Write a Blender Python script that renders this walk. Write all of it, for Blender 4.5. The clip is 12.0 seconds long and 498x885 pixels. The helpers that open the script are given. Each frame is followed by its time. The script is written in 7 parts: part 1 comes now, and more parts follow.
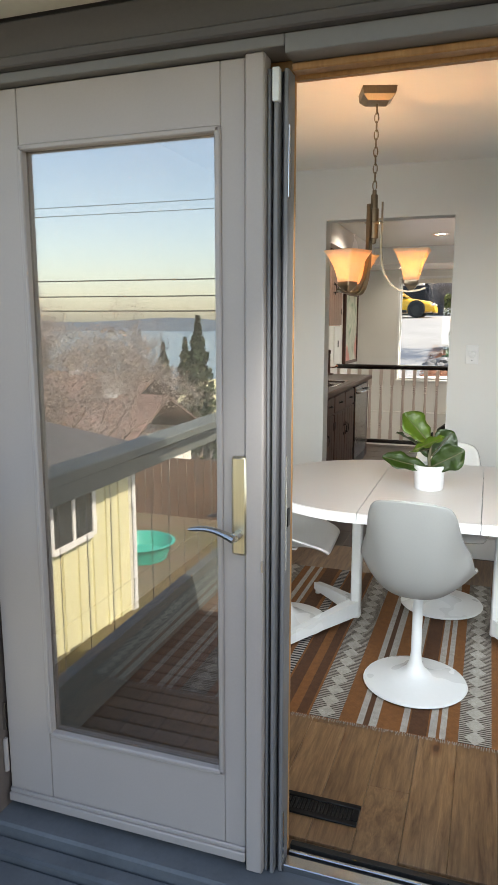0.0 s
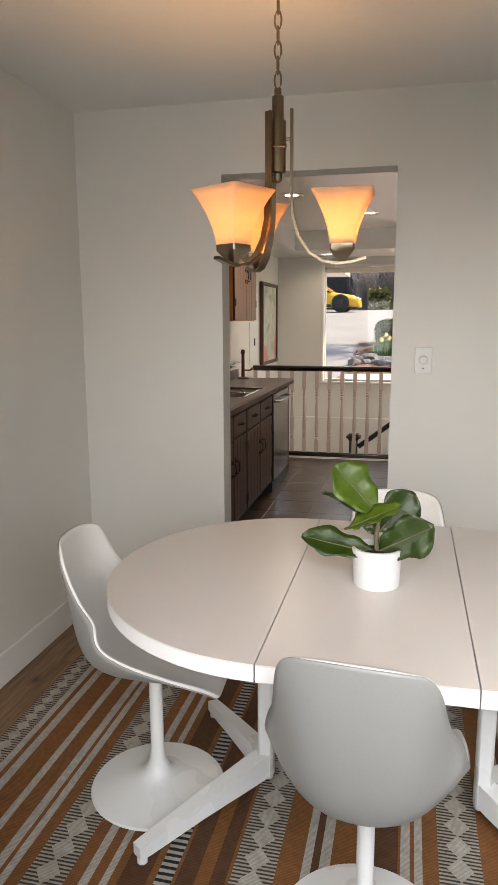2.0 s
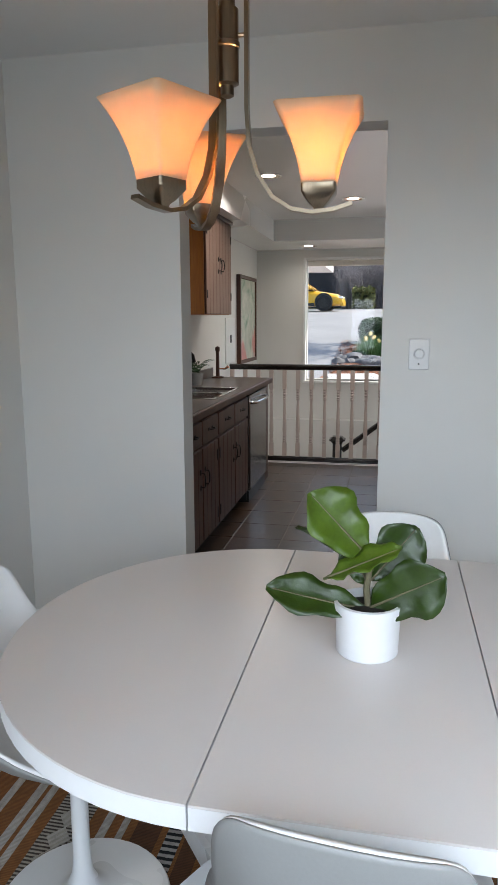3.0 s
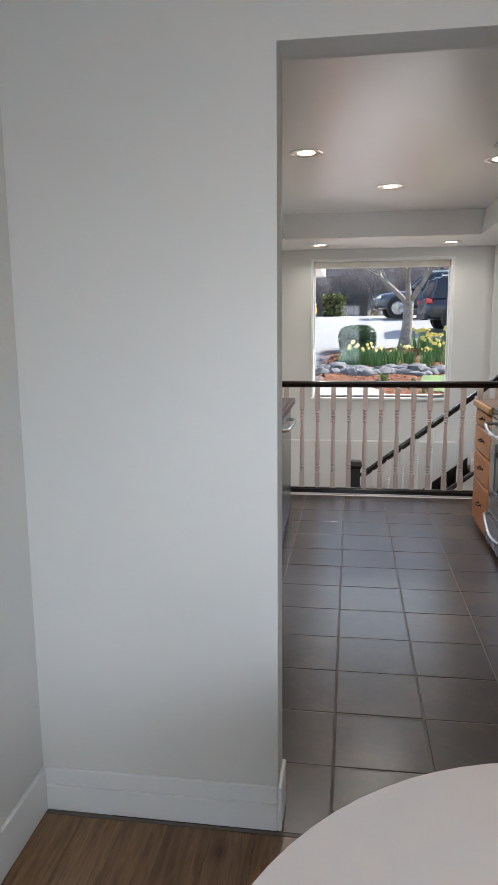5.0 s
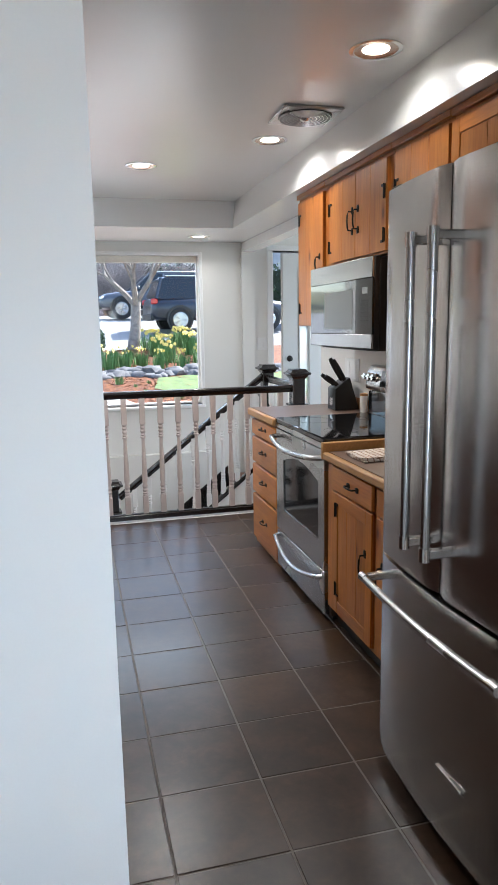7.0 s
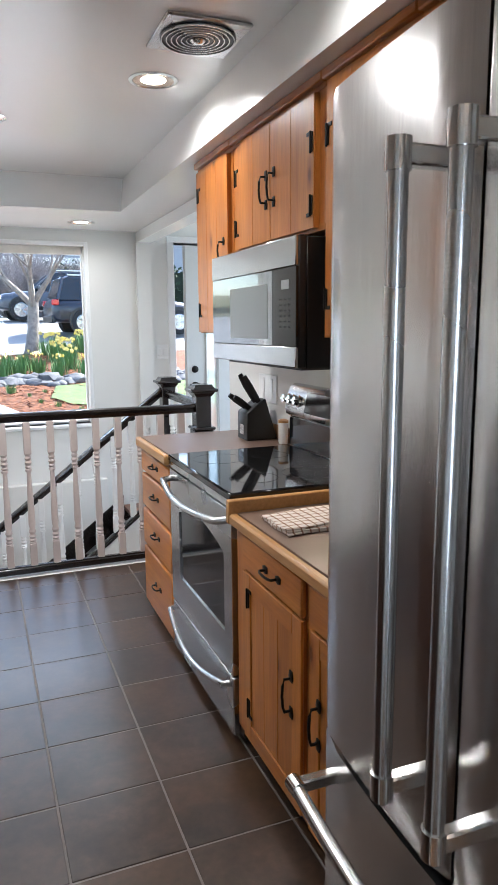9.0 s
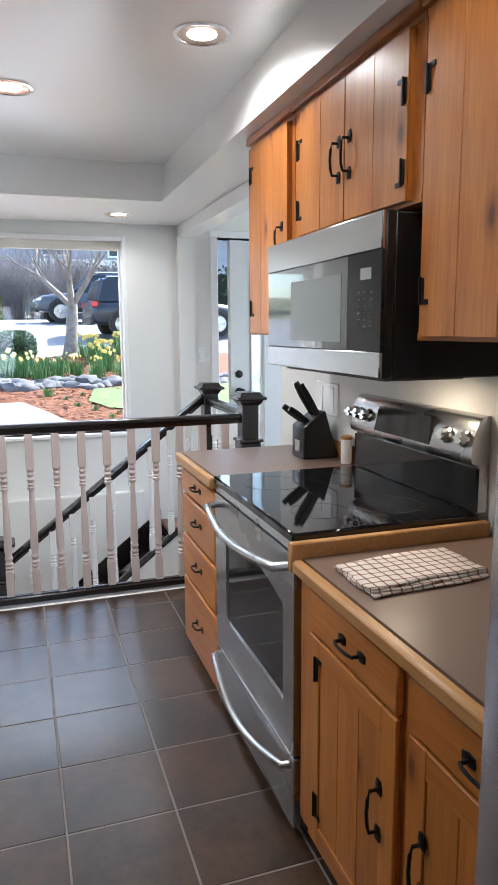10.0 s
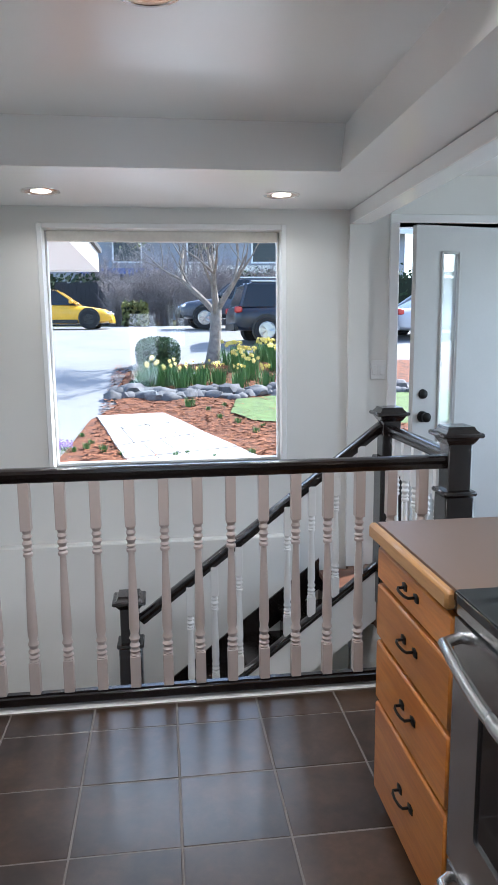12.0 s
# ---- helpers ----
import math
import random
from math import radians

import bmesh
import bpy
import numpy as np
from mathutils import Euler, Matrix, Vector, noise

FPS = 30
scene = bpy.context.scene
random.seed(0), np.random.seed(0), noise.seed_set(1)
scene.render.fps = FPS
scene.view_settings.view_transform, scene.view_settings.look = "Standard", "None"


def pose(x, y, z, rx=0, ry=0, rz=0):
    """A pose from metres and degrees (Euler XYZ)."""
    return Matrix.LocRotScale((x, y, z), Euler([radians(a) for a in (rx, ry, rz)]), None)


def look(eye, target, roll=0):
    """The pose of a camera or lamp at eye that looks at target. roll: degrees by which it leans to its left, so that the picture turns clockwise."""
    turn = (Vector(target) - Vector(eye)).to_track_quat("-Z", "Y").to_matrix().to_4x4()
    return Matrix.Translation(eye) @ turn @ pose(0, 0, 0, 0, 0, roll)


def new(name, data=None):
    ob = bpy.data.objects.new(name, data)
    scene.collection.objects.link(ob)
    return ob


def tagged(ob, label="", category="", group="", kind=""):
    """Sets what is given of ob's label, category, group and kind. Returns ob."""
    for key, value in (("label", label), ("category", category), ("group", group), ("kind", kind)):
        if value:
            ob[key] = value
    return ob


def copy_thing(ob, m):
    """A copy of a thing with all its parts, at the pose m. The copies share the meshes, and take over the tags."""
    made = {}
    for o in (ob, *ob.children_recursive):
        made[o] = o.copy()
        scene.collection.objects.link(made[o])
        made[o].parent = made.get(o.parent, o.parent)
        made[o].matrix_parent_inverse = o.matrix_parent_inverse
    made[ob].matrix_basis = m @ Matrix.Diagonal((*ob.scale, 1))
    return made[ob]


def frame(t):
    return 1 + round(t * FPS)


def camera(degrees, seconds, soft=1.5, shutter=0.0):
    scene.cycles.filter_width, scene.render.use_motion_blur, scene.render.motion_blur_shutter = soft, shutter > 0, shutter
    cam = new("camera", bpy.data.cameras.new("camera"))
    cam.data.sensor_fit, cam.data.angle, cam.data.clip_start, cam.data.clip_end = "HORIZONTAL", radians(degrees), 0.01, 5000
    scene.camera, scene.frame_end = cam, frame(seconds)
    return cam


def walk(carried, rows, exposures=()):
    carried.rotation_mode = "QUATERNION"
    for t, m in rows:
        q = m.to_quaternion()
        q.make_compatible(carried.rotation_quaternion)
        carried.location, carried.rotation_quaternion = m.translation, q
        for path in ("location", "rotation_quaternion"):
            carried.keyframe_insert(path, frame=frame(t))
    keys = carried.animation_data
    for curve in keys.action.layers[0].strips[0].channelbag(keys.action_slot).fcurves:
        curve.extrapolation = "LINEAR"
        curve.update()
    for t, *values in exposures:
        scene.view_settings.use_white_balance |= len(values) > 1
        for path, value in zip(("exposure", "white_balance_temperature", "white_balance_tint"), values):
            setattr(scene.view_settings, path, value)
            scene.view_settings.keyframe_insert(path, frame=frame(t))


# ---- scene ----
cam = camera(39.9, 12.0)
PATH = [
    (0, (1.027, -4.463, 1.485), (0.380, -2.601, 1.145), -0.0),
    (0.5, (0.959, -4.151, 1.473), (0.375, -2.271, 1.123), -0.1),
    (1, (0.928, -3.814, 1.508), (0.397, -1.918, 1.155), -0.3),
    (1.5, (0.888, -3.493, 1.514), (0.402, -1.586, 1.159), -0.3),
    (2, (0.869, -3.185, 1.485), (0.422, -1.268, 1.131), -0.2),
    (2.5, (0.891, -2.898, 1.451), (0.471, -0.975, 1.095), -0.3),
    (3, (0.834, -2.677, 1.432), (0.431, -0.750, 1.079), -0.2),
    (3.5, (0.671, -2.389, 1.444), (0.277, -0.459, 1.093), -0.1),
    (5.5, (0.068, -1.616, 1.453), (-0.094, 0.350, 1.125), -0.8),
    (6, (-0.018, -1.412, 1.446), (0.024, 0.560, 1.116), -0.9),
    (6.5, (-0.041, -1.192, 1.468), (0.232, 0.761, 1.130), -1.0),
    (7, (-0.043, -0.993, 1.468), (0.448, 0.916, 1.127), -1.0),
    (7.5, (-0.004, -0.778, 1.480), (0.647, 1.081, 1.131), -1.0),
    (9.5, (0.408, 0.152, 1.477), (1.133, 1.986, 1.143), -0.5),
    (10, (0.427, 0.379, 1.472), (1.051, 2.250, 1.145), -0.4),
    (10.5, (0.474, 0.646, 1.507), (0.969, 2.556, 1.185), -0.6),
    (11, (0.465, 0.884, 1.496), (0.842, 2.822, 1.181), -0.5),
    (11.3, (0.432, 1.053, 1.530), (0.760, 2.999, 1.205), -0.55),
    (11.5, (0.431, 1.157, 1.511), (0.724, 3.111, 1.197), -0.6),
    (12, (0.467, 1.419, 1.494), (0.709, 3.380, 1.185), -0.6),
]
# the film's own exposure and white balance, which drift on the way in
EXPOSURES = [(0, 1.6, 7400, 10), (1.0, 1.42, 8000, 10), (1.5, 1.22, 8300, 16), (2.0, 1.45, 8000, 16), (2.5, 1.28, 6600, 11), (3.0, 1.24, 6500, 11), (3.7, 1.36, 6800, 12), (5.3, 1.78, 6300, 12), (7.5, 2.2, 5950, 10), (9.5, 2.35, 5850, 10), (10.5, 2.15, 5850, 10), (12.0, 1.8, 5700, 10)]
walk(cam, [(t, look(eye, target, roll)) for t, eye, target, roll in PATH], EXPOSURES)

# ---- world, sun, large lights ----
world = bpy.data.worlds.new("world")
world.use_nodes = True
scene.world = world
sky = world.node_tree.nodes.new("ShaderNodeTexSky")
sky.sky_type, sky.sun_disc = "NISHITA", False
sky.sun_elevation, sky.sun_rotation = radians(46), radians(62)
sky.air_density, sky.dust_density = 1.0, 1.5
world.node_tree.links.new(sky.outputs[0], world.node_tree.nodes["Background"].inputs[0])
world.node_tree.nodes["Background"].inputs[1].default_value = 0.15


def lamp(name, kind, m, energy, colour, **kw):
    data = bpy.data.lights.new(name, kind)
    data.energy, data.color = energy, colour
    for key, value in kw.items():
        if key == "size":
            data.size = value
        elif key == "size_y":
            data.shape, data.size_y = "RECTANGLE", value
        elif key == "angle":
            data.angle = value
        elif key == "radius":
            data.shadow_soft_size = value
        elif key == "spread":
            data.spread = value
    ob = new(name, data)
    ob.matrix_world = m
    return ob


lamp("sun", "SUN", look((9.0, 4.8, 10.5), (0, 0, 0)), 3.6, (1.0, 0.95, 0.87), angle=radians(0.6))
# the sky's light through the wide deck opening
lamp("deck_skylight", "AREA", look((1.5, -2.97, 1.55), (1.45, -1.5, 0.55)), 6.4, (0.8, 0.9, 1.0), size=1.8, size_y=0.6, spread=radians(95))
lamp("deck_door_skylight", "AREA", look((0.1, -2.79, 1.1), (0.1, -1.0, 1.1)), 2.2, (0.8, 0.9, 1.0), size=0.54, size_y=1.6, spread=radians(100))
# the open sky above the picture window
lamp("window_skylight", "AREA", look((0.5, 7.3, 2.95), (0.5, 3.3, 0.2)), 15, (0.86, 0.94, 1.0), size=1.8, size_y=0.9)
# added fill lamp, out of view, brightening the entry and kitchen from the right
lamp("entry_skylight", "AREA", look((4.3, 4.15, 1.3), (0.5, 3.9, 1.1)), 9, (0.8, 0.94, 1.0), size=1.9, size_y=1.6)

# ---- materials ----
def material(name, build):
    m = bpy.data.materials.new(name)
    m.use_nodes = True
    t = m.node_tree
    build(t, t.nodes["Principled BSDF"])
    return m


def node(t, kind, **kw):
    n = t.nodes.new("ShaderNode" + kind)
    for key, value in kw.items():
        n.inputs[key].default_value = value
    return n


def coords(t, scale=(1, 1, 1), shuffle=False):
    """Object coordinates, stretched, and moved about by the object's own random number."""
    tc, mp = node(t, "TexCoord"), node(t, "Mapping")
    mp.inputs["Scale"].default_value = scale
    t.links.new(tc.outputs["Object"], mp.inputs["Vector"])
    if shuffle:
        oi, mu = node(t, "ObjectInfo"), t.nodes.new("ShaderNodeMath")
        mu.operation, mu.inputs[1].default_value = "MULTIPLY", 37.0
        t.links.new(oi.outputs["Random"], mu.inputs[0])
        t.links.new(mu.outputs[0], mp.inputs["Location"])
    return mp.outputs[0]


def noise_tex(t, vec, scale, detail=4.0, rough=0.6, distort=0.0):
    n = node(t, "TexNoise", Scale=scale, Detail=detail, Roughness=rough, Distortion=distort)
    t.links.new(vec, n.inputs["Vector"])
    return n.outputs["Fac"]


def ramp(t, fac, stops):
    r = t.nodes.new("ShaderNodeValToRGB")
    els = r.color_ramp.elements
    while len(els) < len(stops):
        els.new(0.5)
    for e, (p, c) in zip(els, stops):
        e.position, e.color = p, (*c, 1)
    t.links.new(fac, r.inputs[0])
    return r.outputs[0]


def mix(t, a, b, fac, blend="MIX"):
    n = t.nodes.new("ShaderNodeMix")
    n.data_type, n.blend_type = "RGBA", blend
    for sock, v in ((n.inputs[6], a), (n.inputs[7], b), (n.inputs[0], fac)):
        if hasattr(v, "is_linked"):
            t.links.new(v, sock)
        elif isinstance(v, (int, float)):
            sock.default_value = v
        else:
            sock.default_value = (*v, 1)
    return n.outputs[2]


def bump(t, bsdf, height, strength, distance=0.004):
    b = node(t, "Bump", Strength=strength, Distance=distance)
    t.links.new(height, b.inputs["Height"])
    t.links.new(b.outputs[0], bsdf.inputs["Normal"])


def shade(c, k):
    return tuple(min(1.0, v * k) for v in c)


def plain(name, colour, rough=0.5, metal=0.0, vary=0.08, big=2.0, fine=60.0, relief=0.05, shuffle=False, coat=0.0):
    """Paint, plastic, stone and metal: a base colour that drifts at two scales, with fine relief and uneven gloss."""
    def build(t, b):
        v = coords(t, shuffle=shuffle)
        n1, n2 = noise_tex(t, v, big, 3), noise_tex(t, v, fine, 4)
        c = ramp(t, n1, [(0.3, shade(colour, 1 - vary)), (0.7, shade(colour, 1 + vary))])
        d = ramp(t, n2, [(0.25, (1 - vary,) * 3), (0.75, (1, 1, 1))])
        t.links.new(mix(t, c, d, 1.0, "MULTIPLY"), b.inputs["Base Color"])
        rr = t.nodes.new("ShaderNodeMapRange")
        rr.inputs["To Min"].default_value, rr.inputs["To Max"].default_value = max(0.02, rough * 0.85), min(1, rough * 1.15)
        t.links.new(n1, rr.inputs[0])
        t.links.new(rr.outputs[0], b.inputs["Roughness"])
        b.inputs["Metallic"].default_value = metal
        b.inputs["Coat Weight"].default_value = coat
        b.inputs["Coat Roughness"].default_value = max(0.03, rough * 1.2 - 0.08)
        if relief:
            bump(t, b, n2, relief)
    return material(name, build)


def wood(name, dark, light, axis=1, rough=0.4, grain=1.0, knots=False, shuffle=True, coat=0.0, spread=0.12):
    """Sawn wood with its grain along one axis."""
    def build(t, b):
        s = [14.0 * grain] * 3
        s[axis] = 1.1 * grain
        v = coords(t, tuple(s), shuffle)
        w = coords(t, (1, 1, 1), shuffle)
        n1 = noise_tex(t, v, 1.6, 5, 0.65, 0.6)
        n2 = noise_tex(t, v, 9.0, 4, 0.6, 0.2)
        n3 = noise_tex(t, w, 1.3, 2)
        c = ramp(t, n1, [(0.28, dark), (0.5, tuple((p + q) / 2 for p, q in zip(dark, light))), (0.72, light)])
        c = mix(t, c, ramp(t, n2, [(0.3, (0.72, 0.68, 0.64)), (0.62, (1, 1, 1))]), 0.7, "MULTIPLY")
        c = mix(t, c, ramp(t, n3, [(0.3, (0.82, 0.78, 0.74)), (0.7, (1.0, 1.0, 1.0))]), 0.8, "MULTIPLY")
        if knots:
            vo = node(t, "TexVoronoi", Scale=3.4)
            vo.voronoi_dimensions = "2D"
            k = [1.0, 1.0, 1.0]
            k[axis] = 0.45
            sx, cx = t.nodes.new("ShaderNodeSeparateXYZ"), t.nodes.new("ShaderNodeCombineXYZ")
            t.links.new(coords(t, tuple(k), shuffle), sx.inputs[0])
            t.links.new(sx.outputs["Y" if axis == 2 else "X"], cx.inputs[0])
            t.links.new(sx.outputs["Z" if axis == 2 else "Y"], cx.inputs[1])
            t.links.new(cx.outputs[0], vo.inputs["Vector"])
            c = mix(t, c, ramp(t, vo.outputs["Distance"], [(0.022, (0.16, 0.07, 0.035)), (0.045, (0.62, 0.46, 0.36)), (0.1, (1, 1, 1))]), 0.85, "MULTIPLY")
        oi = node(t, "ObjectInfo")
        c = mix(t, c, ramp(t, oi.outputs["Random"], [(0.0, (1 - spread * 2,) * 3), (1.0, (1, 1, 1))]), 1.0, "MULTIPLY")
        t.links.new(c, b.inputs["Base Color"])
        b.inputs["Roughness"].default_value = rough
        b.inputs["Coat Weight"].default_value = coat
        b.inputs["Coat Roughness"].default_value = 0.25
        bump(t, b, n2, 0.12, 0.002)
    return material(name, build)


def brushed(name, colour, axis=2, rough=0.3):
    """Brushed steel."""
    def build(t, b):
        s = [90.0] * 3
        s[axis] = 1.2
        n = noise_tex(t, coords(t, tuple(s)), 3.0, 3)
        n2 = noise_tex(t, coords(t), 2.2, 2)
        t.links.new(ramp(t, n, [(0.3, shade(colour, 0.9)), (0.7, shade(colour, 1.05))]), b.inputs["Base Color"])
        rr = t.nodes.new("ShaderNodeMapRange")
        rr.inputs["To Min"].default_value, rr.inputs["To Max"].default_value = rough * 0.8, rough * 1.3
        t.links.new(n2, rr.inputs[0])
        t.links.new(rr.outputs[0], b.inputs["Roughness"])
        b.inputs["Metallic"].default_value = 1.0
        bump(t, b, n, 0.05, 0.001)
    return material(name, build)


def glass(name, tint=(1, 1, 1), rough=0.0, gloss=0.04):
    """Thin window glass: clear, with a mirror-like sheen that grows at a slant."""
    m = bpy.data.materials.new(name)
    m.use_nodes = True
    t = m.node_tree
    t.nodes.remove(t.nodes["Principled BSDF"])
    out = t.nodes["Material Output"]
    tr, gl, mx = t.nodes.new("ShaderNodeBsdfTransparent"), t.nodes.new("ShaderNodeBsdfGlossy"), t.nodes.new("ShaderNodeMixShader")
    tr.inputs[0].default_value = (*tint, 1)
    gl.inputs["Roughness"].default_value = rough
    fr = node(t, "LayerWeight", Blend=0.5)
    pw, mu = t.nodes.new("ShaderNodeMath"), t.nodes.new("ShaderNodeMath")
    pw.operation, pw.inputs[1].default_value = "POWER", 4.0
    mu.operation, mu.use_clamp = "MULTIPLY_ADD", True
    mu.inputs[1].default_value, mu.inputs[2].default_value = 1 - gloss, gloss
    t.links.new(fr.outputs["Facing"], pw.inputs[0])
    t.links.new(pw.outputs[0], mu.inputs[0])
    t.links.new(mu.outputs[0], mx.inputs[0])
    t.links.new(tr.outputs[0], mx.inputs[1])
    t.links.new(gl.outputs[0], mx.inputs[2])
    t.links.new(mx.outputs[0], out.inputs[0])
    return m


def glowing(name, colour, strength):
    def build(t, b):
        b.inputs["Base Color"].default_value = (*colour, 1)
        b.inputs["Emission Color"].default_value = (*colour, 1)
        b.inputs["Emission Strength"].default_value = strength
    return material(name, build)


def slate_build(t, b):
    v = coords(t, shuffle=True)
    n1, n2, n3 = noise_tex(t, v, 9.0, 6, 0.65, 0.3), noise_tex(t, v, 38.0, 5), noise_tex(t, v, 2.0, 4, 0.6, 0.3)
    c = ramp(t, n1, [(0.3, (0.02, 0.0118, 0.0078)), (0.5, (0.042, 0.025, 0.0165)), (0.7, (0.078, 0.046, 0.029))])
    rust = ramp(t, n3, [(0.42, (0.027, 0.018, 0.0135)), (0.7, (0.09, 0.045, 0.02))])
    oi = node(t, "ObjectInfo")
    f = ramp(t, oi.outputs["Random"], [(0.3, (0.25, 0.25, 0.25)), (0.95, (0.65, 0.65, 0.65))])
    c = mix(t, c, rust, f)
    c = mix(t, c, ramp(t, n2, [(0.3, (0.75, 0.75, 0.75)), (0.7, (1.1, 1.1, 1.1))]), 0.8, "MULTIPLY")
    t.links.new(c, b.inputs["Base Color"])
    r = t.nodes.new("ShaderNodeMapRange")
    r.inputs["To Min"].default_value, r.inputs["To Max"].default_value = 0.26, 0.33
    t.links.new(n1, r.inputs[0])
    t.links.new(r.outputs[0], b.inputs["Roughness"])
    bump(t, b, n1, 0.05, 0.002)
    b.inputs["Specular IOR Level"].default_value = 0.4


M_WALL = plain("wall_paint", (0.72, 0.71, 0.68), 0.55, vary=0.02, fine=220, relief=0.06)
M_CEIL = plain("ceiling_paint", (0.76, 0.755, 0.74), 0.6, vary=0.02, fine=160, relief=0.06)
M_SATIN = plain("satin_ceiling_paint", (0.86, 0.865, 0.85), 0.26, vary=0.01, big=0.5, fine=120, relief=0.012, coat=0.5)
M_TRIM = plain("white_trim_paint", (0.8, 0.8, 0.79), 0.35, vary=0.02, relief=0.02)
M_OAK = wood("plank_oak", (0.14, 0.068, 0.028), (0.4, 0.235, 0.115), 1, 0.36, 2.4, True, spread=0.14)
M_SLATE = material("slate", slate_build)
M_GROUT = plain("grout", (0.2, 0.175, 0.155), 0.9, vary=0.12, fine=90, relief=0.2)
M_PINE = wood("amber_pine", (0.52, 0.16, 0.022), (0.72, 0.285, 0.05), 2, 0.36, 0.8, True, coat=0.25, spread=0.13)
M_PINE_H = wood("amber_pine_level", (0.52, 0.16, 0.022), (0.72, 0.285, 0.05), 1, 0.36, 0.8, coat=0.25, spread=0.13)
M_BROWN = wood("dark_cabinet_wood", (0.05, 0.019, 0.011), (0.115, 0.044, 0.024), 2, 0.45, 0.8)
M_EDGE = wood("counter_edge_wood", (0.5, 0.25, 0.08), (0.62, 0.34, 0.13), 1, 0.35, 0.7)
M_LAMINATE = plain("taupe_laminate", (0.19, 0.128, 0.098), 0.33, vary=0.05, fine=300, relief=0.02)
M_LAMINATE_DARK = plain("dark_taupe_laminate", (0.075, 0.055, 0.046), 0.36, vary=0.08, fine=300, relief=0.02)
M_IRON = plain("black_iron", (0.012, 0.011, 0.011), 0.42, 0.6, vary=0.2, relief=0.15)
M_ESPRESSO = wood("espresso_wood", (0.008, 0.005, 0.005), (0.02, 0.013, 0.012), 0, 0.22, 0.8, coat=0.35)
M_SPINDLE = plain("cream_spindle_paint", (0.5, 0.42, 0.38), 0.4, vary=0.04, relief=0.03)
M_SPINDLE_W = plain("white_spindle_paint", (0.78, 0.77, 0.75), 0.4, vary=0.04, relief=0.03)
M_STEEL = brushed("brushed_steel", (0.58, 0.58, 0.575), 1, 0.25)
M_FRIDGE = brushed("fridge_steel", (0.66, 0.645, 0.63), 2, 0.22)
M_CHROME = plain("polished_steel", (0.7, 0.7, 0.69), 0.16, 1.0, vary=0.03, relief=0.0)
M_BLACKGLASS = plain("black_glass", (0.006, 0.006, 0.007), 0.05, vary=0.1, relief=0.0)
M_OVENGLASS = plain("oven_glass", (0.012, 0.012, 0.013), 0.07, vary=0.1, relief=0.0)
# this glass is greyed to carry the bright room's reflection in its colour
M_MWGLASS = plain("microwave_glass", (0.075, 0.08, 0.08), 0.09, vary=0.05, relief=0.0, coat=1.0)
M_BLACK = plain("black_plastic", (0.012, 0.012, 0.012), 0.35, vary=0.1, relief=0.03)
M_WHITE = plain("white_plastic", (0.75, 0.75, 0.74), 0.35, vary=0.02, relief=0.01)
M_DOOR = plain("taupe_door_paint", (0.42, 0.365, 0.335), 0.38, vary=0.04, fine=140, relief=0.05)
M_DARKTRIM = plain("charcoal_trim_paint", (0.105, 0.095, 0.097), 0.5, vary=0.1, fine=80, relief=0.12)
M_JAMB = plain("grey_jamb_vinyl", (0.2, 0.19, 0.19), 0.45, vary=0.06, relief=0.04)
M_DECK = wood("grey_deck_boards", (0.12, 0.1, 0.085), (0.2, 0.17, 0.145), 0, 0.6, 0.6, spread=0.15)
M_SILL = plain("grey_sill_paint", (0.13, 0.14, 0.15), 0.55, vary=0.15, big=6, fine=70, relief=0.2)
M_CREAM = plain("cream_soffit_paint", (0.86, 0.82, 0.74), 0.6, vary=0.08, big=5, fine=50, relief=0.15)
M_GLASS = glass("window_glass", (0.98, 0.99, 0.985), 0.0, 0.016)
M_DOORGLASS = glass("coated_door_glass", (0.78, 0.76, 0.73), 0.0, 0.33)
M_TABLE = plain("table_laminate", (0.7, 0.655, 0.63), 0.3, vary=0.02, fine=250, relief=0.01)
M_TABLE_EDGE = plain("table_edge_band", (0.8, 0.8, 0.8), 0.3, vary=0.02, relief=0.01)
M_ENAMEL = plain("white_enamel", (0.76, 0.77, 0.77), 0.28, vary=0.02, relief=0.01)
M_SHELL = plain("white_shell_plastic", (0.82, 0.81, 0.79), 0.3, vary=0.03, relief=0.02)
M_SHELL_IN = plain("grey_seat_lining", (0.3, 0.3, 0.29), 0.5, vary=0.05, fine=200, relief=0.08)
M_POT = plain("white_ceramic", (0.78, 0.78, 0.78), 0.3, vary=0.02, relief=0.01)
M_SOIL = plain("potting_soil", (0.02, 0.015, 0.01), 0.95, vary=0.4, fine=90, relief=0.5)
M_LEAF = plain("fiddle_leaf", (0.024, 0.052, 0.003), 0.38, vary=0.3, big=14, fine=90, relief=0.15)
# lighter green paints in the sun that shines through two of the leaves
M_LEAF_LIT = plain("sunlit_fiddle_leaf", (0.075, 0.13, 0.008), 0.4, vary=0.25, big=14, fine=90, relief=0.15)
M_STEM = plain("plant_stem", (0.16, 0.14, 0.08), 0.7, vary=0.2)
M_BRONZE = brushed("aged_brass", (0.3, 0.235, 0.165), 2, 0.3)
M_BRASSPLATE = brushed("satin_brass_plate", (0.66, 0.58, 0.42), 2, 0.32)
M_NICKEL = plain("satin_nickel", (0.55, 0.53, 0.5), 0.25, 1.0, vary=0.05, relief=0.01)


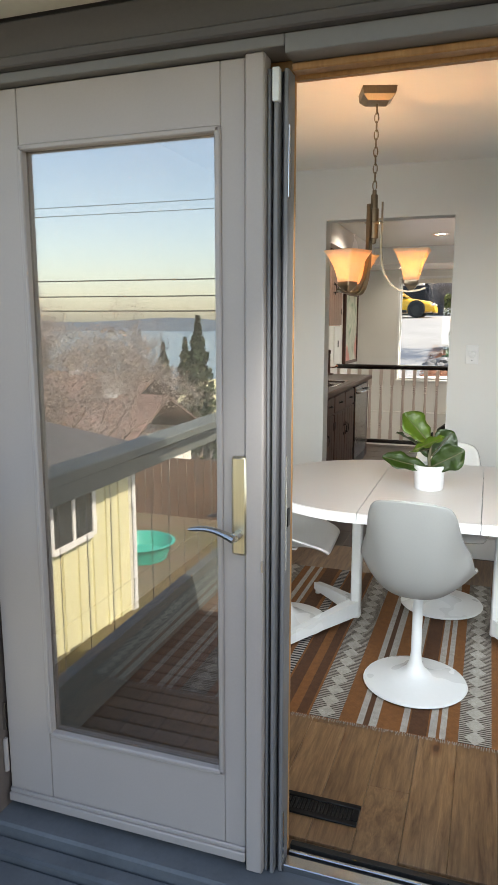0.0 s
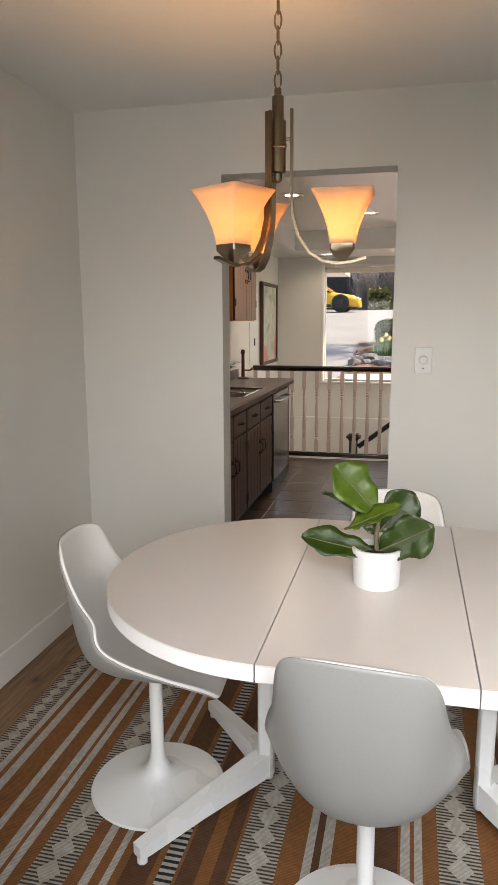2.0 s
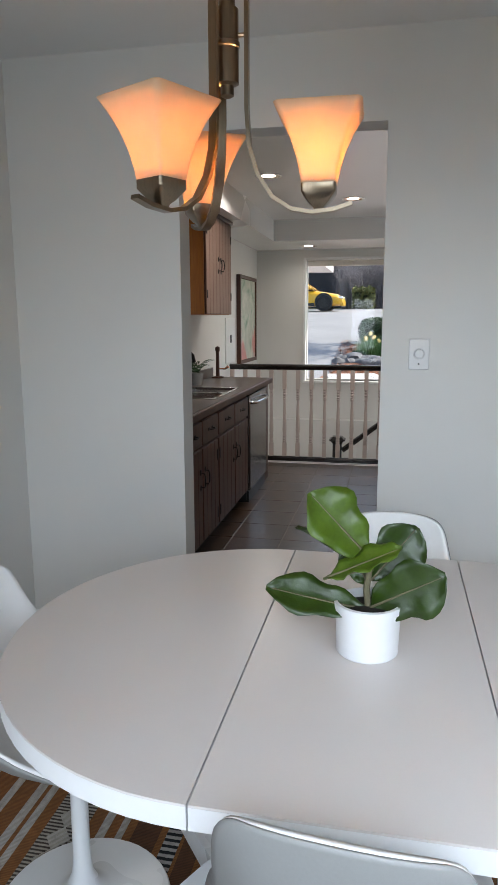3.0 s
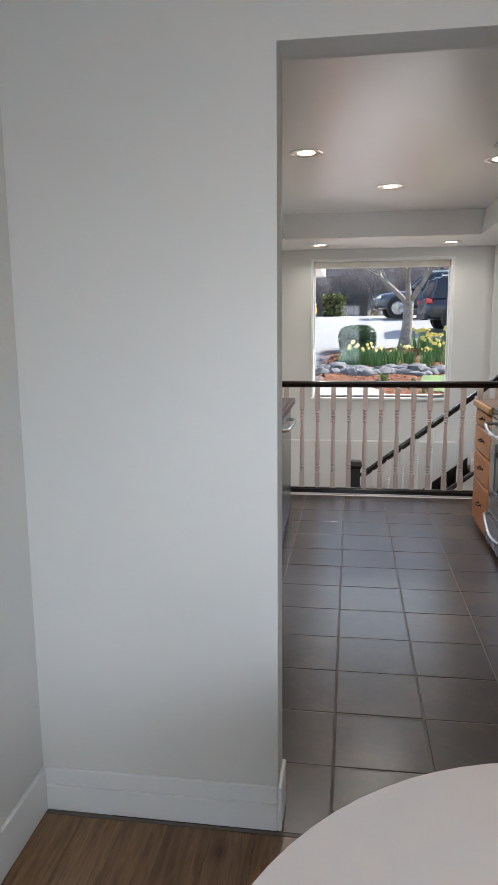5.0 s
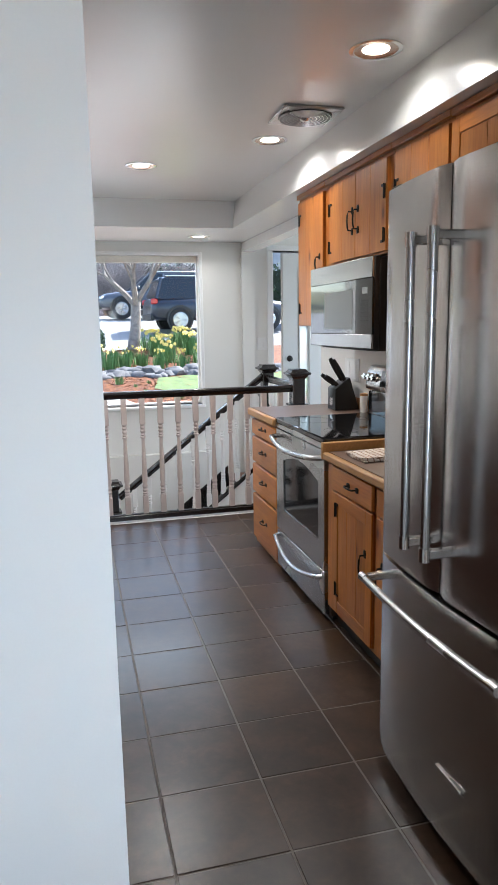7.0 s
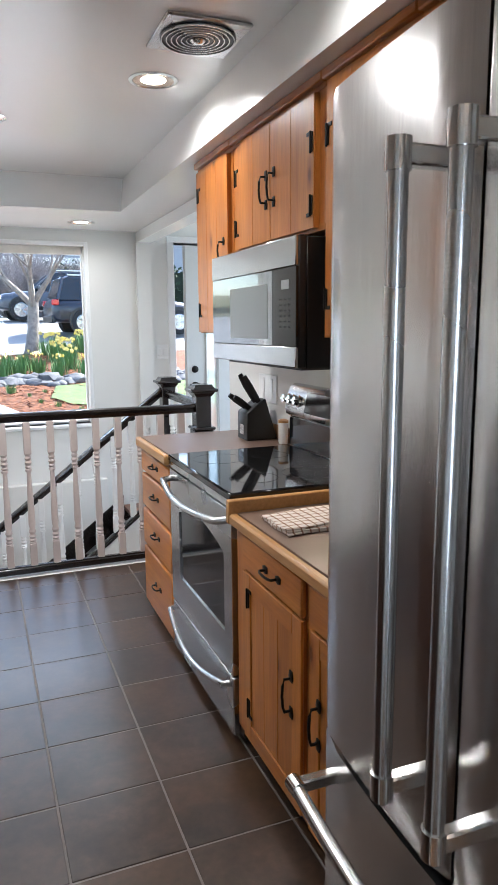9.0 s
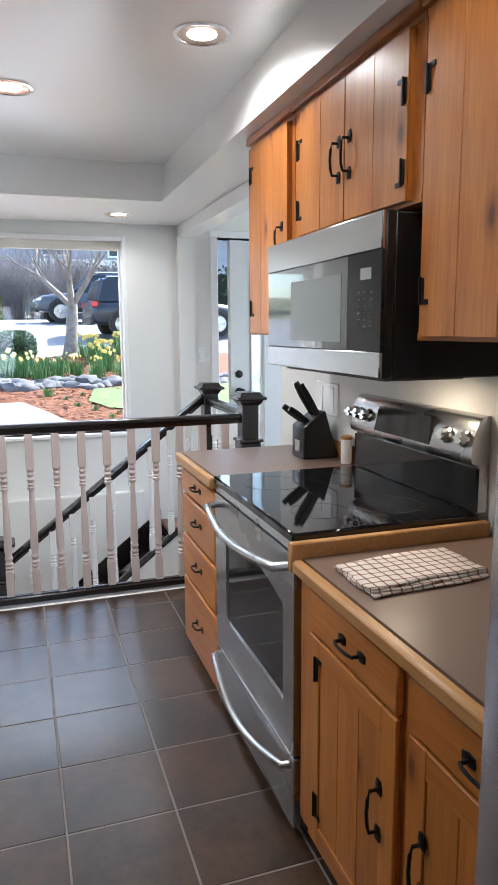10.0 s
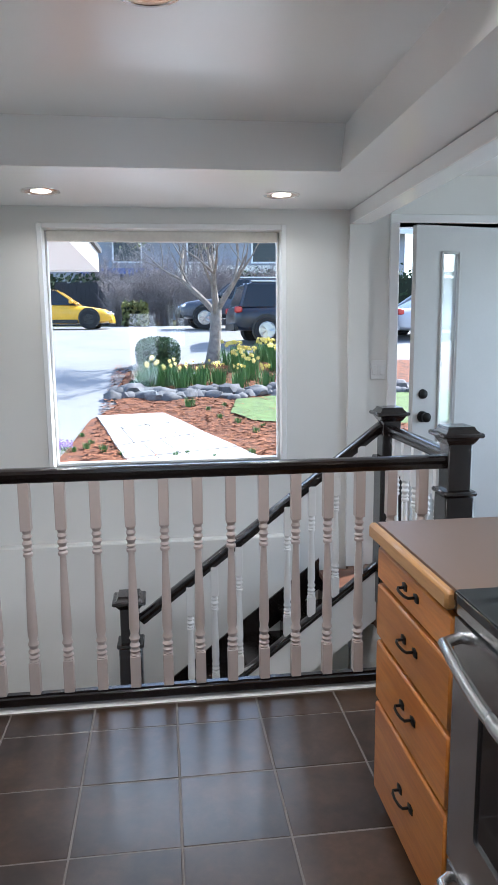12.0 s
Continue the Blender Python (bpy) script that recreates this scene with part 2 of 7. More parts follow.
# ---- mesh helpers ----
def bx(bm, x0, x1, y0, y1, z0, z1, bevel=0.0, seg=1):
    r = bmesh.ops.create_cube(bm, size=1.0)
    vs = r["verts"]
    for v in vs:
        v.co = (x0 + (v.co.x + 0.5) * (x1 - x0), y0 + (v.co.y + 0.5) * (y1 - y0), z0 + (v.co.z + 0.5) * (z1 - z0))
    if bevel:
        es = list({e for v in vs for e in v.link_edges})
        bmesh.ops.bevel(bm, geom=es, offset=bevel, segments=seg, affect="EDGES", profile=0.6)
    return bm


def loft(bm, rings, closed=True, caps=True):
    """Skins a row of rings, each a list of points."""
    vs = [[bm.verts.new(p) for p in ring] for ring in rings]
    n = len(rings[0])
    for a, b in zip(vs, vs[1:]):
        for i in range(n if closed else n - 1):
            j = (i + 1) % n
            bm.faces.new((a[i], a[j], b[j], b[i]))
    if caps and closed:
        bm.faces.new(vs[0][::-1])
        bm.faces.new(vs[-1])
    return bm


def lathe(bm, profile, at=(0, 0, 0), seg=20):
    """Turns a profile of (radius, height) round the upright axis."""
    rings = [[(at[0] + r * math.cos(2 * math.pi * i / seg), at[1] + r * math.sin(2 * math.pi * i / seg), at[2] + z) for i in range(seg)] for r, z in profile]
    return loft(bm, rings)


def tube(bm, pts, r, seg=8, flat=1.0):
    """A round or oval bar along points; r may be a list."""
    pts = [Vector(p) for p in pts]
    rings = []
    up = Vector((0, 0, 1))
    for i, p in enumerate(pts):
        d = (pts[min(i + 1, len(pts) - 1)] - pts[max(i - 1, 0)]).normalized()
        a = up if abs(d.dot(up)) < 0.95 else Vector((1, 0, 0))
        s = d.cross(a).normalized()
        u = s.cross(d).normalized()
        rr = r[i] if isinstance(r, (list, tuple)) else r
        rings.append([p + s * rr * math.cos(2 * math.pi * k / seg) + u * rr * flat * math.sin(2 * math.pi * k / seg) for k in range(seg)])
    return loft(bm, rings)


def arc(p0, p1, bulge, n=9):
    """Points from p0 to p1, bowed by the vector bulge."""
    p0, p1, b = Vector(p0), Vector(p1), Vector(bulge)
    return [p0.lerp(p1, i / (n - 1)) + b * math.sin(math.pi * i / (n - 1)) for i in range(n)]


def prism(bm, poly, z0, z1):
    """An upright block over a polygon of (x, y)."""
    return loft(bm, [[(x, y, z0) for x, y in poly], [(x, y, z1) for x, y in poly]])


def smooth(ob, degrees=40):
    for p in ob.data.polygons:
        p.use_smooth = True
    ob.data.set_sharp_from_angle(angle=radians(degrees))
    return ob


def mesh_of(name, bm, mats, soft=True):
    bmesh.ops.recalc_face_normals(bm, faces=bm.faces)
    me = bpy.data.meshes.new(name)
    bm.to_mesh(me)
    bm.free()
    for m in mats if isinstance(mats, (list, tuple)) else [mats]:
        me.materials.append(m)
    return me


def part(name, bm, mat, parent=None, label="", soft=40):
    """Links a bmesh, drawn in world places, as one mesh object under a thing or part."""
    o = Vector((0, 0, 0))
    p = parent
    while p:
        o += p.location
        p = p.parent
    bmesh.ops.translate(bm, verts=bm.verts, vec=-o)
    ob = new(name, mesh_of(name, bm, mat))
    if soft:
        smooth(ob, soft)
    ob.parent = parent
    if label:
        ob["label"] = label
    return ob


def thing(name, at, label, category, group=""):
    ob = new(name)
    ob.location = at
    ob.empty_display_size = 0.1
    return tagged(ob, label, category, group)


def boxes(*bs, bevel=0.0):
    bm = bmesh.new()
    for b in bs:
        bx(bm, *b, bevel=bevel)
    return bm


def setting(name, bm, mat, label="", soft=0):
    ob = part(name, bm, mat, None, label, soft)
    ob["kind"] = "structure"
    return ob


# ---- large structure ----
M_ENTRY = wood("entry_floor_wood", (0.12, 0.05, 0.03), (0.22, 0.1, 0.06), 0, 0.35, 0.7)
X_DIN, X_DINR = -0.72, 2.5      # dining room side walls
Y_OUT = -2.84                   # door plane
X_KL, X_KR = -0.80, 1.73        # kitchen side walls
CEIL, SOFF = 2.448, 2.237

setting("wall_middle", boxes((X_DIN - 0.15, 0.0, 0, 0.13, 0, CEIL), (0.79, X_DINR + 0.15, 0, 0.13, 0, CEIL), (0.0, 0.79, 0, 0.13, 2.135, CEIL)), M_WALL,
        "off-white painted wall with a cased-free kitchen opening")
setting("wall_dining_west", boxes((X_DIN - 0.15, X_DIN, -2.9, 0, 0, CEIL)), M_WALL, "off-white painted dining room side wall")
setting("wall_dining_east", boxes((X_DINR, X_DINR + 0.15, -2.9, 0, 0, CEIL)), M_WALL, "off-white painted dining room side wall")
setting("wall_deck", boxes((X_DIN - 0.15, -0.36, -2.89, -2.79, -0.3, CEIL), (2.42, X_DINR + 0.15, -2.89, -2.79, -0.3, CEIL), (-0.36, 2.42, -2.875, -2.79, 2.1, CEIL),
                           (-3.5, X_DIN - 0.15, -2.89, -2.79, -0.3, CEIL), (X_DINR + 0.15, 5.0, -2.89, -2.79, -0.3, CEIL)), M_DARKTRIM, "charcoal outside wall around the deck doors")
setting("ceiling_dining", boxes((X_DIN, X_DINR, -2.79, 0, CEIL, CEIL + 0.12)), M_CEIL, "matt white dining room ceiling")
setting("wall_kitchen_west", boxes((X_KL - 0.15, X_KL, 0.13, 5.63, -1.3, CEIL + 0.1)), M_WALL, "off-white painted kitchen side wall")
setting("wall_kitchen_east", boxes((X_KR, X_KR + 0.13, 0.13, 3.75, 0, CEIL)), M_WALL, "pale grey wall behind the cooking range")
setting("wall_entry_near", boxes((X_KR + 0.13, 4.2, 2.2, 2.33, 0, CEIL)), M_WALL, "plain entry wall")
# the opening in this unseen wall is added to hold the entry fill lamp
setting("wall_entry_east", boxes((4.2, 4.35, 2.2, 3.15, 0, CEIL), (4.2, 4.35, 5.15, 5.63, 0, CEIL), (4.2, 4.35, 3.15, 5.15, 0, 0.45), (4.2, 4.35, 3.15, 5.15, 2.15, CEIL)), M_WALL, "plain entry side wall")
W0, W1, WZ0, WZ1 = -0.205, 1.195, 0.70, 2.115
D0, D1, DZ = 1.93, 2.86, 2.165
setting("wall_front", boxes((X_KL - 0.15, W0, 5.63, 5.79, -1.3, CEIL + 0.1), (W1, D0, 5.63, 5.79, -1.3, CEIL + 0.1), (W0, W1, 5.63, 5.79, -1.3, WZ0), (W0, W1, 5.63, 5.79, WZ1, CEIL + 0.1),
                            (D0, D1, 5.63, 5.79, DZ, CEIL + 0.1), (D1, 4.35, 5.63, 5.79, -0.2, CEIL + 0.1), (D0, D1, 5.63, 5.79, -1.3, 0.0)), M_WALL, "off-white front wall with a picture window")
setting("wall_ledge", boxes((X_KL, 1.3, 5.56, 5.63, -1.3, 0.235), bevel=0.006), M_WALL, "low painted ledge under the picture window")
setting("wall_pilaster", boxes((1.61, 1.735, 5.6, 5.63, 0, 2.15)), M_WALL, "painted pilaster between the window and the entry")
setting("ceiling_tray", boxes((-0.43, 1.332, 0.13, 4.67, CEIL, CEIL + 0.1)), M_SATIN, "satin white tray ceiling")
for nm, b in (("soffit_west", (X_KL, -0.43, 0.13, 4.67, SOFF, CEIL + 0.1)), ("soffit_front", (X_KL, 1.74, 4.67, 5.63, SOFF, CEIL + 0.1))):
    setting(nm, boxes(b), M_SATIN, "satin white dropped ceiling edge")
setting("soffit_east", loft(bmesh.new(), [[(1.305, y, SOFF), (X_KR + 0.01, y, SOFF), (X_KR + 0.01, y, CEIL + 0.1), (1.34, y, CEIL + 0.1)] for y in (0.13, 4.669)]), M_SATIN, "satin white dropped ceiling edge with a leaning side")
setting("beam", boxes((1.615, 1.738, 3.75, 5.63, 2.15, SOFF - 0.002), bevel=0.004), M_SATIN, "white painted ceiling beam")
setting("ceiling_entry", boxes((1.74, 4.2, 2.33, 5.63, CEIL, CEIL + 0.1)), M_CEIL, "white entry ceiling")
setting("floor_entry", boxes((X_KR + 0.13, 4.2, 2.33, 5.63, -0.15, -0.002), (1.62, X_KR + 0.13, 4.06, 5.63, -0.15, -0.002), (1.42, 1.62, 5.03, 5.56, -0.15, -0.002)), M_ENTRY, "reddish brown wooden entry floor")
setting("floor_lower", boxes((X_KL, 1.62, 4.06, 5.56, -1.3, -1.17)), M_OAK, "lower stair landing floor")
setting("wall_stairwell", boxes((1.62, 1.75, 4.2, 5.56, -1.3, -0.15), (X_KL, 1.62, 4.0, 4.06, -1.3, -0.15)), M_WALL, "painted stairwell wall")
setting("trim_floor_edge", boxes((X_KL, 1.62, 4.079, 4.15, -0.15, 0.001), bevel=0.003), M_WALL, "white painted edge of the kitchen floor")
setting("roof_deck", boxes((X_DIN - 3.0, X_DINR + 3.0, -2.9, 6.3, CEIL + 0.13, CEIL + 0.3)), M_CREAM, "flat house roof slab")
setting("eave_deck", boxes((-4.0, 5.0, -3.45, -2.905, 2.235, 2.5)), M_CREAM, "cream painted eave over the deck")

# baseboards
setting("baseboard", boxes((X_DIN, 0.0, -0.014, 0, 0.001, 0.085), (X_DIN, 0.0, -0.01, 0, 0.085, 0.14), (X_DIN, X_DIN + 0.014, -2.74, -0.014, 0.001, 0.14), (0.79, X_DINR, -0.014, 0, 0.001, 0.14),
                           (-0.0, 0.012, -0.014, 0.13, 0.001, 0.14), bevel=0.003), M_TRIM, "white painted baseboard")

# floors: planks and slate tiles
floor = setting("floor", boxes((X_DIN - 0.1, X_DINR + 0.1, -2.76, -0.024, -0.15, -0.012)), M_OAK, "knotty oak plank floor in warm honey brown")
rng = random.Random(4)
lengths = {}
for L in (0.6, 0.9, 1.2, 1.5):
    lengths[L] = mesh_of("plank", bx(bmesh.new(), -0.0655, 0.0655, 0, L - 0.002, -0.012, 0.0, bevel=0.0012), M_OAK)
x = X_DIN + 0.066
while x < X_DINR:
    y = -0.026 + rng.choice((0, 0.25, 0.4))
    while y > -2.7:
        L = rng.choice((0.6, 0.9, 1.2, 1.5))
        ob = new("plank", lengths[L])
        ob.parent = floor
        top = min(y, -0.026)
        ob.location = (x, max(top - L, -2.745), rng.uniform(-0.0006, 0.0))
        ob.scale = (1, (top - ob.location.y) / L, 1)
        y = ob.location.y if ob.location.y > -2.744 else -9
    x += 0.132
kfloor = setting("floor_kitchen", boxes((X_KL, X_KR, -0.024, 4.078, -0.15, -0.0022)), M_GROUT, "dark slate tile kitchen floor with pale grout")
T = 0.33
tile_mesh = mesh_of("tile", bx(bmesh.new(), -T / 2 + 0.003, T / 2 - 0.003, -0.1602, 0.1602, -0.012, 0.0, bevel=0.0018), M_SLATE)
half_mesh = mesh_of("half_tile", bx(bmesh.new(), -T / 2 + 0.003, T / 2 - 0.003, -0.0755, 0.0835, -0.012, 0.0, bevel=0.0018), M_SLATE)
for i in range(-3, 4):
    for j in range(-1, 12):
        last = j == 11
        ob = new("tile", half_mesh if last else tile_mesh)
        ob.parent = kfloor
        ob.location = (0.482 + (i + 0.5) * T, 0.312 + (j + 0.5) * 0.3265 - (0.085 if last else 0), rng.uniform(-0.0012, 0.0004))
        ob.rotation_euler = (rng.uniform(-0.002, 0.002), rng.uniform(-0.002, 0.002), 0 if last else rng.choice((0, math.pi)))

# picture window
win = new("window_front")
tagged(win, "large white-framed picture window looking on the front garden", "window", kind="structure")
win.location = (0.5, 5.7, 0.7)
part("window_casing", boxes((W0 - 0.03, W0, 5.612, 5.63, WZ0 - 0.03, WZ1 + 0.03), (W1, W1 + 0.03, 5.612, 5.63, WZ0 - 0.03, WZ1 + 0.03), (W0, W1, 5.612, 5.63, WZ1, WZ1 + 0.03), bevel=0.004), M_TRIM, win)
part("window_sill", boxes((W0 - 0.03, W1 + 0.03, 5.6, 5.74, WZ0 - 0.03, WZ0), bevel=0.006), M_TRIM, win)
part("window_frame", boxes((W0, W0 + 0.012, 5.72, 5.77, WZ0, WZ1), (W1 - 0.012, W1, 5.72, 5.77, WZ0, WZ1), (W0 + 0.012, W1 - 0.012, 5.72, 5.77, WZ1 - 0.02, WZ1), (W0 + 0.012, W1 - 0.012, 5.72, 5.77, WZ0, WZ0 + 0.02), bevel=0.004), M_WHITE, win)
part("head_board", boxes((W0 + 0.012, W1 - 0.012, 5.705, 5.738, WZ1 - 0.062, WZ1 - 0.001), bevel=0.003), M_CREAM, win, "cream board along the window head")
pane = part("pane", boxes((W0 + 0.012, W1 - 0.012, 5.742, 5.747, WZ0 + 0.02, WZ1 - 0.02)), M_GLASS, win, soft=0)
pane.visible_shadow = False

# front door, ajar
fd = new("door_front")
tagged(fd, "grey painted front door standing ajar, with a frosted glass strip", "door", kind="structure")
fd.location = (D1 - 0.03, 5.65, 0)
fd.rotation_euler = (0, 0, radians(11))


def fdpart(name, bm, mat, label=""):
    ob = new(name, mesh_of(name, bm, mat))
    smooth(ob)
    ob.parent = fd
    if label:
        ob["label"] = label
    return ob


M_FDOOR = plain("grey_front_door_paint", (0.55, 0.55, 0.545), 0.4, vary=0.03, relief=0.03)
fdpart("door_leaf", boxes((-0.87, -0.69, -0.022, 0.022, 0.01, 2.13), (-0.575, 0, -0.022, 0.022, 0.01, 2.13), (-0.69, -0.575, -0.022, 0.022, 0.01, 0.3), (-0.69, -0.575, -0.022, 0.022, 1.97, 2.13)), M_FDOOR)
fdpart("glass_moulding", boxes((-0.70, -0.685, -0.034, -0.022, 0.29, 1.98), (-0.58, -0.565, -0.034, -0.022, 0.29, 1.98), (-0.685, -0.58, -0.034, -0.022, 1.965, 1.98), (-0.685, -0.58, -0.034, -0.022, 0.29, 0.305), bevel=0.004), M_FDOOR)
M_FROSTPANE = glass("frosted_pane", (0.85, 0.88, 0.86), 0.3, 0.3)
p = fdpart("pane", boxes((-0.69, -0.575, -0.004, 0.004, 0.3, 1.97)), M_FROSTPANE, "narrow frosted glass strip")
p.visible_shadow = False
for z, r in ((0.985, 0.03), (1.125, 0.027)):
    bm = bmesh.new()
    lathe(bm, [(0.001, 0.0), (r + 0.006, 0.0), (r + 0.004, 0.012), (0.014, 0.016), (0.014, 0.03), (r, 0.038), (r, 0.055), (0.5 * r, 0.066), (0.001, 0.067)] if z < 1 else [(0.001, 0), (r + 0.004, 0), (r, 0.014), (0.4 * r, 0.02), (0.001, 0.02)], seg=18)
    bmesh.ops.rotate(bm, verts=bm.verts, matrix=Matrix.Rotation(radians(90), 3, "X"))
    bmesh.ops.translate(bm, verts=bm.verts, vec=(-0.8, -0.022, z))
    fdpart("door_knob" if z < 1 else "deadbolt", bm, M_IRON)
setting("door_frame_front", boxes((D0 - 0.06, D0, 5.615, 5.8, 0, DZ), (D1, D1 + 0.06, 5.615, 5.8, 0, DZ), (D0 - 0.06, D1 + 0.06, 5.615, 5.8, DZ, DZ + 0.05), bevel=0.004), M_TRIM, "white front door frame")
sw = thing("light_switch", (1.81, 5.63, 1.27), "white double rocker light switch on the entry wall", "switch")
part("plate", boxes((1.76, 1.86, 5.622, 5.63, 1.21, 1.33), bevel=0.003), M_WHITE, sw)
for q in (1.785, 1.835):
    part("rocker", boxes((q - 0.015, q + 0.015, 5.617, 5.622, 1.24, 1.3), bevel=0.002), M_WHITE, sw)

# ---- deck side: door, jamb and sill ----
door = new("door_deck")
tagged(door, "taupe painted glazed deck door with a brass lever handle", "door", kind="structure")
door.location = (-0.32, Y_OUT, 0)
GX0, GX1, GZ0, GZ1 = -0.17, 0.399, 0.255, 1.945
part("stile", boxes((-0.325, GX0, Y_OUT - 0.022, Y_OUT + 0.022, 0.0, 2.088), bevel=0.003), M_DOOR, door)
part("stile", boxes((GX1, 0.462, Y_OUT - 0.022, Y_OUT + 0.022, 0.0, 2.088), bevel=0.003), M_DOOR, door)
part("top_rail", boxes((GX0, GX1, Y_OUT - 0.021, Y_OUT + 0.021, GZ1, 2.088), bevel=0.002), M_DOOR, door)
part("bottom_rail", boxes((GX0, GX1, Y_OUT - 0.021, Y_OUT + 0.021, 0.0, GZ0), bevel=0.002), M_DOOR, door)
part("astragal", boxes((0.464, 0.512, Y_OUT - 0.034, Y_OUT + 0.02, -0.02, 2.092), bevel=0.004), M_DOOR, door)
part("glazing_bead", boxes((GX0 - 0.002, GX0 + 0.014, Y_OUT - 0.03, Y_OUT - 0.006, GZ0, GZ1), (GX1 - 0.014, GX1 + 0.002, Y_OUT - 0.03, Y_OUT - 0.006, GZ0, GZ1), (GX0, GX1, Y_OUT - 0.03, Y_OUT - 0.006, GZ1 - 0.014, GZ1 + 0.002),
                           (GX0, GX1, Y_OUT - 0.03, Y_OUT - 0.006, GZ0 - 0.002, GZ0 + 0.014), bevel=0.004), M_DOOR, door)
part("drip_strip", boxes((-0.325, 0.462, Y_OUT - 0.036, Y_OUT - 0.022, 0.004, 0.032), (-0.325, 0.462, Y_OUT - 0.03, Y_OUT - 0.022, 0.032, 0.046), bevel=0.003), M_DOOR, door)
dpane = part("pane", boxes((GX0 + 0.01, GX1 - 0.01, Y_OUT - 0.006, Y_OUT - 0.001, GZ0 + 0.01, GZ1 - 0.01)), M_DOORGLASS, door, "reflective double-glazed pane", soft=0)
dpane.visible_shadow = False
lock = part("lock_plate", boxes((0.428, 0.47, Y_OUT - 0.038, Y_OUT - 0.022, 0.899, 1.158), bevel=0.006), M_BRASSPLATE, door, "satin brass lock plate")
bm = bmesh.new()
tube(bm, [(0.449, Y_OUT - 0.03, 0.957), (0.449, Y_OUT - 0.075, 0.957)], 0.012)
tube(bm, arc((0.449, Y_OUT - 0.075, 0.953), (0.322, Y_OUT - 0.07, 0.966), (0, 0, 0.012)), [0.014, 0.013, 0.011, 0.01, 0.009, 0.0085, 0.008, 0.007, 0.004], 10, 0.8)
part("lever", bm, M_NICKEL, lock, "curved satin lever")
bm = bmesh.new()
tube(bm, [(-0.334, Y_OUT - 0.026, 0.1), (-0.334, Y_OUT - 0.026, 0.21)], 0.008)
part("hinge", bm, M_DOOR, door)
part("hinge", boxes((-0.338, -0.329, Y_OUT - 0.028, Y_OUT - 0.022, 0.24, 0.33)), M_NICKEL, door)
part("strike", boxes((0.508, 0.513, Y_OUT - 0.037, Y_OUT - 0.033, 0.86, 0.89)), M_CHROME, door)

jamb = new("door_jamb")
tagged(jamb, "grey grooved door jamb with steel lock strips", "door jamb", kind="structure")
jamb.location = (0.55, Y_OUT, 0)
for i, (a, b, y0, y1, m) in enumerate(((0.514, 0.522, -2.856, -2.79, M_JAMB), (0.523, 0.529, -2.835, -2.79, M_DARKTRIM), (0.53, 0.541, -2.86, -2.79, M_JAMB), (0.542, 0.549, -2.83, -2.79, M_DARKTRIM), (0.55, 0.561, -2.845, -2.79, M_JAMB))):
    part("jamb_strip", boxes((a, b, y0, y1, -0.02, 2.06), bevel=0.002), m, jamb)
part("latch_housing", boxes((0.528, 0.545, -2.868, -2.85, 1.985, 2.058), bevel=0.002), M_WHITE, jamb, "white plastic latch housing")
for z0, z1 in ((0.86, 1.16), (1.78, 1.94), (0.02, 0.16)):
    part("lock_strip", boxes((0.5595, 0.5625, -2.842, -2.832, z0, z1)), M_CHROME, jamb)
part("strike_slot", boxes((0.5595, 0.5635, -2.826, -2.806, 0.97, 1.02), bevel=0.002), M_IRON, jamb)
M_FIR = wood("fir_casing", (0.42, 0.2, 0.07), (0.58, 0.32, 0.13), 2, 0.4, 0.7)
setting("casing_side", boxes((0.52, 0.562, -2.788, -2.776, 0.002, 2.05), (-0.40, -0.34, -2.788, -2.776, 0.002, 2.05), bevel=0.003), M_FIR, "fir wood inner door casing")
setting("casing_head", boxes((-0.40, 2.46, -2.788, -2.765, 2.05, 2.11), (0.563, 2.42, -2.83, -2.79, 2.058, 2.075), bevel=0.003), M_FIR, "fir wood inner head casing lit by the lamp")
setting("door_header", boxes((-0.5, 2.5, -2.9, -2.877, 2.145, 2.23), (-0.5, 2.5, -2.915, -2.877, 2.118, 2.144), bevel=0.004), M_DARKTRIM, "charcoal painted header over the deck doors")
setting("door_header_lower", boxes((-0.36, 0.562, -2.888, -2.792, 2.092, 2.117), (0.563, 2.42, -2.888, -2.792, 2.076, 2.117), bevel=0.002), M_JAMB, "grey frame head over the deck doors")
setting("post_deck", boxes((-0.43, -0.338, -2.91, -2.792, -0.13, 2.117), bevel=0.004), plain("brown_post_paint", (0.13, 0.1, 0.085), 0.55, vary=0.1, relief=0.1), "brown painted door post")
sill = setting("sill_deck", boxes((-0.43, 2.5, -2.94, -2.80, -0.1, -0.022), bevel=0.008), M_SILL, "grey painted stepped door sill")
part("step", boxes((-0.43, 2.5, -3.0, -2.941, -0.105, -0.06), bevel=0.008), M_SILL, sill)
part("step", boxes((-0.43, 2.5, -3.1, -3.001, -0.13, -0.085), bevel=0.008), M_SILL, sill)
setting("threshold", boxes((0.563, 2.42, -2.84, -2.8, -0.022, 0.0), (0.563, 2.42, -2.782, -2.77, -0.022, -0.004), bevel=0.002), M_STEEL, "metal door threshold track")
setting("threshold_base", boxes((0.563, 2.42, -2.80, -2.745, -0.1, -0.016), (0.563, 2.42, -2.764, -2.746, -0.016, 0.004)), M_BLACK, "black threshold gasket")
deck = setting("deck", boxes((-0.55, 4.5, -6.0, -2.9, -0.45, -0.165)), M_DECK, "grey board deck outside the doors")
for i in range(36):
    ob = part("board", boxes((-0.52, 4.5, -3.1 - 0.083 * (i + 1) + 0.002, -3.1 - 0.083 * i - 0.003, -0.165, -0.135), bevel=0.003), M_DECK, deck, soft=0)


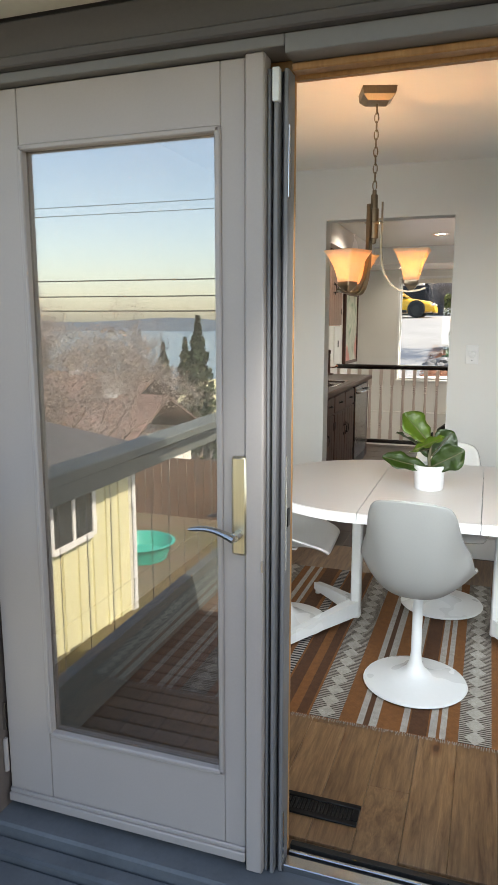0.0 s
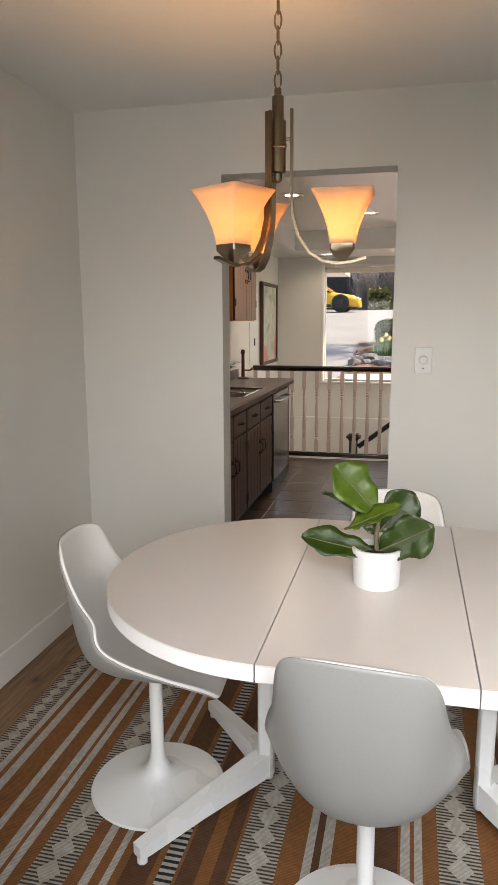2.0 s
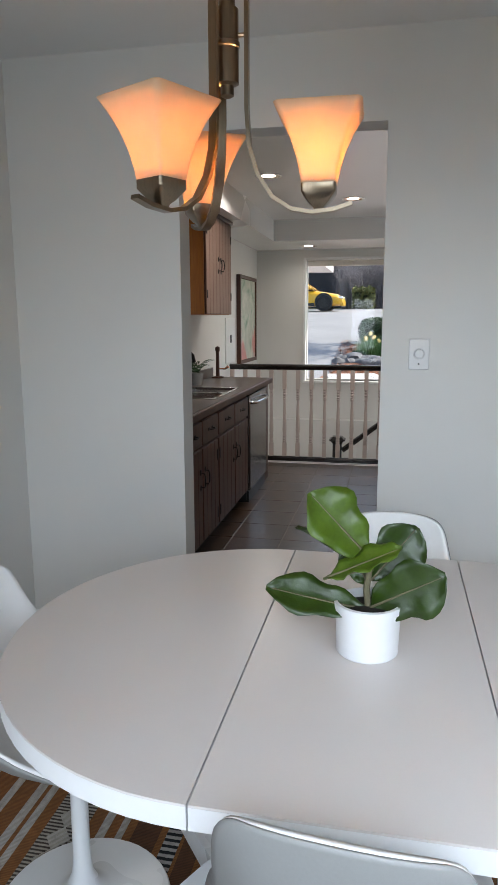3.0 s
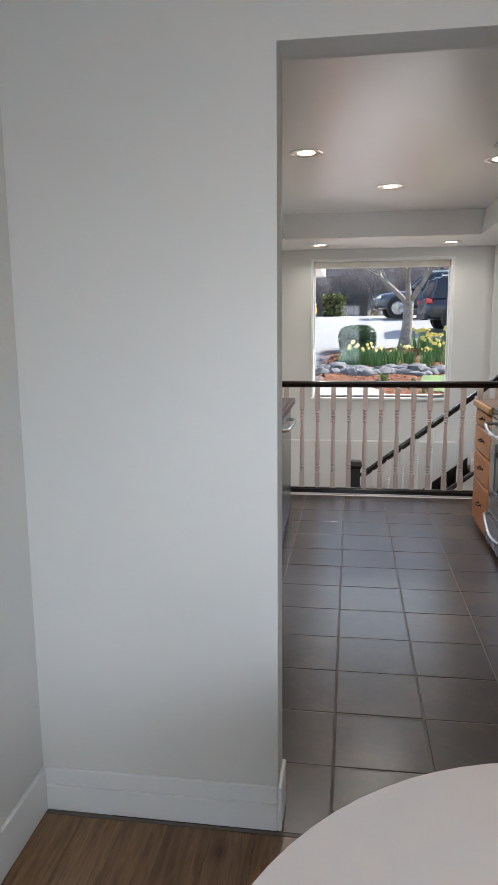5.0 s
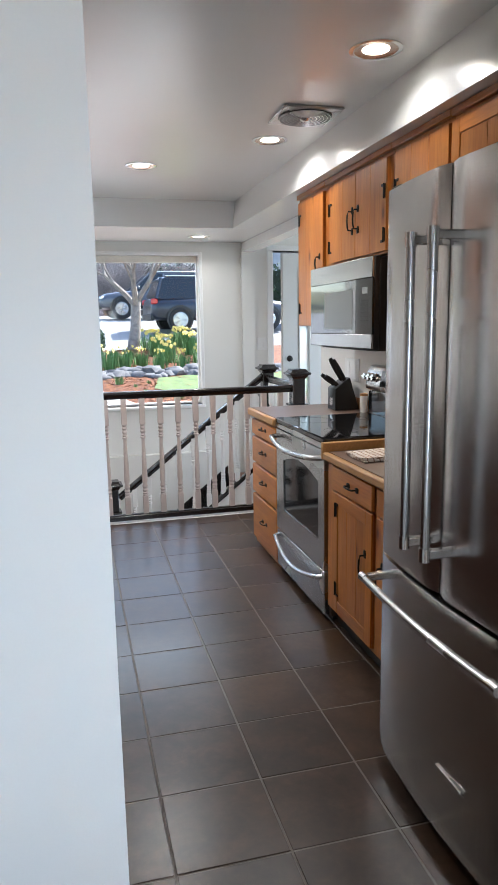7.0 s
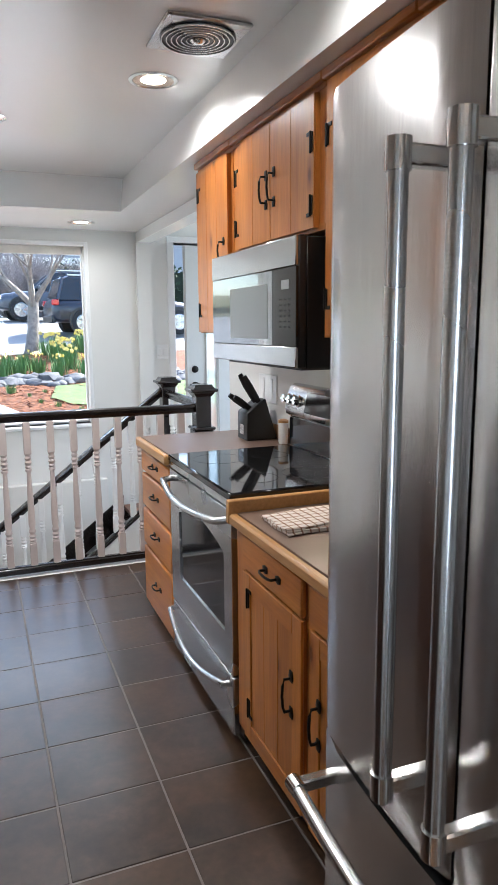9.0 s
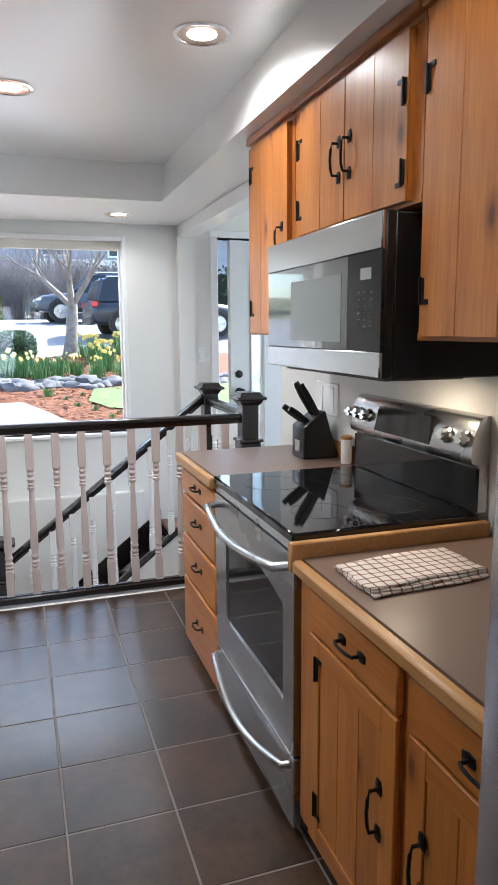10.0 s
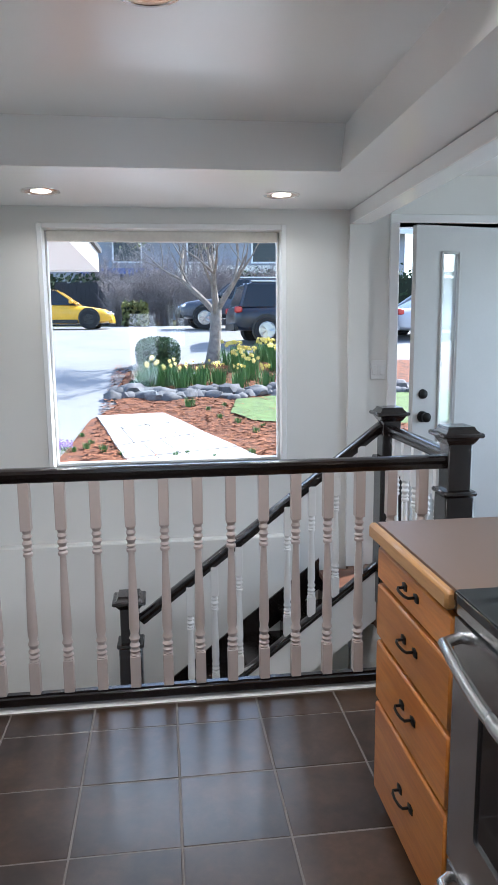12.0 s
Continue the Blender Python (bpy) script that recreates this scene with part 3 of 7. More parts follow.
# ---- dining room ----
def make_table():
    cx, cy, R, z = 0.80, -1.27, 0.565, 0.745
    x0, x1 = 0.564, 1.035
    t = thing("dining_table", (cx, cy, 0), "oval white laminate extending dining table with two leaves seams", "table")

    def half(side):
        xs = x0 if side < 0 else x1
        pts = [(xs + side * 0.0016, cy - R), *[(xs + side * (0.0016 + 0.545 * math.sin(math.pi * i / 36)), cy - R * math.cos(math.pi * i / 36)) for i in range(1, 36)], (xs + side * 0.0016, cy + R)]
        return pts
    slabs = [half(-1), [(x0 + 0.0016, cy - R), (x1 - 0.0016, cy - R), (x1 - 0.0016, cy + R), (x0 + 0.0016, cy + R)], half(1)]
    for poly in slabs:
        bm = prism(bmesh.new(), poly, z - 0.004, z)
        leaf = part("tabletop", bm, M_TABLE, t, soft=30)
        part("edge_band", prism(bmesh.new(), poly, z - 0.042, z - 0.0045), M_TABLE_EDGE, leaf, soft=30)
    part("apron", boxes((0.46, 1.14, cy - 0.05, cy - 0.02, 0.63, 0.7), (0.46, 1.14, cy + 0.02, cy + 0.05, 0.63, 0.7), bevel=0.004), M_ENAMEL, t)
    part("slide_rail", boxes((0.3, 1.3, cy - 0.34, cy - 0.31, 0.655, 0.7), bevel=0.004), M_ENAMEL, t)
    part("slide_rail", boxes((0.3, 1.3, cy + 0.31, cy + 0.34, 0.655, 0.7), bevel=0.004), M_ENAMEL, t)
    for px, sx in ((0.475, -1), (1.125, 1)):
        part("column", boxes((px - 0.024, px + 0.024, cy - 0.024, cy + 0.024, 0.06, 0.7), bevel=0.008, ), M_ENAMEL, t)
        for sy in (-1, 1):
            a, b = Vector((px, cy, 0)), Vector((px + sx * 0.285, cy + sy * 0.375, 0))
            d = (b - a).normalized()
            n = Vector((-d.y, d.x, 0))
            rings = []
            for f, lo, hi, w in ((0.0, 0.075, 0.15, 0.026), (0.1, 0.07, 0.145, 0.026), (0.55, 0.052, 0.108, 0.022), (0.94, 0.03, 0.072, 0.019), (1.0, 0.032, 0.066, 0.018)):
                c = a.lerp(b, f)
                rings.append([c + n * w + Vector((0, 0, lo)), c + n * w + Vector((0, 0, hi)), c - n * w + Vector((0, 0, hi)), c - n * w + Vector((0, 0, lo))])
            leg = part("leg", loft(bmesh.new(), rings), M_ENAMEL, t)
            part("foot", lathe(bmesh.new(), [(0.001, 0.009), (0.015, 0.009), (0.015, 0.022), (0.009, 0.035), (0.001, 0.035)], (*(a.lerp(b, 0.965)).xy, 0), 12), M_ENAMEL, leg)
    return t


make_table()


def make_chair():
    """Pedestal chair at the origin, facing +y."""
    c = thing("pedestal_chair", (0, 0, 0), "white moulded shell chair on a round pedestal base", "chair", "chairs round the table")
    bm = bmesh.new()
    lathe(bm, [(0.001, 0.008), (0.208, 0.008), (0.212, 0.012), (0.208, 0.018), (0.17, 0.026), (0.12, 0.036), (0.07, 0.05), (0.04, 0.07), (0.026, 0.1), (0.021, 0.14), (0.0205, 0.3), (0.021, 0.4), (0.021, 0.405)], seg=48)
    part("pedestal", bm, M_ENAMEL, c)
    part("bracket", boxes((-0.05, 0.05, -0.06, 0.06, 0.394, 0.406), bevel=0.004), M_ENAMEL, c)
    # centre line of the shell: y, z, half width, rise of the sides, forward sweep of the sides
    prof = [(0.235, 0.425, 0.19, 0.005, 0.0), (0.215, 0.443, 0.205, 0.012, 0.0), (0.15, 0.437, 0.222, 0.04, 0.0), (0.05, 0.42, 0.228, 0.085, 0.0), (-0.05, 0.413, 0.228, 0.12, 0.01), (-0.13, 0.42, 0.226, 0.15, 0.03),
            (-0.185, 0.45, 0.22, 0.155, 0.075), (-0.215, 0.5, 0.21, 0.135, 0.105), (-0.232, 0.57, 0.198, 0.085, 0.1), (-0.243, 0.65, 0.186, 0.035, 0.078), (-0.25, 0.73, 0.176, 0.008, 0.056), (-0.256, 0.79, 0.168, -0.004, 0.042), (-0.26, 0.825, 0.155, -0.01, 0.034), (-0.262, 0.842, 0.135, -0.014, 0.028)]
    n = 15
    verts, faces = [], []
    for y, z, w, rise, sweep in prof:
        for i in range(n):
            u = -1 + 2 * i / (n - 1)
            k = abs(u) ** 2.6
            verts.append((w * u * (1 - 0.04 * k), y + sweep * k, z + rise * k))
    for a in range(len(prof) - 1):
        for i in range(n - 1):
            p = a * n + i
            faces.append((p, p + 1, p + n + 1, p + n))
    for nm, mat, off, lab in (("shell", M_SHELL, -1.0, "white moulded outer shell"), ("seat_lining", M_SHELL_IN, 1.0, "pale grey inner lining")):
        me = bpy.data.meshes.new(nm)
        me.from_pydata(verts, [], faces)
        me.materials.append(mat)
        ob = new(nm, me)
        for q in me.polygons:
            q.use_smooth = True
        ss = ob.modifiers.new("round", "SUBSURF")
        ss.levels = ss.render_levels = 1
        so = ob.modifiers.new("thick", "SOLIDIFY")
        so.thickness, so.offset = (0.009, off) if nm == "shell" else (0.004, off)
        ob.parent = c
        ob["label"] = lab
    return c


chair = make_chair()
chair.matrix_basis = pose(0.81, -1.735, 0.009, 0, 0, -5)
for x, y, a in ((0.135, -1.33, -86), (0.86, -0.86, 184), (1.52, -1.25, 92)):
    copy_thing(chair, pose(x, y, 0.009, 0, 0, a))


def make_rug():
    x0, x1, y0, y1 = -0.52, 2.0, -2.1, -0.5
    r = thing("rug", ((x0 + x1) / 2, (y0 + y1) / 2, 0), "striped flat-woven rug in rust brown, cream and black under the table", "rug")

    def weave(t, b, dark, light, sx, sy):
        v = coords(t)
        w = node(t, "TexWave", Scale=sx, Distortion=0.6)
        w.inputs["Detail Scale"].default_value = 8.0
        w.bands_direction = "Y"
        t.links.new(v, w.inputs["Vector"])
        n = noise_tex(t, v, 45, 3)
        n2 = noise_tex(t, v, 4, 2)
        c = ramp(t, w.outputs["Fac"], [(0.35, dark), (0.62, light)])
        c = mix(t, c, ramp(t, n, [(0.3, (0.7, 0.7, 0.7)), (0.7, (1.05, 1.05, 1.05))]), 0.8, "MULTIPLY")
        c = mix(t, c, ramp(t, n2, [(0.3, (0.85, 0.83, 0.8)), (0.7, (1, 1, 1))]), 0.8, "MULTIPLY")
        t.links.new(c, b.inputs["Base Color"])
        b.inputs["Roughness"].default_value = 0.95
        bump(t, b, w.outputs["Fac"], 0.25, 0.003)
    rust = material("rust_weave", lambda t, b: weave(t, b, (0.19, 0.07, 0.018), (0.27, 0.11, 0.03), 60, 1))
    brown = material("brown_weave", lambda t, b: weave(t, b, (0.08, 0.032, 0.012), (0.12, 0.048, 0.018), 60, 1))
    cream = material("cream_weave", lambda t, b: weave(t, b, (0.36, 0.335, 0.3), (0.52, 0.49, 0.45), 70, 1))
    hatch = material("hatched_weave", lambda t, b: weave(t, b, (0.06, 0.045, 0.035), (0.4, 0.365, 0.32), 24, 1))
    black = material("black_hatched_weave", lambda t, b: weave(t, b, (0.012, 0.012, 0.014), (0.42, 0.4, 0.38), 14, 1))
    part("rug_field", boxes((x0, x1, y0, y1, 0.001, 0.006), bevel=0.001), rust, r, soft=0)

    def stripe(a, b, mat, name="stripe", top=0.0075):
        part(name, boxes((a, b, y0 + 0.001, y1 - 0.001, 0.0061, top)), mat, r, soft=0)

    def diamond_band(a, b):
        stripe(a, b, hatch, "hatched_band")
        mid, half = (a + b) / 2, (b - a) * 0.31
        k = int((y1 - y0) / (half * 2.3))
        for i in range(k):
            cy = y0 + (i + 0.5) * (y1 - y0) / k
            hl = (y1 - y0) / k * 0.52
            poly = [(mid - half, cy), (mid, cy - hl), (mid + half, cy), (mid, cy + hl)]
            part("diamond", prism(bmesh.new(), poly, 0.0076, 0.0092), cream, r, soft=0)
    for base in (-0.548, 0.45, 0.998, 1.546):
        if base > x0 - 0.03:
            diamond_band(max(base, x0 + 0.005), base + 0.115)
    diamond_band(-0.1 + 0.005, 0.015 + 0.005)
    for base in (0.6325, 1.18):
        for a, b in ((0.0, 0.024), (0.045, 0.074), (0.16, 0.184), (0.262, 0.288), (0.3, 0.322)):
            if base + b < x1:
                stripe(base + a, base + b, cream)
        stripe(base + 0.024, base + 0.045, brown)
        stripe(base + 0.19, base + 0.255, brown)
    for a, b in ((-0.43, -0.405), (-0.385, -0.355), (-0.28, -0.255), (-0.2, -0.172), (-0.158, -0.134), (0.06, 0.085), (0.115, 0.135)):
        stripe(a, b, cream)
    stripe(0.255, 0.3, black, "black_band")
    stripe(0.16, 0.235, brown)
    stripe(0.31, 0.36, brown)
    stripe(0.4, 0.44, brown)
    bm = bmesh.new()
    rr = random.Random(3)
    for i in range(300):
        fx = x0 + (x1 - x0) * (i + 0.5) / 300
        tube(bm, [(fx, y0 + 0.002, 0.005), (fx + rr.uniform(-0.006, 0.006), y0 - rr.uniform(0.008, 0.022), 0.004)], 0.0014, 4)
    tagged(part("fringe", bm, cream, r, soft=0), kind="stuff")


make_rug()


def make_plant():
    px, py, pz = 0.80, -1.31, 0.745
    pot = thing("potted_plant", (px, py, pz), "small fiddle-leaf fig in a white ceramic pot on the table", "plant")
    bm = bmesh.new()
    lathe(bm, [(0.001, 0), (0.06, 0), (0.064, 0.004), (0.067, 0.095), (0.071, 0.097), (0.071, 0.112), (0.064, 0.113), (0.062, 0.09), (0.001, 0.09)], (px, py, pz), 40)
    part("pot", bm, M_POT, pot)
    part("soil", lathe(bmesh.new(), [(0.001, 0.091), (0.061, 0.091), (0.055, 0.097), (0.03, 0.101), (0.001, 0.102)], (px, py, pz), 20), M_SOIL, pot)
    o = Vector((px, py, pz))
    bm = bmesh.new()
    tube(bm, [o + Vector(v) for v in ((0, 0, 0.095), (-0.004, 0, 0.14), (0.002, 0.003, 0.19), (0, 0, 0.22))], [0.008, 0.007, 0.006, 0.004])
    part("stem", bm, M_STEM, pot)
    rr = random.Random(8)

    def leaf(base, tip, width, normal, droop=0.0, mat=M_LEAF):
        b, e = o + Vector(base), o + Vector(tip)
        d = e - b
        nrm = Vector(normal)
        nrm = (nrm - d.normalized() * nrm.dot(d.normalized())).normalized()
        side = d.normalized().cross(nrm)
        N, Wd = 12, 6
        shape = [0.03, 0.3, 0.55, 0.68, 0.72, 0.76, 0.86, 0.96, 1.0, 0.95, 0.78, 0.5, 0.08]
        bmm = bmesh.new()
        grid = []
        for i in range(N + 1):
            f = i / N
            row = []
            for j in range(-Wd // 2, Wd // 2 + 1):
                u = j / (Wd / 2)
                w = width * 0.5 * shape[i]
                ripple = 0.007 * math.sin(f * 19 + u * 2.1 + base[0] * 90) * abs(u)
                pt = b + d * f + side * (w * u) + nrm * (abs(u) ** 1.3 * w * 0.28 + ripple - droop * f * f)
                row.append(bmm.verts.new(pt))
            grid.append(row)
        for r0, r1 in zip(grid, grid[1:]):
            for j in range(Wd):
                bmm.faces.new((r0[j], r0[j + 1], r1[j + 1], r1[j]))
        ob = part("leaf", bmm, mat, pot, soft=180)
        so = ob.modifiers.new("thick", "SOLIDIFY")
        so.thickness = 0.0012
        bm2 = bmesh.new()
        tube(bm2, [b + d * f + nrm * (0.0015 - droop * f * f) for f in (0, 0.3, 0.6, 0.95)], [0.003, 0.0022, 0.0016, 0.0008], 5)
        part("midrib", bm2, M_STEM, ob)
    leaf((-0.004, -0.012, 0.212), (-0.122, -0.035, 0.345), 0.128, (0.3, -0.8, 0.5), 0.0, M_LEAF_LIT)
    leaf((0.0, -0.005, 0.092), (-0.21, -0.04, 0.136), 0.092, (-0.05, -0.72, 0.68), -0.012)
    leaf((0.004, -0.008, 0.1), (0.15, -0.035, 0.19), 0.125, (0.45, -0.8, 0.4))
    leaf((0.004, 0.015, 0.15), (0.095, 0.045, 0.262), 0.115, (0.3, -0.85, 0.3))
    leaf((0.0, 0.01, 0.165), (-0.158, 0.065, 0.246), 0.06, (0.25, 0.35, 0.9), 0.006)
    leaf((-0.088, -0.05, 0.17), (0.064, -0.062, 0.25), 0.066, (-0.3, -0.45, 0.85), 0.0, M_LEAF_LIT)
    leaf((0.0, 0.012, 0.14), (-0.05, 0.03, 0.225), 0.07, (0.1, -0.9, 0.3))
    bm = bmesh.new()
    tube(bm, [o + Vector(v) for v in ((0, 0, 0.185), (-0.04, -0.025, 0.176), (-0.086, -0.05, 0.171))], [0.003, 0.0025, 0.002], 6)
    part("petiole", bm, M_STEM, pot)


make_plant()


def make_chandelier():
    cx, cy, drop = 0.525, -1.38, -0.015
    ch = thing("chandelier", (cx, cy, CEIL), "three-arm aged brass chandelier with lit frosted amber square shades", "lamp")
    bm = bmesh.new()
    for z0, z1, a0, a1 in ((CEIL - 0.03, CEIL - 0.001, 0.066, 0.07), (CEIL - 0.05, CEIL - 0.03, 0.045, 0.066)):
        loft(bm, [[(cx + sx * a, cy + sy * a, z) for sx, sy in ((-1, -1), (1, -1), (1, 1), (-1, 1))] for z, a in ((z0, a0), (z1, a1))])
    bmesh.ops.rotate(bm, verts=bm.verts, cent=(cx, cy, 0), matrix=Matrix.Rotation(radians(18), 3, "Z"))
    part("canopy", bm, M_BRONZE, ch, soft=0)
    z, i = CEIL - 0.055, 0
    while z > 2.065:
        bm = bmesh.new()
        pts = [(0.0085 * math.cos(t), 0, 0.021 * math.sin(t)) for t in [2 * math.pi * k / 12 for k in range(13)]]
        tube(bm, [Vector((cx, cy, z - 0.018)) + (Vector((p[0], 0, p[2])) if i % 2 else Vector((0, p[0], p[2]))) for p in pts], 0.0026, 6)
        part("chain_link", bm, M_BRONZE, ch)
        z -= 0.034
        i += 1
    bm = bmesh.new()
    lathe(bm, [(0.001, 2.065), (0.009, 2.064), (0.009, 2.05), (0.015, 2.045), (0.015, 1.99), (0.021, 1.988), (0.021, 1.935), (0.023, 1.933), (0.023, 1.925), (0.021, 1.923), (0.021, 1.865), (0.012, 1.862), (0.012, 1.845), (0.007, 1.842), (0.001, 1.84)][::-1], (cx, cy, drop), 24)
    part("hub", bm, M_BRONZE, ch)
    amber = bpy.data.materials.new("amber_shade_glass")
    amber.use_nodes = True
    t = amber.node_tree
    b = t.nodes["Principled BSDF"]
    v = coords(t)
    b.inputs["Base Color"].default_value = (0.85, 0.6, 0.4, 1)
    b.inputs["Roughness"].default_value = 0.45
    n = noise_tex(t, v, 12, 3)
    t.links.new(ramp(t, n, [(0.3, (0.82, 0.6, 0.38)), (0.7, (0.88, 0.68, 0.46))]), b.inputs["Base Color"])
    tl, mx = t.nodes.new("ShaderNodeBsdfTranslucent"), t.nodes.new("ShaderNodeMixShader")
    tl.inputs[0].default_value = (0.85, 0.6, 0.32, 1)
    mx.inputs[0].default_value = 0.3
    t.links.new(b.outputs[0], mx.inputs[1])
    t.links.new(tl.outputs[0], mx.inputs[2])
    t.links.new(mx.outputs[0], t.nodes["Material Output"].inputs[0])
    for deg, watts, lift in ((2, 1.2, 0.01), (242, 2.8, 0.0), (122, 1.8, 0.004)):
        a = radians(deg)
        d, s = Vector((math.cos(a), math.sin(a), 0)), Vector((-math.sin(a), math.cos(a), 0))
        c = Vector((cx, cy, drop + lift))
        line = [(0.036, 2.005), (0.036, 1.9), (0.036, 1.81), (0.04, 1.75), (0.055, 1.7), (0.083, 1.658), (0.118, 1.636), (0.155, 1.629), (0.195, 1.633), (0.228, 1.643)]
        rings = []
        for i, (r, z) in enumerate(line):
            r2, z2 = line[min(i + 1, len(line) - 1)]
            r1, z1 = line[max(i - 1, 0)]
            tt = Vector((r2 - r1, z2 - z1)).normalized()
            nr, nz = -tt.y * 0.0035, tt.x * 0.0035
            rings.append([c + d * (r + k * nr) + s * w + Vector((0, 0, z + k * nz)) for k, w in ((1, 0.009), (1, -0.009), (-1, -0.009), (-1, 0.009))])
        arm = part("arm", loft(bmesh.new(), rings), M_BRONZE, ch)
        bm = bmesh.new()
        tube(bm, [c + d * 0.02 + Vector((0, 0, 1.935)), c + d * 0.036 + Vector((0, 0, 1.935))], 0.004)
        part("peg", bm, M_BRONZE, arm)
        sc = c + d * 0.168

        def ring(half, z, rnd=0.18):
            pts = []
            for qx, qy in ((1, 1), (-1, 1), (-1, -1), (1, -1)):
                for k in range(4):
                    th = math.atan2(qy, qx) - math.pi / 4 + math.pi / 2 * k / 3
                    q = (half * (1 - rnd) * qx + half * rnd * math.cos(th), half * (1 - rnd) * qy + half * rnd * math.sin(th))
                    pts.append(sc + d * q[0] + s * q[1] + Vector((0, 0, z)))
            return pts
        bm = bmesh.new()
        loft(bm, [ring(0.008, 1.632), ring(0.01, 1.638), ring(0.018, 1.645), ring(0.031, 1.662), ring(0.031, 1.678)])
        part("socket_cup", bm, M_BRONZE, arm)
        bm = bmesh.new()
        rings = []
        for f in range(9):
            u = f / 8
            rings.append(ring(0.031 + 0.016 * u + 0.029 * u ** 2.2, 1.676 + 0.126 * u))
        loft(bm, rings, caps=False)
        ob = part("shade", bm, amber, arm, "frosted amber glass shade")
        so = ob.modifiers.new("thick", "SOLIDIFY")
        so.thickness = 0.003
        lamp("bulb_light", "POINT", pose(*(sc + Vector((0, 0, 1.748)))), watts, (1.0, 0.6, 0.3), radius=0.014)


make_chandelier()

dim = thing("dimmer_switch", (0.93, 0, 1.3), "white rotary dimmer switch on the wall beside the opening", "switch")
part("plate", boxes((0.891, 0.967, -0.007, 0, 1.243, 1.359), bevel=0.003), M_WHITE, dim)
bm = bmesh.new()
lathe(bm, [(0.001, 0.02), (0.016, 0.02), (0.018, 0.002), (0.022, 0.0), (0.001, 0.0)][::-1], seg=24)
bmesh.ops.rotate(bm, verts=bm.verts, matrix=Matrix.Rotation(radians(90), 3, "X"))
bmesh.ops.translate(bm, verts=bm.verts, vec=(0.929, -0.007, 1.303))
part("knob", bm, M_WHITE, dim)
part("slot", boxes((0.926, 0.932, -0.0085, -0.0068, 1.262, 1.268)), M_BLACK, dim)

vent = thing("floor_vent", (0.63, -2.587, 0), "dark bronze slotted floor register near the threshold", "vent")
part("frame", boxes((0.45, 0.73, -2.635, -2.615, 0.0, 0.007), (0.45, 0.73, -2.56, -2.54, 0.0, 0.007), (0.71, 0.73, -2.615, -2.56, 0.0, 0.007), (0.45, 0.47, -2.615, -2.56, 0.0, 0.007), bevel=0.002), M_IRON, vent)
part("well", boxes((0.47, 0.71, -2.615, -2.56, 0.0, 0.001)), M_BLACK, vent)
for i in range(20):
    q = 0.476 + i * 0.012
    part("slat", boxes((q, q + 0.006, -2.614, -2.561, 0.001, 0.0055), bevel=0.001), M_IRON, vent, soft=0)


# ---- kitchen ----
def pull(parent, at, axis, length=0.09, out=(-1, 0, 0)):
    """A black iron pull with spade-shaped ends."""
    c, o = Vector(at), Vector(out)
    a = Vector((0, 1, 0)) if axis == "y" else Vector((0, 0, 1))
    w = a.cross(o)
    h = length / 2
    bm = bmesh.new()
    tube(bm, [c + a * -h * 0.7, c + a * -h * 0.7 + o * 0.022, c + a * -h * 0.45 + o * 0.027, c + o * 0.029, c + a * h * 0.45 + o * 0.027, c + a * h * 0.7 + o * 0.022, c + a * h * 0.7], 0.0042, 6)
    for s in (-1, 1):
        q = c + a * (s * h * 0.78)
        loft(bm, [[q + w * (0.013 * m) * k + a * (0.017 * n) * k + o * e for m, n in ((-0.7, -1), (0.7, -1), (1, 0), (0.6, 1), (-0.6, 1), (-1, 0))] for e, k in ((0.0, 1.0), (0.003, 1.0), (0.005, 0.7))])
    return part("handle", bm, M_IRON, parent, "black iron pull")


def hinge(parent, y, z, up, side, x):
    """A black iron strap hinge, L-shaped."""
    bm = bmesh.new()
    bx(bm, x - 0.004, x, y - 0.011, y + 0.011, z - 0.03, z + 0.03, bevel=0.001)
    bx(bm, x - 0.0035, x, min(y, y + side * 0.03), max(y, y + side * 0.03), z + up * 0.027 - 0.006, z + up * 0.027 + 0.006, bevel=0.001)
    tube(bm, [(x - 0.005, y, z - 0.033), (x - 0.005, y, z + 0.033)], 0.0035, 6)
    return part("hinge", bm, M_IRON, parent, "black iron hinge")


def plank_door(name, parent, x, y0, y1, z0, z1, mat, boards=3, frame=0.0, thick=0.02):
    """A cabinet door facing -x: boards side by side, or boards within a raised frame."""
    d = part(name, boxes((x + 0.006, x + thick, y0, y1, z0, z1)), mat, parent, soft=0)
    f = frame
    if f:
        part("frame_stile", boxes((x - 0.004, x + 0.006, y0, y0 + f, z0, z1), bevel=0.002), mat, d, soft=0)
        part("frame_stile", boxes((x - 0.004, x + 0.006, y1 - f, y1, z0, z1), bevel=0.002), mat, d, soft=0)
        part("frame_rail", boxes((x - 0.004, x + 0.006, y0 + f, y1 - f, z1 - f, z1), bevel=0.002), M_PINE_H if mat is M_PINE else mat, d, soft=0)
        part("frame_rail", boxes((x - 0.004, x + 0.006, y0 + f, y1 - f, z0, z0 + f), bevel=0.002), M_PINE_H if mat is M_PINE else mat, d, soft=0)
    w = (y1 - y0 - 2 * f) / boards
    for i in range(boards):
        part("board", boxes((x, x + 0.006, y0 + f + i * w + 0.0008, y0 + f + (i + 1) * w - 0.0008, z0 + f, z1 - f), bevel=0.0015), mat, d, soft=0)
    return d


XF = 1.38
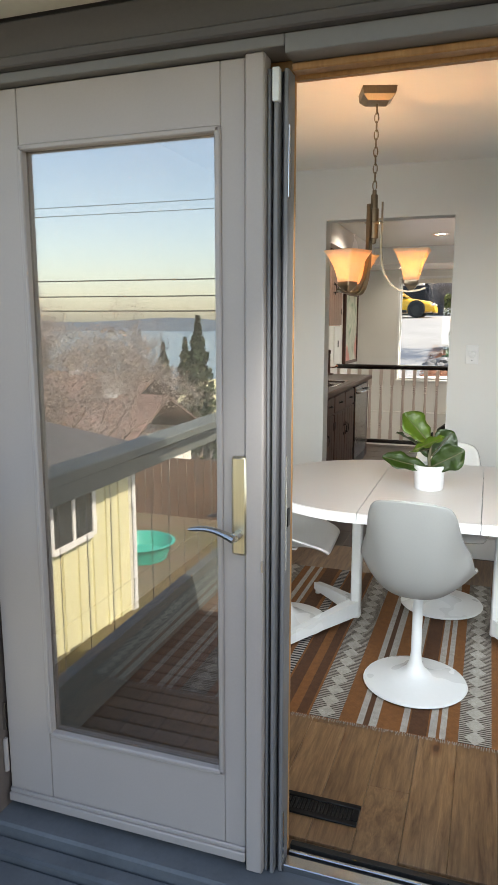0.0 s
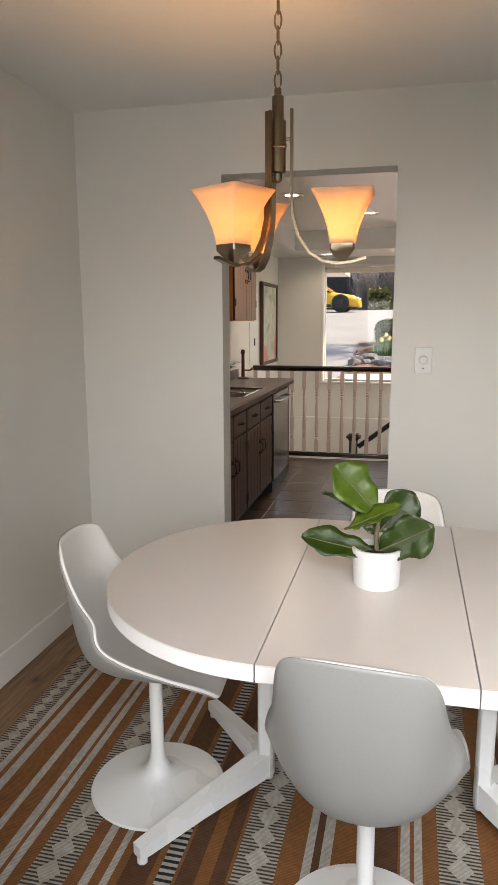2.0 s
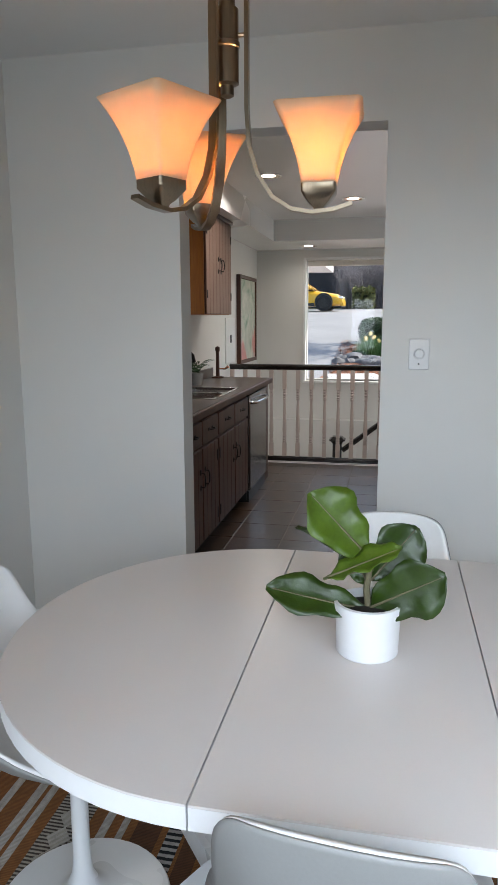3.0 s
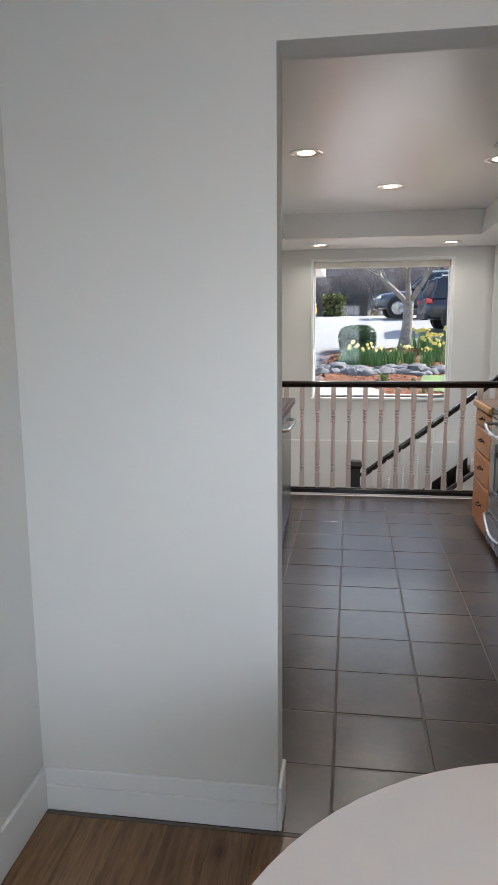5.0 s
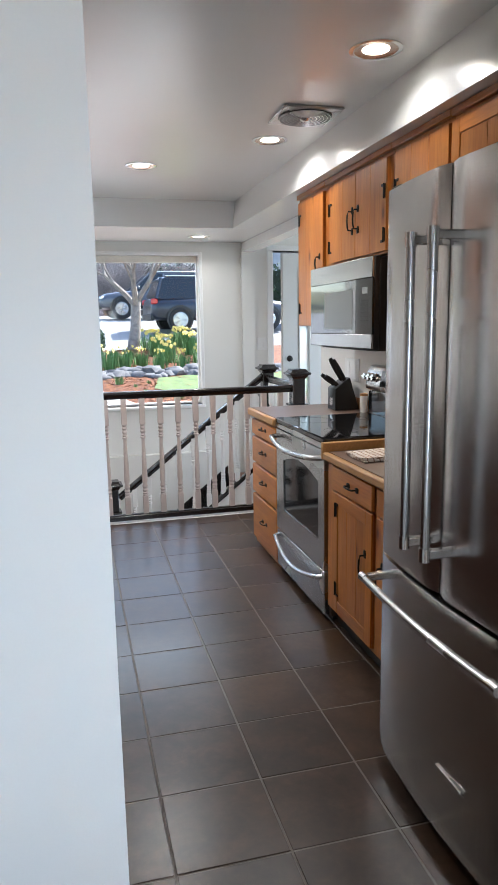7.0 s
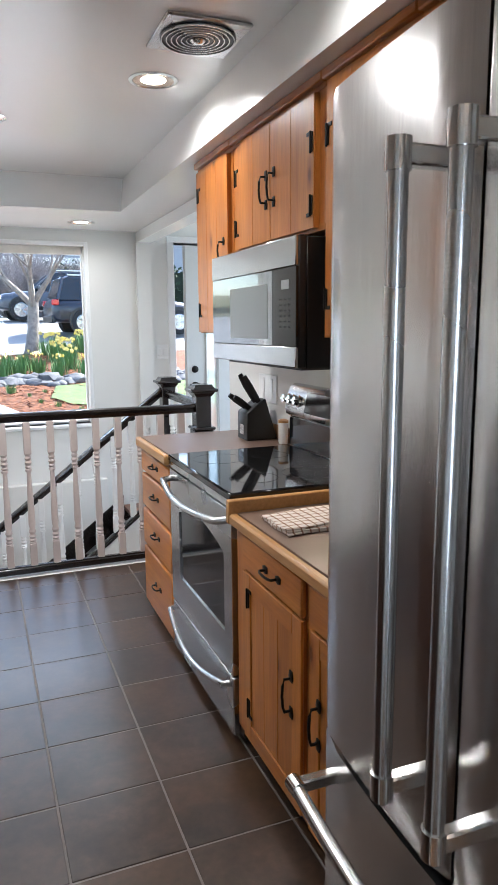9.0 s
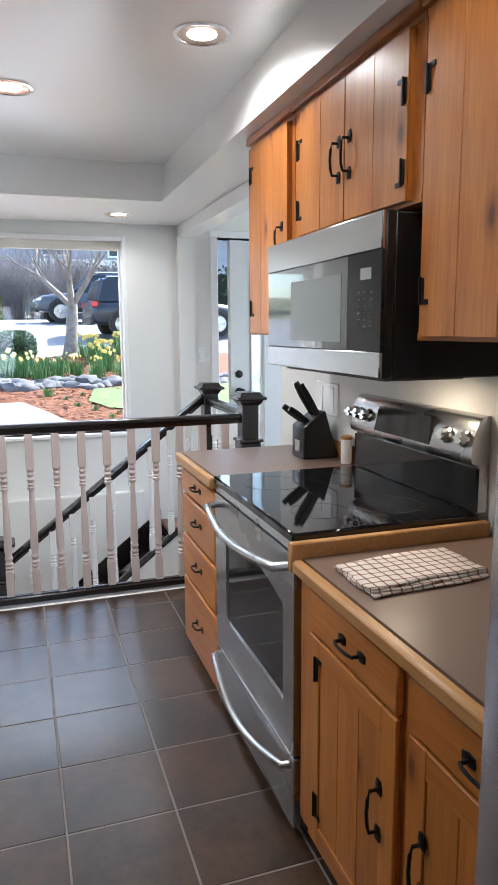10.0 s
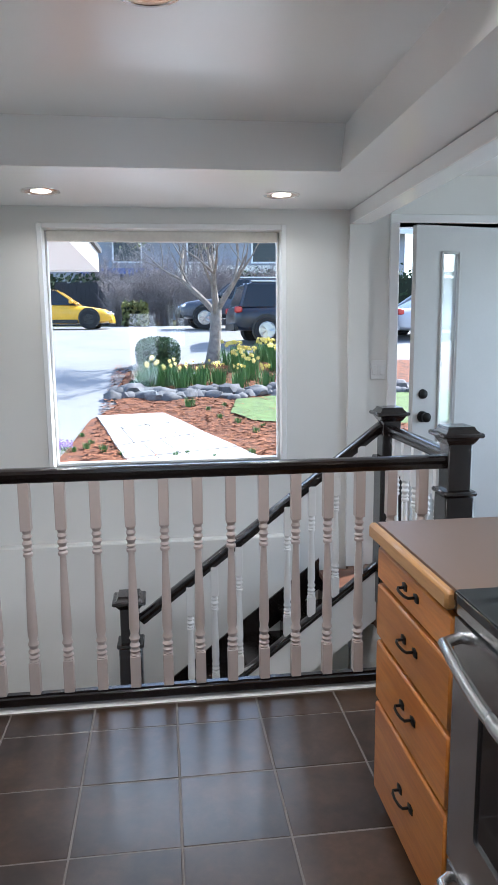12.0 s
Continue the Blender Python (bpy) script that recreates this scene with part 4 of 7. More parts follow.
# upper cabinets on the range wall
def upper(y0, y1, z0, label):
    c = thing("upper_cabinet", ((XF + X_KR) / 2, (y0 + y1) / 2, z0), label, "cabinet", "upper cabinets over the range wall")
    part("body", boxes((XF + 0.02, X_KR - 0.001, y0 + 0.001, y1 - 0.001, z0, SOFF - 0.002)), M_PINE, c, soft=0)
    part("face_frame", boxes((XF + 0.0065, XF + 0.0195, y0 + 0.001, y1 - 0.001, z0 + 0.0205, SOFF - 0.0455)), M_PINE, c, soft=0)
    part("bottom_rail", boxes((XF + 0.004, XF + 0.02, y0 + 0.001, y1 - 0.001, z0, z0 + 0.02)), M_PINE_H, c, soft=0)
    part("top_rail", boxes((XF + 0.004, XF + 0.02, y0 + 0.001, y1 - 0.001, SOFF - 0.045, SOFF - 0.002)), M_PINE_H, c, soft=0)
    part("crown", boxes((XF - 0.016, XF + 0.02, y0 + 0.0005, y1 - 0.0005, SOFF - 0.03, SOFF - 0.001), bevel=0.004), M_PINE_H, c)
    return c


ZT = SOFF - 0.05
c = upper(2.722, 3.2, 1.447, "tall amber pine wall cabinet with black iron hinges")
d = plank_door("door", c, XF - 0.014, 2.75, 3.175, 1.452, ZT, M_PINE, 3)
hinge(d, 3.148, 2.08, 1, -1, XF - 0.014)
hinge(d, 3.148, 1.555, -1, -1, XF - 0.014)
pull(d, (XF - 0.014, 2.8, 1.8), "z", 0.1)
c = upper(1.905, 2.72, 1.775, "amber pine wall cabinet with two doors over the microwave")
d = plank_door("door", c, XF - 0.014, 2.299, 2.635, 1.785, ZT, M_PINE, 2)
hinge(d, 2.645, 2.062, 1, -1, XF - 0.014)
hinge(d, 2.645, 1.868, -1, -1, XF - 0.014)
pull(d, (XF - 0.014, 2.333, 1.965), "z", 0.13)
d = plank_door("door", c, XF - 0.014, 1.95, 2.295, 1.785, ZT, M_PINE, 2)
hinge(d, 1.968, 2.045, 1, 1, XF - 0.014)
hinge(d, 1.968, 1.855, -1, 1, XF - 0.014)
pull(d, (XF - 0.014, 2.262, 1.965), "z", 0.13)
c = upper(1.42, 1.903, 1.44, "tall amber pine wall cabinet beside the fridge")
d = plank_door("door", c, XF - 0.014, 1.43, 1.87, 1.45, ZT, M_PINE, 3)
hinge(d, 1.862, 2.04, 1, -1, XF - 0.014)
hinge(d, 1.862, 1.56, -1, -1, XF - 0.014)
pull(d, (XF - 0.014, 1.46, 1.72), "z", 0.13)
c = upper(0.14, 1.418, 1.9, "amber pine wall cabinet with two doors above the fridge")
for a, b, hy, sd in ((0.79, 1.405, 0.83, 1), (0.15, 0.78, 0.74, 1)):
    d = plank_door("door", c, XF - 0.014, a, b, 1.91, ZT, M_PINE, 3, 0.055)
hinge(d, 0.75, 2.1, 1, -1, XF - 0.02)


def make_microwave():
    y0, y1, z0, z1, x = 1.942, 2.77, 1.338, 1.762, 1.30
    m = thing("microwave", (1.5, 2.36, z0), "stainless over-the-range microwave with a dark glass door", "microwave")
    part("body", boxes((x + 0.04, X_KR - 0.001, y0 + 0.004, y1 - 0.004, z0, z1 - 0.002), bevel=0.004), M_BLACK, m)
    dd = part("door", boxes((x + 0.012, x + 0.04, y0, y1, z0 + 0.004, z1), bevel=0.004), M_BLACK, m, "dark glass door")
    part("top_band", boxes((x, x + 0.012, y0 + 0.001, y1 - 0.001, z1 - 0.095, z1 - 0.001), bevel=0.003), M_STEEL, dd)
    part("bottom_band", boxes((x, x + 0.012, y0 + 0.001, y1 - 0.001, z0 + 0.005, z0 + 0.072), bevel=0.003), M_STEEL, dd)
    part("window", boxes((x + 0.002, x + 0.012, y0 + 0.19, y1 - 0.002, z0 + 0.073, z1 - 0.096), bevel=0.001), M_MWGLASS, dd)
    part("screen", boxes((x + 0.0008, x + 0.002, y0 + 0.23, y1 - 0.22, z0 + 0.095, z1 - 0.14), bevel=0.0004), plain("microwave_mesh", (0.17, 0.18, 0.17), 0.3, vary=0.05, fine=400, relief=0.05, coat=0.6), dd)
    cp = part("control_panel", boxes((x + 0.002, x + 0.012, y0 + 0.002, y0 + 0.188, z0 + 0.073, z1 - 0.096), bevel=0.001), M_OVENGLASS, m, "dark control panel")
    part("display", boxes((x + 0.0012, x + 0.002, y0 + 0.055, y0 + 0.115, z1 - 0.165, z1 - 0.135)), plain("grey_display", (0.35, 0.36, 0.36), 0.2, relief=0), cp, soft=0)
    for r in range(6):
        for k in range(3):
            part("key_mark", boxes((x + 0.0013, x + 0.002, y0 + 0.045 + k * 0.035, y0 + 0.06 + k * 0.035, z1 - 0.2 - r * 0.018, z1 - 0.195 - r * 0.018)), plain("key_grey", (0.03, 0.03, 0.03), 0.5, relief=0) if not r + k else bpy.data.materials["key_grey"], cp, soft=0)
    part("vent_grille", boxes((x + 0.05, x + 0.3, y0 + 0.06, y1 - 0.06, z0 - 0.008, z0), bevel=0.003), M_BLACK, m)

    part("cooktop_lamp_lens", boxes((1.5, 1.56, y0 + 0.2, y0 + 0.32, z0 - 0.011, z0 - 0.0085), bevel=0.001), glowing("cooktop_lens", (1.0, 0.8, 0.55), 2.5), m, "lit cooktop lamp lens")
    lamp("cooktop_lamp", "AREA", look((1.53, y0 + 0.26, z0 - 0.013), (1.53, y0 + 0.26, 0)), 0.3, (1.0, 0.78, 0.52), size=0.1)


make_microwave()


def make_range():
    y0, y1 = 2.03, 2.825
    xf, zt = 1.105, 0.926
    r = thing("range", (1.42, (y0 + y1) / 2, 0), "stainless freestanding range with a black glass cooktop", "oven")
    part("body", boxes((xf + 0.04, X_KR - 0.002, y0 + 0.004, y1 - 0.004, 0.02, zt - 0.03)), plain("dark_range_side", (0.05, 0.035, 0.03), 0.45), r, soft=0)
    top = part("cooktop", boxes((xf - 0.005, 1.694, y0, y1, zt - 0.03, zt), bevel=0.006), M_BLACKGLASS, r, "glossy black glass cooktop")
    M_RING = plain("burner_ring", (0.06, 0.06, 0.062), 0.12, relief=0)
    for bxx, byy, br in ((1.27, 2.23, 0.09), (1.27, 2.63, 0.11), (1.5, 2.23, 0.11), (1.5, 2.63, 0.085)):
        bm = bmesh.new()
        n = 40
        loft(bm, [[(bxx + q * math.cos(2 * math.pi * i / n), byy + q * math.sin(2 * math.pi * i / n), zt + h) for i in range(n)] for q, h in ((br, 0.0), (br, 0.0005), (br - 0.0025, 0.0005), (br - 0.0025, 0.0))], caps=False)
        part("burner_ring", bm, M_RING, top)
    part("trim", boxes((xf + 0.004, xf + 0.04, y0 + 0.002, y1 - 0.002, zt - 0.06, zt - 0.031), bevel=0.003), M_STEEL, r)
    # oven door with an arched window
    wy0, wy1, wz0, wz1 = 2.115, 2.69, 0.40, 0.735
    n = 12
    archline = [(wy0 + (wy1 - wy0) * i / n, wz1 - 0.05 + 0.05 * math.sin(math.pi * i / n) + 0.01) for i in range(n + 1)]
    zdo, zdt = 0.265, 0.862
    bm = bmesh.new()
    bx(bm, xf, xf + 0.038, y0 + 0.004, wy0, zdo, zdt)
    bx(bm, xf, xf + 0.038, wy1, y1 - 0.004, zdo, zdt)
    bx(bm, xf, xf + 0.038, wy0, wy1, zdo, wz0)
    for x in (xf,):
        for (ya, za), (yb, zb) in zip(archline, archline[1:]):
            loft(bm, [[(x, ya, za), (x, yb, zb), (x, yb, zdt), (x, ya, zdt)], [(x + 0.038, ya, za), (x + 0.038, yb, zb), (x + 0.038, yb, zdt), (x + 0.038, ya, zdt)]])
    bmesh.ops.remove_doubles(bm, verts=bm.verts, dist=0.0002)
    od = part("oven_door", bm, M_STEEL, r, "brushed steel oven door", soft=0)
    part("oven_window", boxes((xf + 0.006, xf + 0.012, wy0 - 0.001, wy1 + 0.001, wz0 - 0.001, wz1 + 0.03)), M_OVENGLASS, od, "dark oven window", soft=0)
    bm = bmesh.new()
    tube(bm, [(xf, y0 + 0.035, 0.825), *arc((xf - 0.045, y0 + 0.05, 0.822), (xf - 0.045, y1 - 0.05, 0.822), (-0.028, 0, -0.022), 13), (xf, y1 - 0.035, 0.825)], 0.0135, 10)
    part("handle", bm, M_STEEL, od, "bowed steel door handle")
    dr = part("drawer", boxes((xf, xf + 0.03, y0 + 0.004, y1 - 0.004, 0.035, 0.255), bevel=0.004), M_STEEL, r, "steel storage drawer")
    bm = bmesh.new()
    tube(bm, [(xf, y0 + 0.03, 0.225), *arc((xf - 0.025, y0 + 0.04, 0.222), (xf - 0.025, y1 - 0.04, 0.222), (-0.025, 0, -0.055), 13), (xf, y1 - 0.03, 0.225)], 0.012, 10)
    part("handle", bm, M_STEEL, dr, "bowed steel drawer handle")
    part("toe_plate", boxes((xf + 0.05, xf + 0.07, y0 + 0.01, y1 - 0.01, 0.0, 0.034)), M_BLACK, r, soft=0)
    # console
    bm = bmesh.new()
    prof = [(1.695, 0.927), (1.695, 1.062), (1.668, 1.078), (1.664, 1.1), (1.672, 1.16), (1.69, 1.2), (1.708, 1.214), (X_KR - 0.003, 1.216), (X_KR - 0.003, 0.927)]
    loft(bm, [[(px, y, pz) for px, pz in prof] for y in (y0 + 0.01, y1 - 0.01)])
    con = part("console", bm, M_STEEL, r, "rounded steel control console", soft=50)
    part("console_riser", boxes((1.686, 1.694, y0 + 0.012, y1 - 0.012, 0.93, 1.06)), M_BLACKGLASS, r, soft=0)
    dis = part("display", loft(bmesh.new(), [[(1.663 + e, y, z) for y, z in ((2.26, 1.1), (2.62, 1.1), (2.585, 1.192), (2.25, 1.192))] for e in (0.0, 0.02)]), M_OVENGLASS, con, "oval dark display")
    for ky in (2.675, 2.735, 2.79, 2.165, 2.075):
        bm = bmesh.new()
        lathe(bm, [(0.001, 0), (0.026, 0), (0.026, 0.006), (0.02, 0.01), (0.018, 0.03), (0.001, 0.031)], seg=16)
        bx(bm, -0.004, 0.004, -0.017, 0.017, 0.03, 0.037)
        bmesh.ops.rotate(bm, verts=bm.verts, matrix=Matrix.Rotation(radians(-80), 3, "Y"))
        bmesh.ops.translate(bm, verts=bm.verts, vec=(1.669, ky, 1.146))
        part("knob", bm, M_CHROME, con, "chrome control knob")


make_range()

# drawer base with its worktop
c = thing("drawer_cabinet", (1.42, 3.12, 0), "amber pine base cabinet with four drawers and iron pulls", "cabinet", "base cabinets on the range wall")
part("body", boxes((1.13, X_KR - 0.002, 2.83, 3.395, 0.0, 0.868)), M_PINE, c, soft=0)
for z0, z1 in ((0.045, 0.345), (0.36, 0.55), (0.565, 0.735), (0.75, 0.852)):
    dr = part("drawer", boxes((1.105, 1.129, 2.838, 3.385, z0, z1), bevel=0.006), M_PINE_H, c)
    pull(dr, (1.105, 3.1, (z0 + z1) / 2 + 0.01), "y", 0.11)
wt = thing("worktop", (1.42, 3.12, 0.87), "taupe laminate worktop with a wooden edge beside the range", "worktop")
part("slab", boxes((1.115, X_KR - 0.002, 2.83, 3.42, 0.87, 0.917)), M_LAMINATE, wt, soft=0)
part("edge", boxes((1.085, 1.113, 2.83, 3.42, 0.87, 0.918), bevel=0.008), M_EDGE, wt)
part("upstand", boxes((X_KR - 0.006, X_KR - 0.001, 2.83, 3.42, 0.918, 0.99), bevel=0.004), M_EDGE, wt)

c = thing("base_cabinet", (1.42, 1.5, 0), "amber pine base cabinet with plank doors and iron pulls", "cabinet", "base cabinets on the range wall")
part("body", boxes((1.13, X_KR - 0.002, 1.0, 2.005, 0.1, 0.826)), M_PINE, c, soft=0)
part("toe_kick", boxes((1.17, 1.19, 1.0, 2.005, 0.0, 0.1)), M_BLACK, c, soft=0)
part("face_frame", boxes((1.116, 1.13, 1.0, 2.005, 0.1, 0.826)), M_PINE, c, soft=0)
for a, b in ((1.478, 1.91), (1.01, 1.432)):
    dr = part("drawer", boxes((1.098, 1.116, a, b, 0.708, 0.82), bevel=0.004), M_PINE_H, c)
    pull(dr, (1.098, (a + b) / 2 - 0.02, 0.765), "y", 0.12)
    d = plank_door("door", c, 1.102, a, b, 0.12, 0.7, M_PINE, 3, 0.06)
    s = 1 if a > 1.3 else -1
    pull(d, (1.098, a + 0.06 if s > 0 else b - 0.06, 0.46), "z", 0.14)
    if s > 0:
        hinge(d, b - 0.045, 0.62, 1, -1, 1.098)
        hinge(d, b - 0.045, 0.24, -1, -1, 1.098)
wt = thing("worktop", (1.42, 1.5, 0.84), "taupe laminate worktop with an amber wooden edge by the fridge", "worktop")
part("slab", boxes((1.115, X_KR - 0.002, 1.0, 1.995, 0.829, 0.867)), M_LAMINATE, wt, soft=0)
part("edge", boxes((1.082, 1.113, 1.0, 1.995, 0.829, 0.868), bevel=0.008), M_EDGE, wt)
part("side_strip", boxes((1.082, X_KR - 0.02, 1.996, 2.022, 0.829, 0.91), bevel=0.004), M_EDGE, wt)

tw = thing("dish_towel", (1.32, 1.79, 0.878), "folded cream dish towel with a brown check on the worktop", "towel")


def towel_build(t, b):
    v = coords(t)
    cols = []
    for ax in ("X", "Y"):
        w = node(t, "TexWave", Scale=11.0)
        w.bands_direction = ax
        t.links.new(v, w.inputs["Vector"])
        cols.append(ramp(t, w.outputs["Fac"], [(0.06, (0.45, 0.3, 0.22)), (0.12, (1, 1, 1))]))
    c2 = mix(t, (0.7, 0.62, 0.55), cols[0], 1.0, "MULTIPLY")
    t.links.new(mix(t, c2, cols[1], 1.0, "MULTIPLY"), b.inputs["Base Color"])
    b.inputs["Roughness"].default_value = 0.95
    bump(t, b, noise_tex(t, v, 160, 3), 0.4, 0.002)


M_TOWEL = material("checked_cotton", towel_build)
for k, z in enumerate((0.868, 0.874, 0.88)):
    bm = bmesh.new()
    n, rr = 10, random.Random(20 + k)
    rows = []
    for i in range(n + 1):
        row = []
        for j in range(n + 1):
            u, v = i / n, j / n
            x = 1.155 + 0.335 * u + 0.004 * math.sin(v * 9 + k)
            y = 1.68 + 0.2 * v + 0.03 * u + 0.005 * math.sin(u * 7 + 2 * k) + 0.01 * k * (1 - v)
            row.append(bm.verts.new((x, y, z + 0.004 + 0.0015 * math.sin(u * 13 + k) * math.cos(v * 11))))
        rows.append(row)
    for r0, r1 in zip(rows, rows[1:]):
        for j in range(n):
            bm.faces.new((r0[j], r0[j + 1], r1[j + 1], r1[j]))
    ob = part("fold", bm, M_TOWEL, tw, soft=180)
    so = ob.modifiers.new("thick", "SOLIDIFY")
    so.thickness, so.offset = 0.005, 0.0

# knife block
kb = thing("knife_block", (1.63, 3.06, 0.917), "black slanted knife block with black-handled knives", "knife block")
bm = bmesh.new()
loft(bm, [[(1.56, y, 0.918), (1.724, y, 0.918), (1.66, y, 1.125), (1.56, y, 1.055)] for y in (3.04, 3.17)])
bmesh.ops.bevel(bm, geom=bm.edges[:], offset=0.004, segments=1, affect="EDGES")
part("block", bm, M_BLACK, kb)
part("label_plate", boxes((1.5575, 1.56, 3.08, 3.13, 0.945, 0.995)), M_NICKEL, kb, soft=0)
for y, f, L in ((3.07, 0.75, 0.15), (3.105, 0.72, 0.16), (3.14, 0.78, 0.14), (3.08, 0.3, 0.1), (3.13, 0.3, 0.11)):
    p0 = Vector((1.56, y, 1.055)).lerp(Vector((1.66, y, 1.125)), f)
    d = Vector((-0.5, 0.02, 0.86)).normalized() if f > 0.5 else Vector((-0.8, 0, 0.6))
    bm = bmesh.new()
    tube(bm, [p0 - d * 0.02, p0 + d * 0.01, p0 + d * (L * 0.6), p0 + d * L], [0.009, 0.009, 0.0105, 0.008], 8, 1.5)
    part("knife", bm, M_BLACK, kb)
ou = thing("wall_outlet", (X_KR, 3.15, 1.15), "white double outlet plate on the backsplash", "outlet")
part("plate", boxes((X_KR - 0.008, X_KR, 3.05, 3.28, 1.09, 1.235), bevel=0.003), M_WHITE, ou)
for q in (3.11, 3.22):
    part("socket", boxes((X_KR - 0.011, X_KR - 0.008, q - 0.02, q + 0.02, 1.11, 1.215), bevel=0.003), M_TRIM, ou)
jar = thing("small_canister", (1.695, 2.905, 0.917), "small white canister behind the range", "canister")
part("can", lathe(bmesh.new(), [(0.001, 0.918), (0.022, 0.918), (0.024, 0.925), (0.024, 1.02), (0.001, 1.02)], (1.695, 2.905, 0), 20), M_POT, jar)
part("lid", lathe(bmesh.new(), [(0.001, 1.02), (0.025, 1.02), (0.025, 1.032), (0.013, 1.037), (0.001, 1.038)], (1.695, 2.905, 0), 20), M_EDGE, jar)


def make_fridge():
    y0, y1 = 0.16, 0.985
    ym, zt, zs = (y0 + y1) / 2 + 0.005, 1.845, 0.735
    f = thing("refrigerator", (1.3, ym, 0), "stainless french-door refrigerator with long bar handles", "refrigerator")
    part("body", boxes((0.99, X_KR - 0.01, y0 + 0.004, y1 - 0.004, 0.03, zt - 0.012), bevel=0.005), plain("grey_fridge_side", (0.11, 0.11, 0.11), 0.4), f)

    def front(a, b, z0, z1, name, label):
        n = 10
        rings = []
        for i in range(n + 1):
            y = a + (b - a) * i / n
            q = (y - y0) / (y1 - y0) * 2 - 1
            x = 0.872 + 0.028 * q * q
            e = 0.012 if i in (0, n) else 0.0
            rings.append([(x + e, y, z0), (x + e, y, z1), (0.985, y, z1), (0.985, y, z0)])
        bm = loft(bmesh.new(), rings)
        return part(name, bm, M_FRIDGE, f, label, soft=50)
    doors = [front(ym + 0.003, y1, zs + 0.008, zt, "door", "tall brushed steel door"), front(y0, ym - 0.003, zs + 0.008, zt, "door", "tall brushed steel door")]
    dr = front(y0, y1, 0.06, zs - 0.006, "freezer_drawer", "brushed steel freezer drawer")
    for d, hy in ((doors[0], 0.618), (doors[1], 0.508)):
        bm = bmesh.new()
        tube(bm, [(0.797, hy, 0.872), (0.797, hy, 1.68)], 0.0125, 12)
        hd = part("handle", bm, M_STEEL, d, "steel bar handle")
        for z in (0.872, 1.655):
            bm = bmesh.new()
            tube(bm, [(0.797, hy, z - 0.006), (0.797, hy, z + 0.03)], 0.0155, 12)
            bx(bm, 0.799, 0.88, hy - 0.011, hy + 0.011, z, z + 0.024, bevel=0.003)
            part("handle_end", bm, M_CHROME, hd)
    bm = bmesh.new()
    tube(bm, arc((0.82, 0.215, 0.668), (0.82, 0.935, 0.668), (-0.018, 0, 0)), 0.0125, 12)
    hd = part("handle", bm, M_STEEL, dr, "steel bar handle")
    for y in (0.225, 0.925):
        bm = bmesh.new()
        tube(bm, [(0.82, y - 0.016, 0.668), (0.82, y + 0.016, 0.668)], 0.0155, 12)
        bx(bm, 0.822, 0.9, y - 0.011, y + 0.011, 0.657, 0.68, bevel=0.003)
        part("handle_end", bm, M_CHROME, hd)
    part("badge", boxes((0.866, 0.874, 0.42, 0.545, 0.243, 0.263), bevel=0.002), M_CHROME, f, "plain polished maker's plate")
    part("kick_plate", boxes((0.94, 0.98, y0 + 0.02, y1 - 0.02, 0.0, 0.055)), M_BLACK, f, soft=0)
    for a in (y0 + 0.05, y1 - 0.05):
        part("hinge_cap", boxes((0.91, 1.05, a - 0.03, a + 0.03, zt - 0.01, zt + 0.014), bevel=0.004), M_BLACK, f)


make_fridge()

# sink side
XL = -0.25
for y0, y1, z, lab in ((0.14, 0.78, 0, "dark brown plank base cabinet with a drawer"), (0.782, 1.55, 0, "dark brown plank base cabinet with a drawer"), (1.552, 2.49, 0, "dark brown plank sink cabinet with iron pulls")):
    c = thing("base_cabinet", (-0.5, (y0 + y1) / 2, 0), lab, "cabinet", "dark base cabinets on the sink wall")
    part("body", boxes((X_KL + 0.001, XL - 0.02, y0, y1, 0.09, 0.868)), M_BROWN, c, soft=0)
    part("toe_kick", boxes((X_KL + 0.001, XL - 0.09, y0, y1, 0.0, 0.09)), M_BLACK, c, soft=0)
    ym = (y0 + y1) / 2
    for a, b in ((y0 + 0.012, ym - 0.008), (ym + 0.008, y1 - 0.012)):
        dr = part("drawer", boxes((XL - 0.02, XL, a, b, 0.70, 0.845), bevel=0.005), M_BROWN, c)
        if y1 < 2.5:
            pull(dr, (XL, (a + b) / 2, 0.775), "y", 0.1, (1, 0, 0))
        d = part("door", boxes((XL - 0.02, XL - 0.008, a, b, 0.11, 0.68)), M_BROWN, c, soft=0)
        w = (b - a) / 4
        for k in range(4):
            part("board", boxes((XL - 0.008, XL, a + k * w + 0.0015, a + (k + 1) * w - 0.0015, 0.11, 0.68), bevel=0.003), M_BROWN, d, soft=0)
        pull(d, (XL, b - 0.04 if a < ym - 0.1 else a + 0.04, 0.5), "z", 0.12, (1, 0, 0))
        for z in (0.2, 0.58):
            bm = bmesh.new()
            hy = a + 0.02 if a < ym - 0.1 else b - 0.02
            bx(bm, XL, XL + 0.004, hy - 0.012, hy + 0.012, z - 0.035, z + 0.035, bevel=0.001)
            part("hinge", bm, M_IRON, d)
dw = thing("dishwasher", (-0.5, 3.2, 0), "stainless dishwasher with a curved bar handle", "dishwasher")
part("body", boxes((X_KL + 0.001, XL - 0.02, 2.495, 3.2, 0.02, 0.868)), M_BLACK, dw, soft=0)
part("door", boxes((XL - 0.02, XL + 0.012, 2.5, 3.195, 0.1, 0.855), bevel=0.006), brushed("dark_dishwasher_steel", (0.27, 0.27, 0.27), 1, 0.22), dw)
part("toe_plate", boxes((X_KL + 0.001, XL - 0.002, 2.5, 3.195, 0.0, 0.09)), M_BLACK, dw, soft=0)
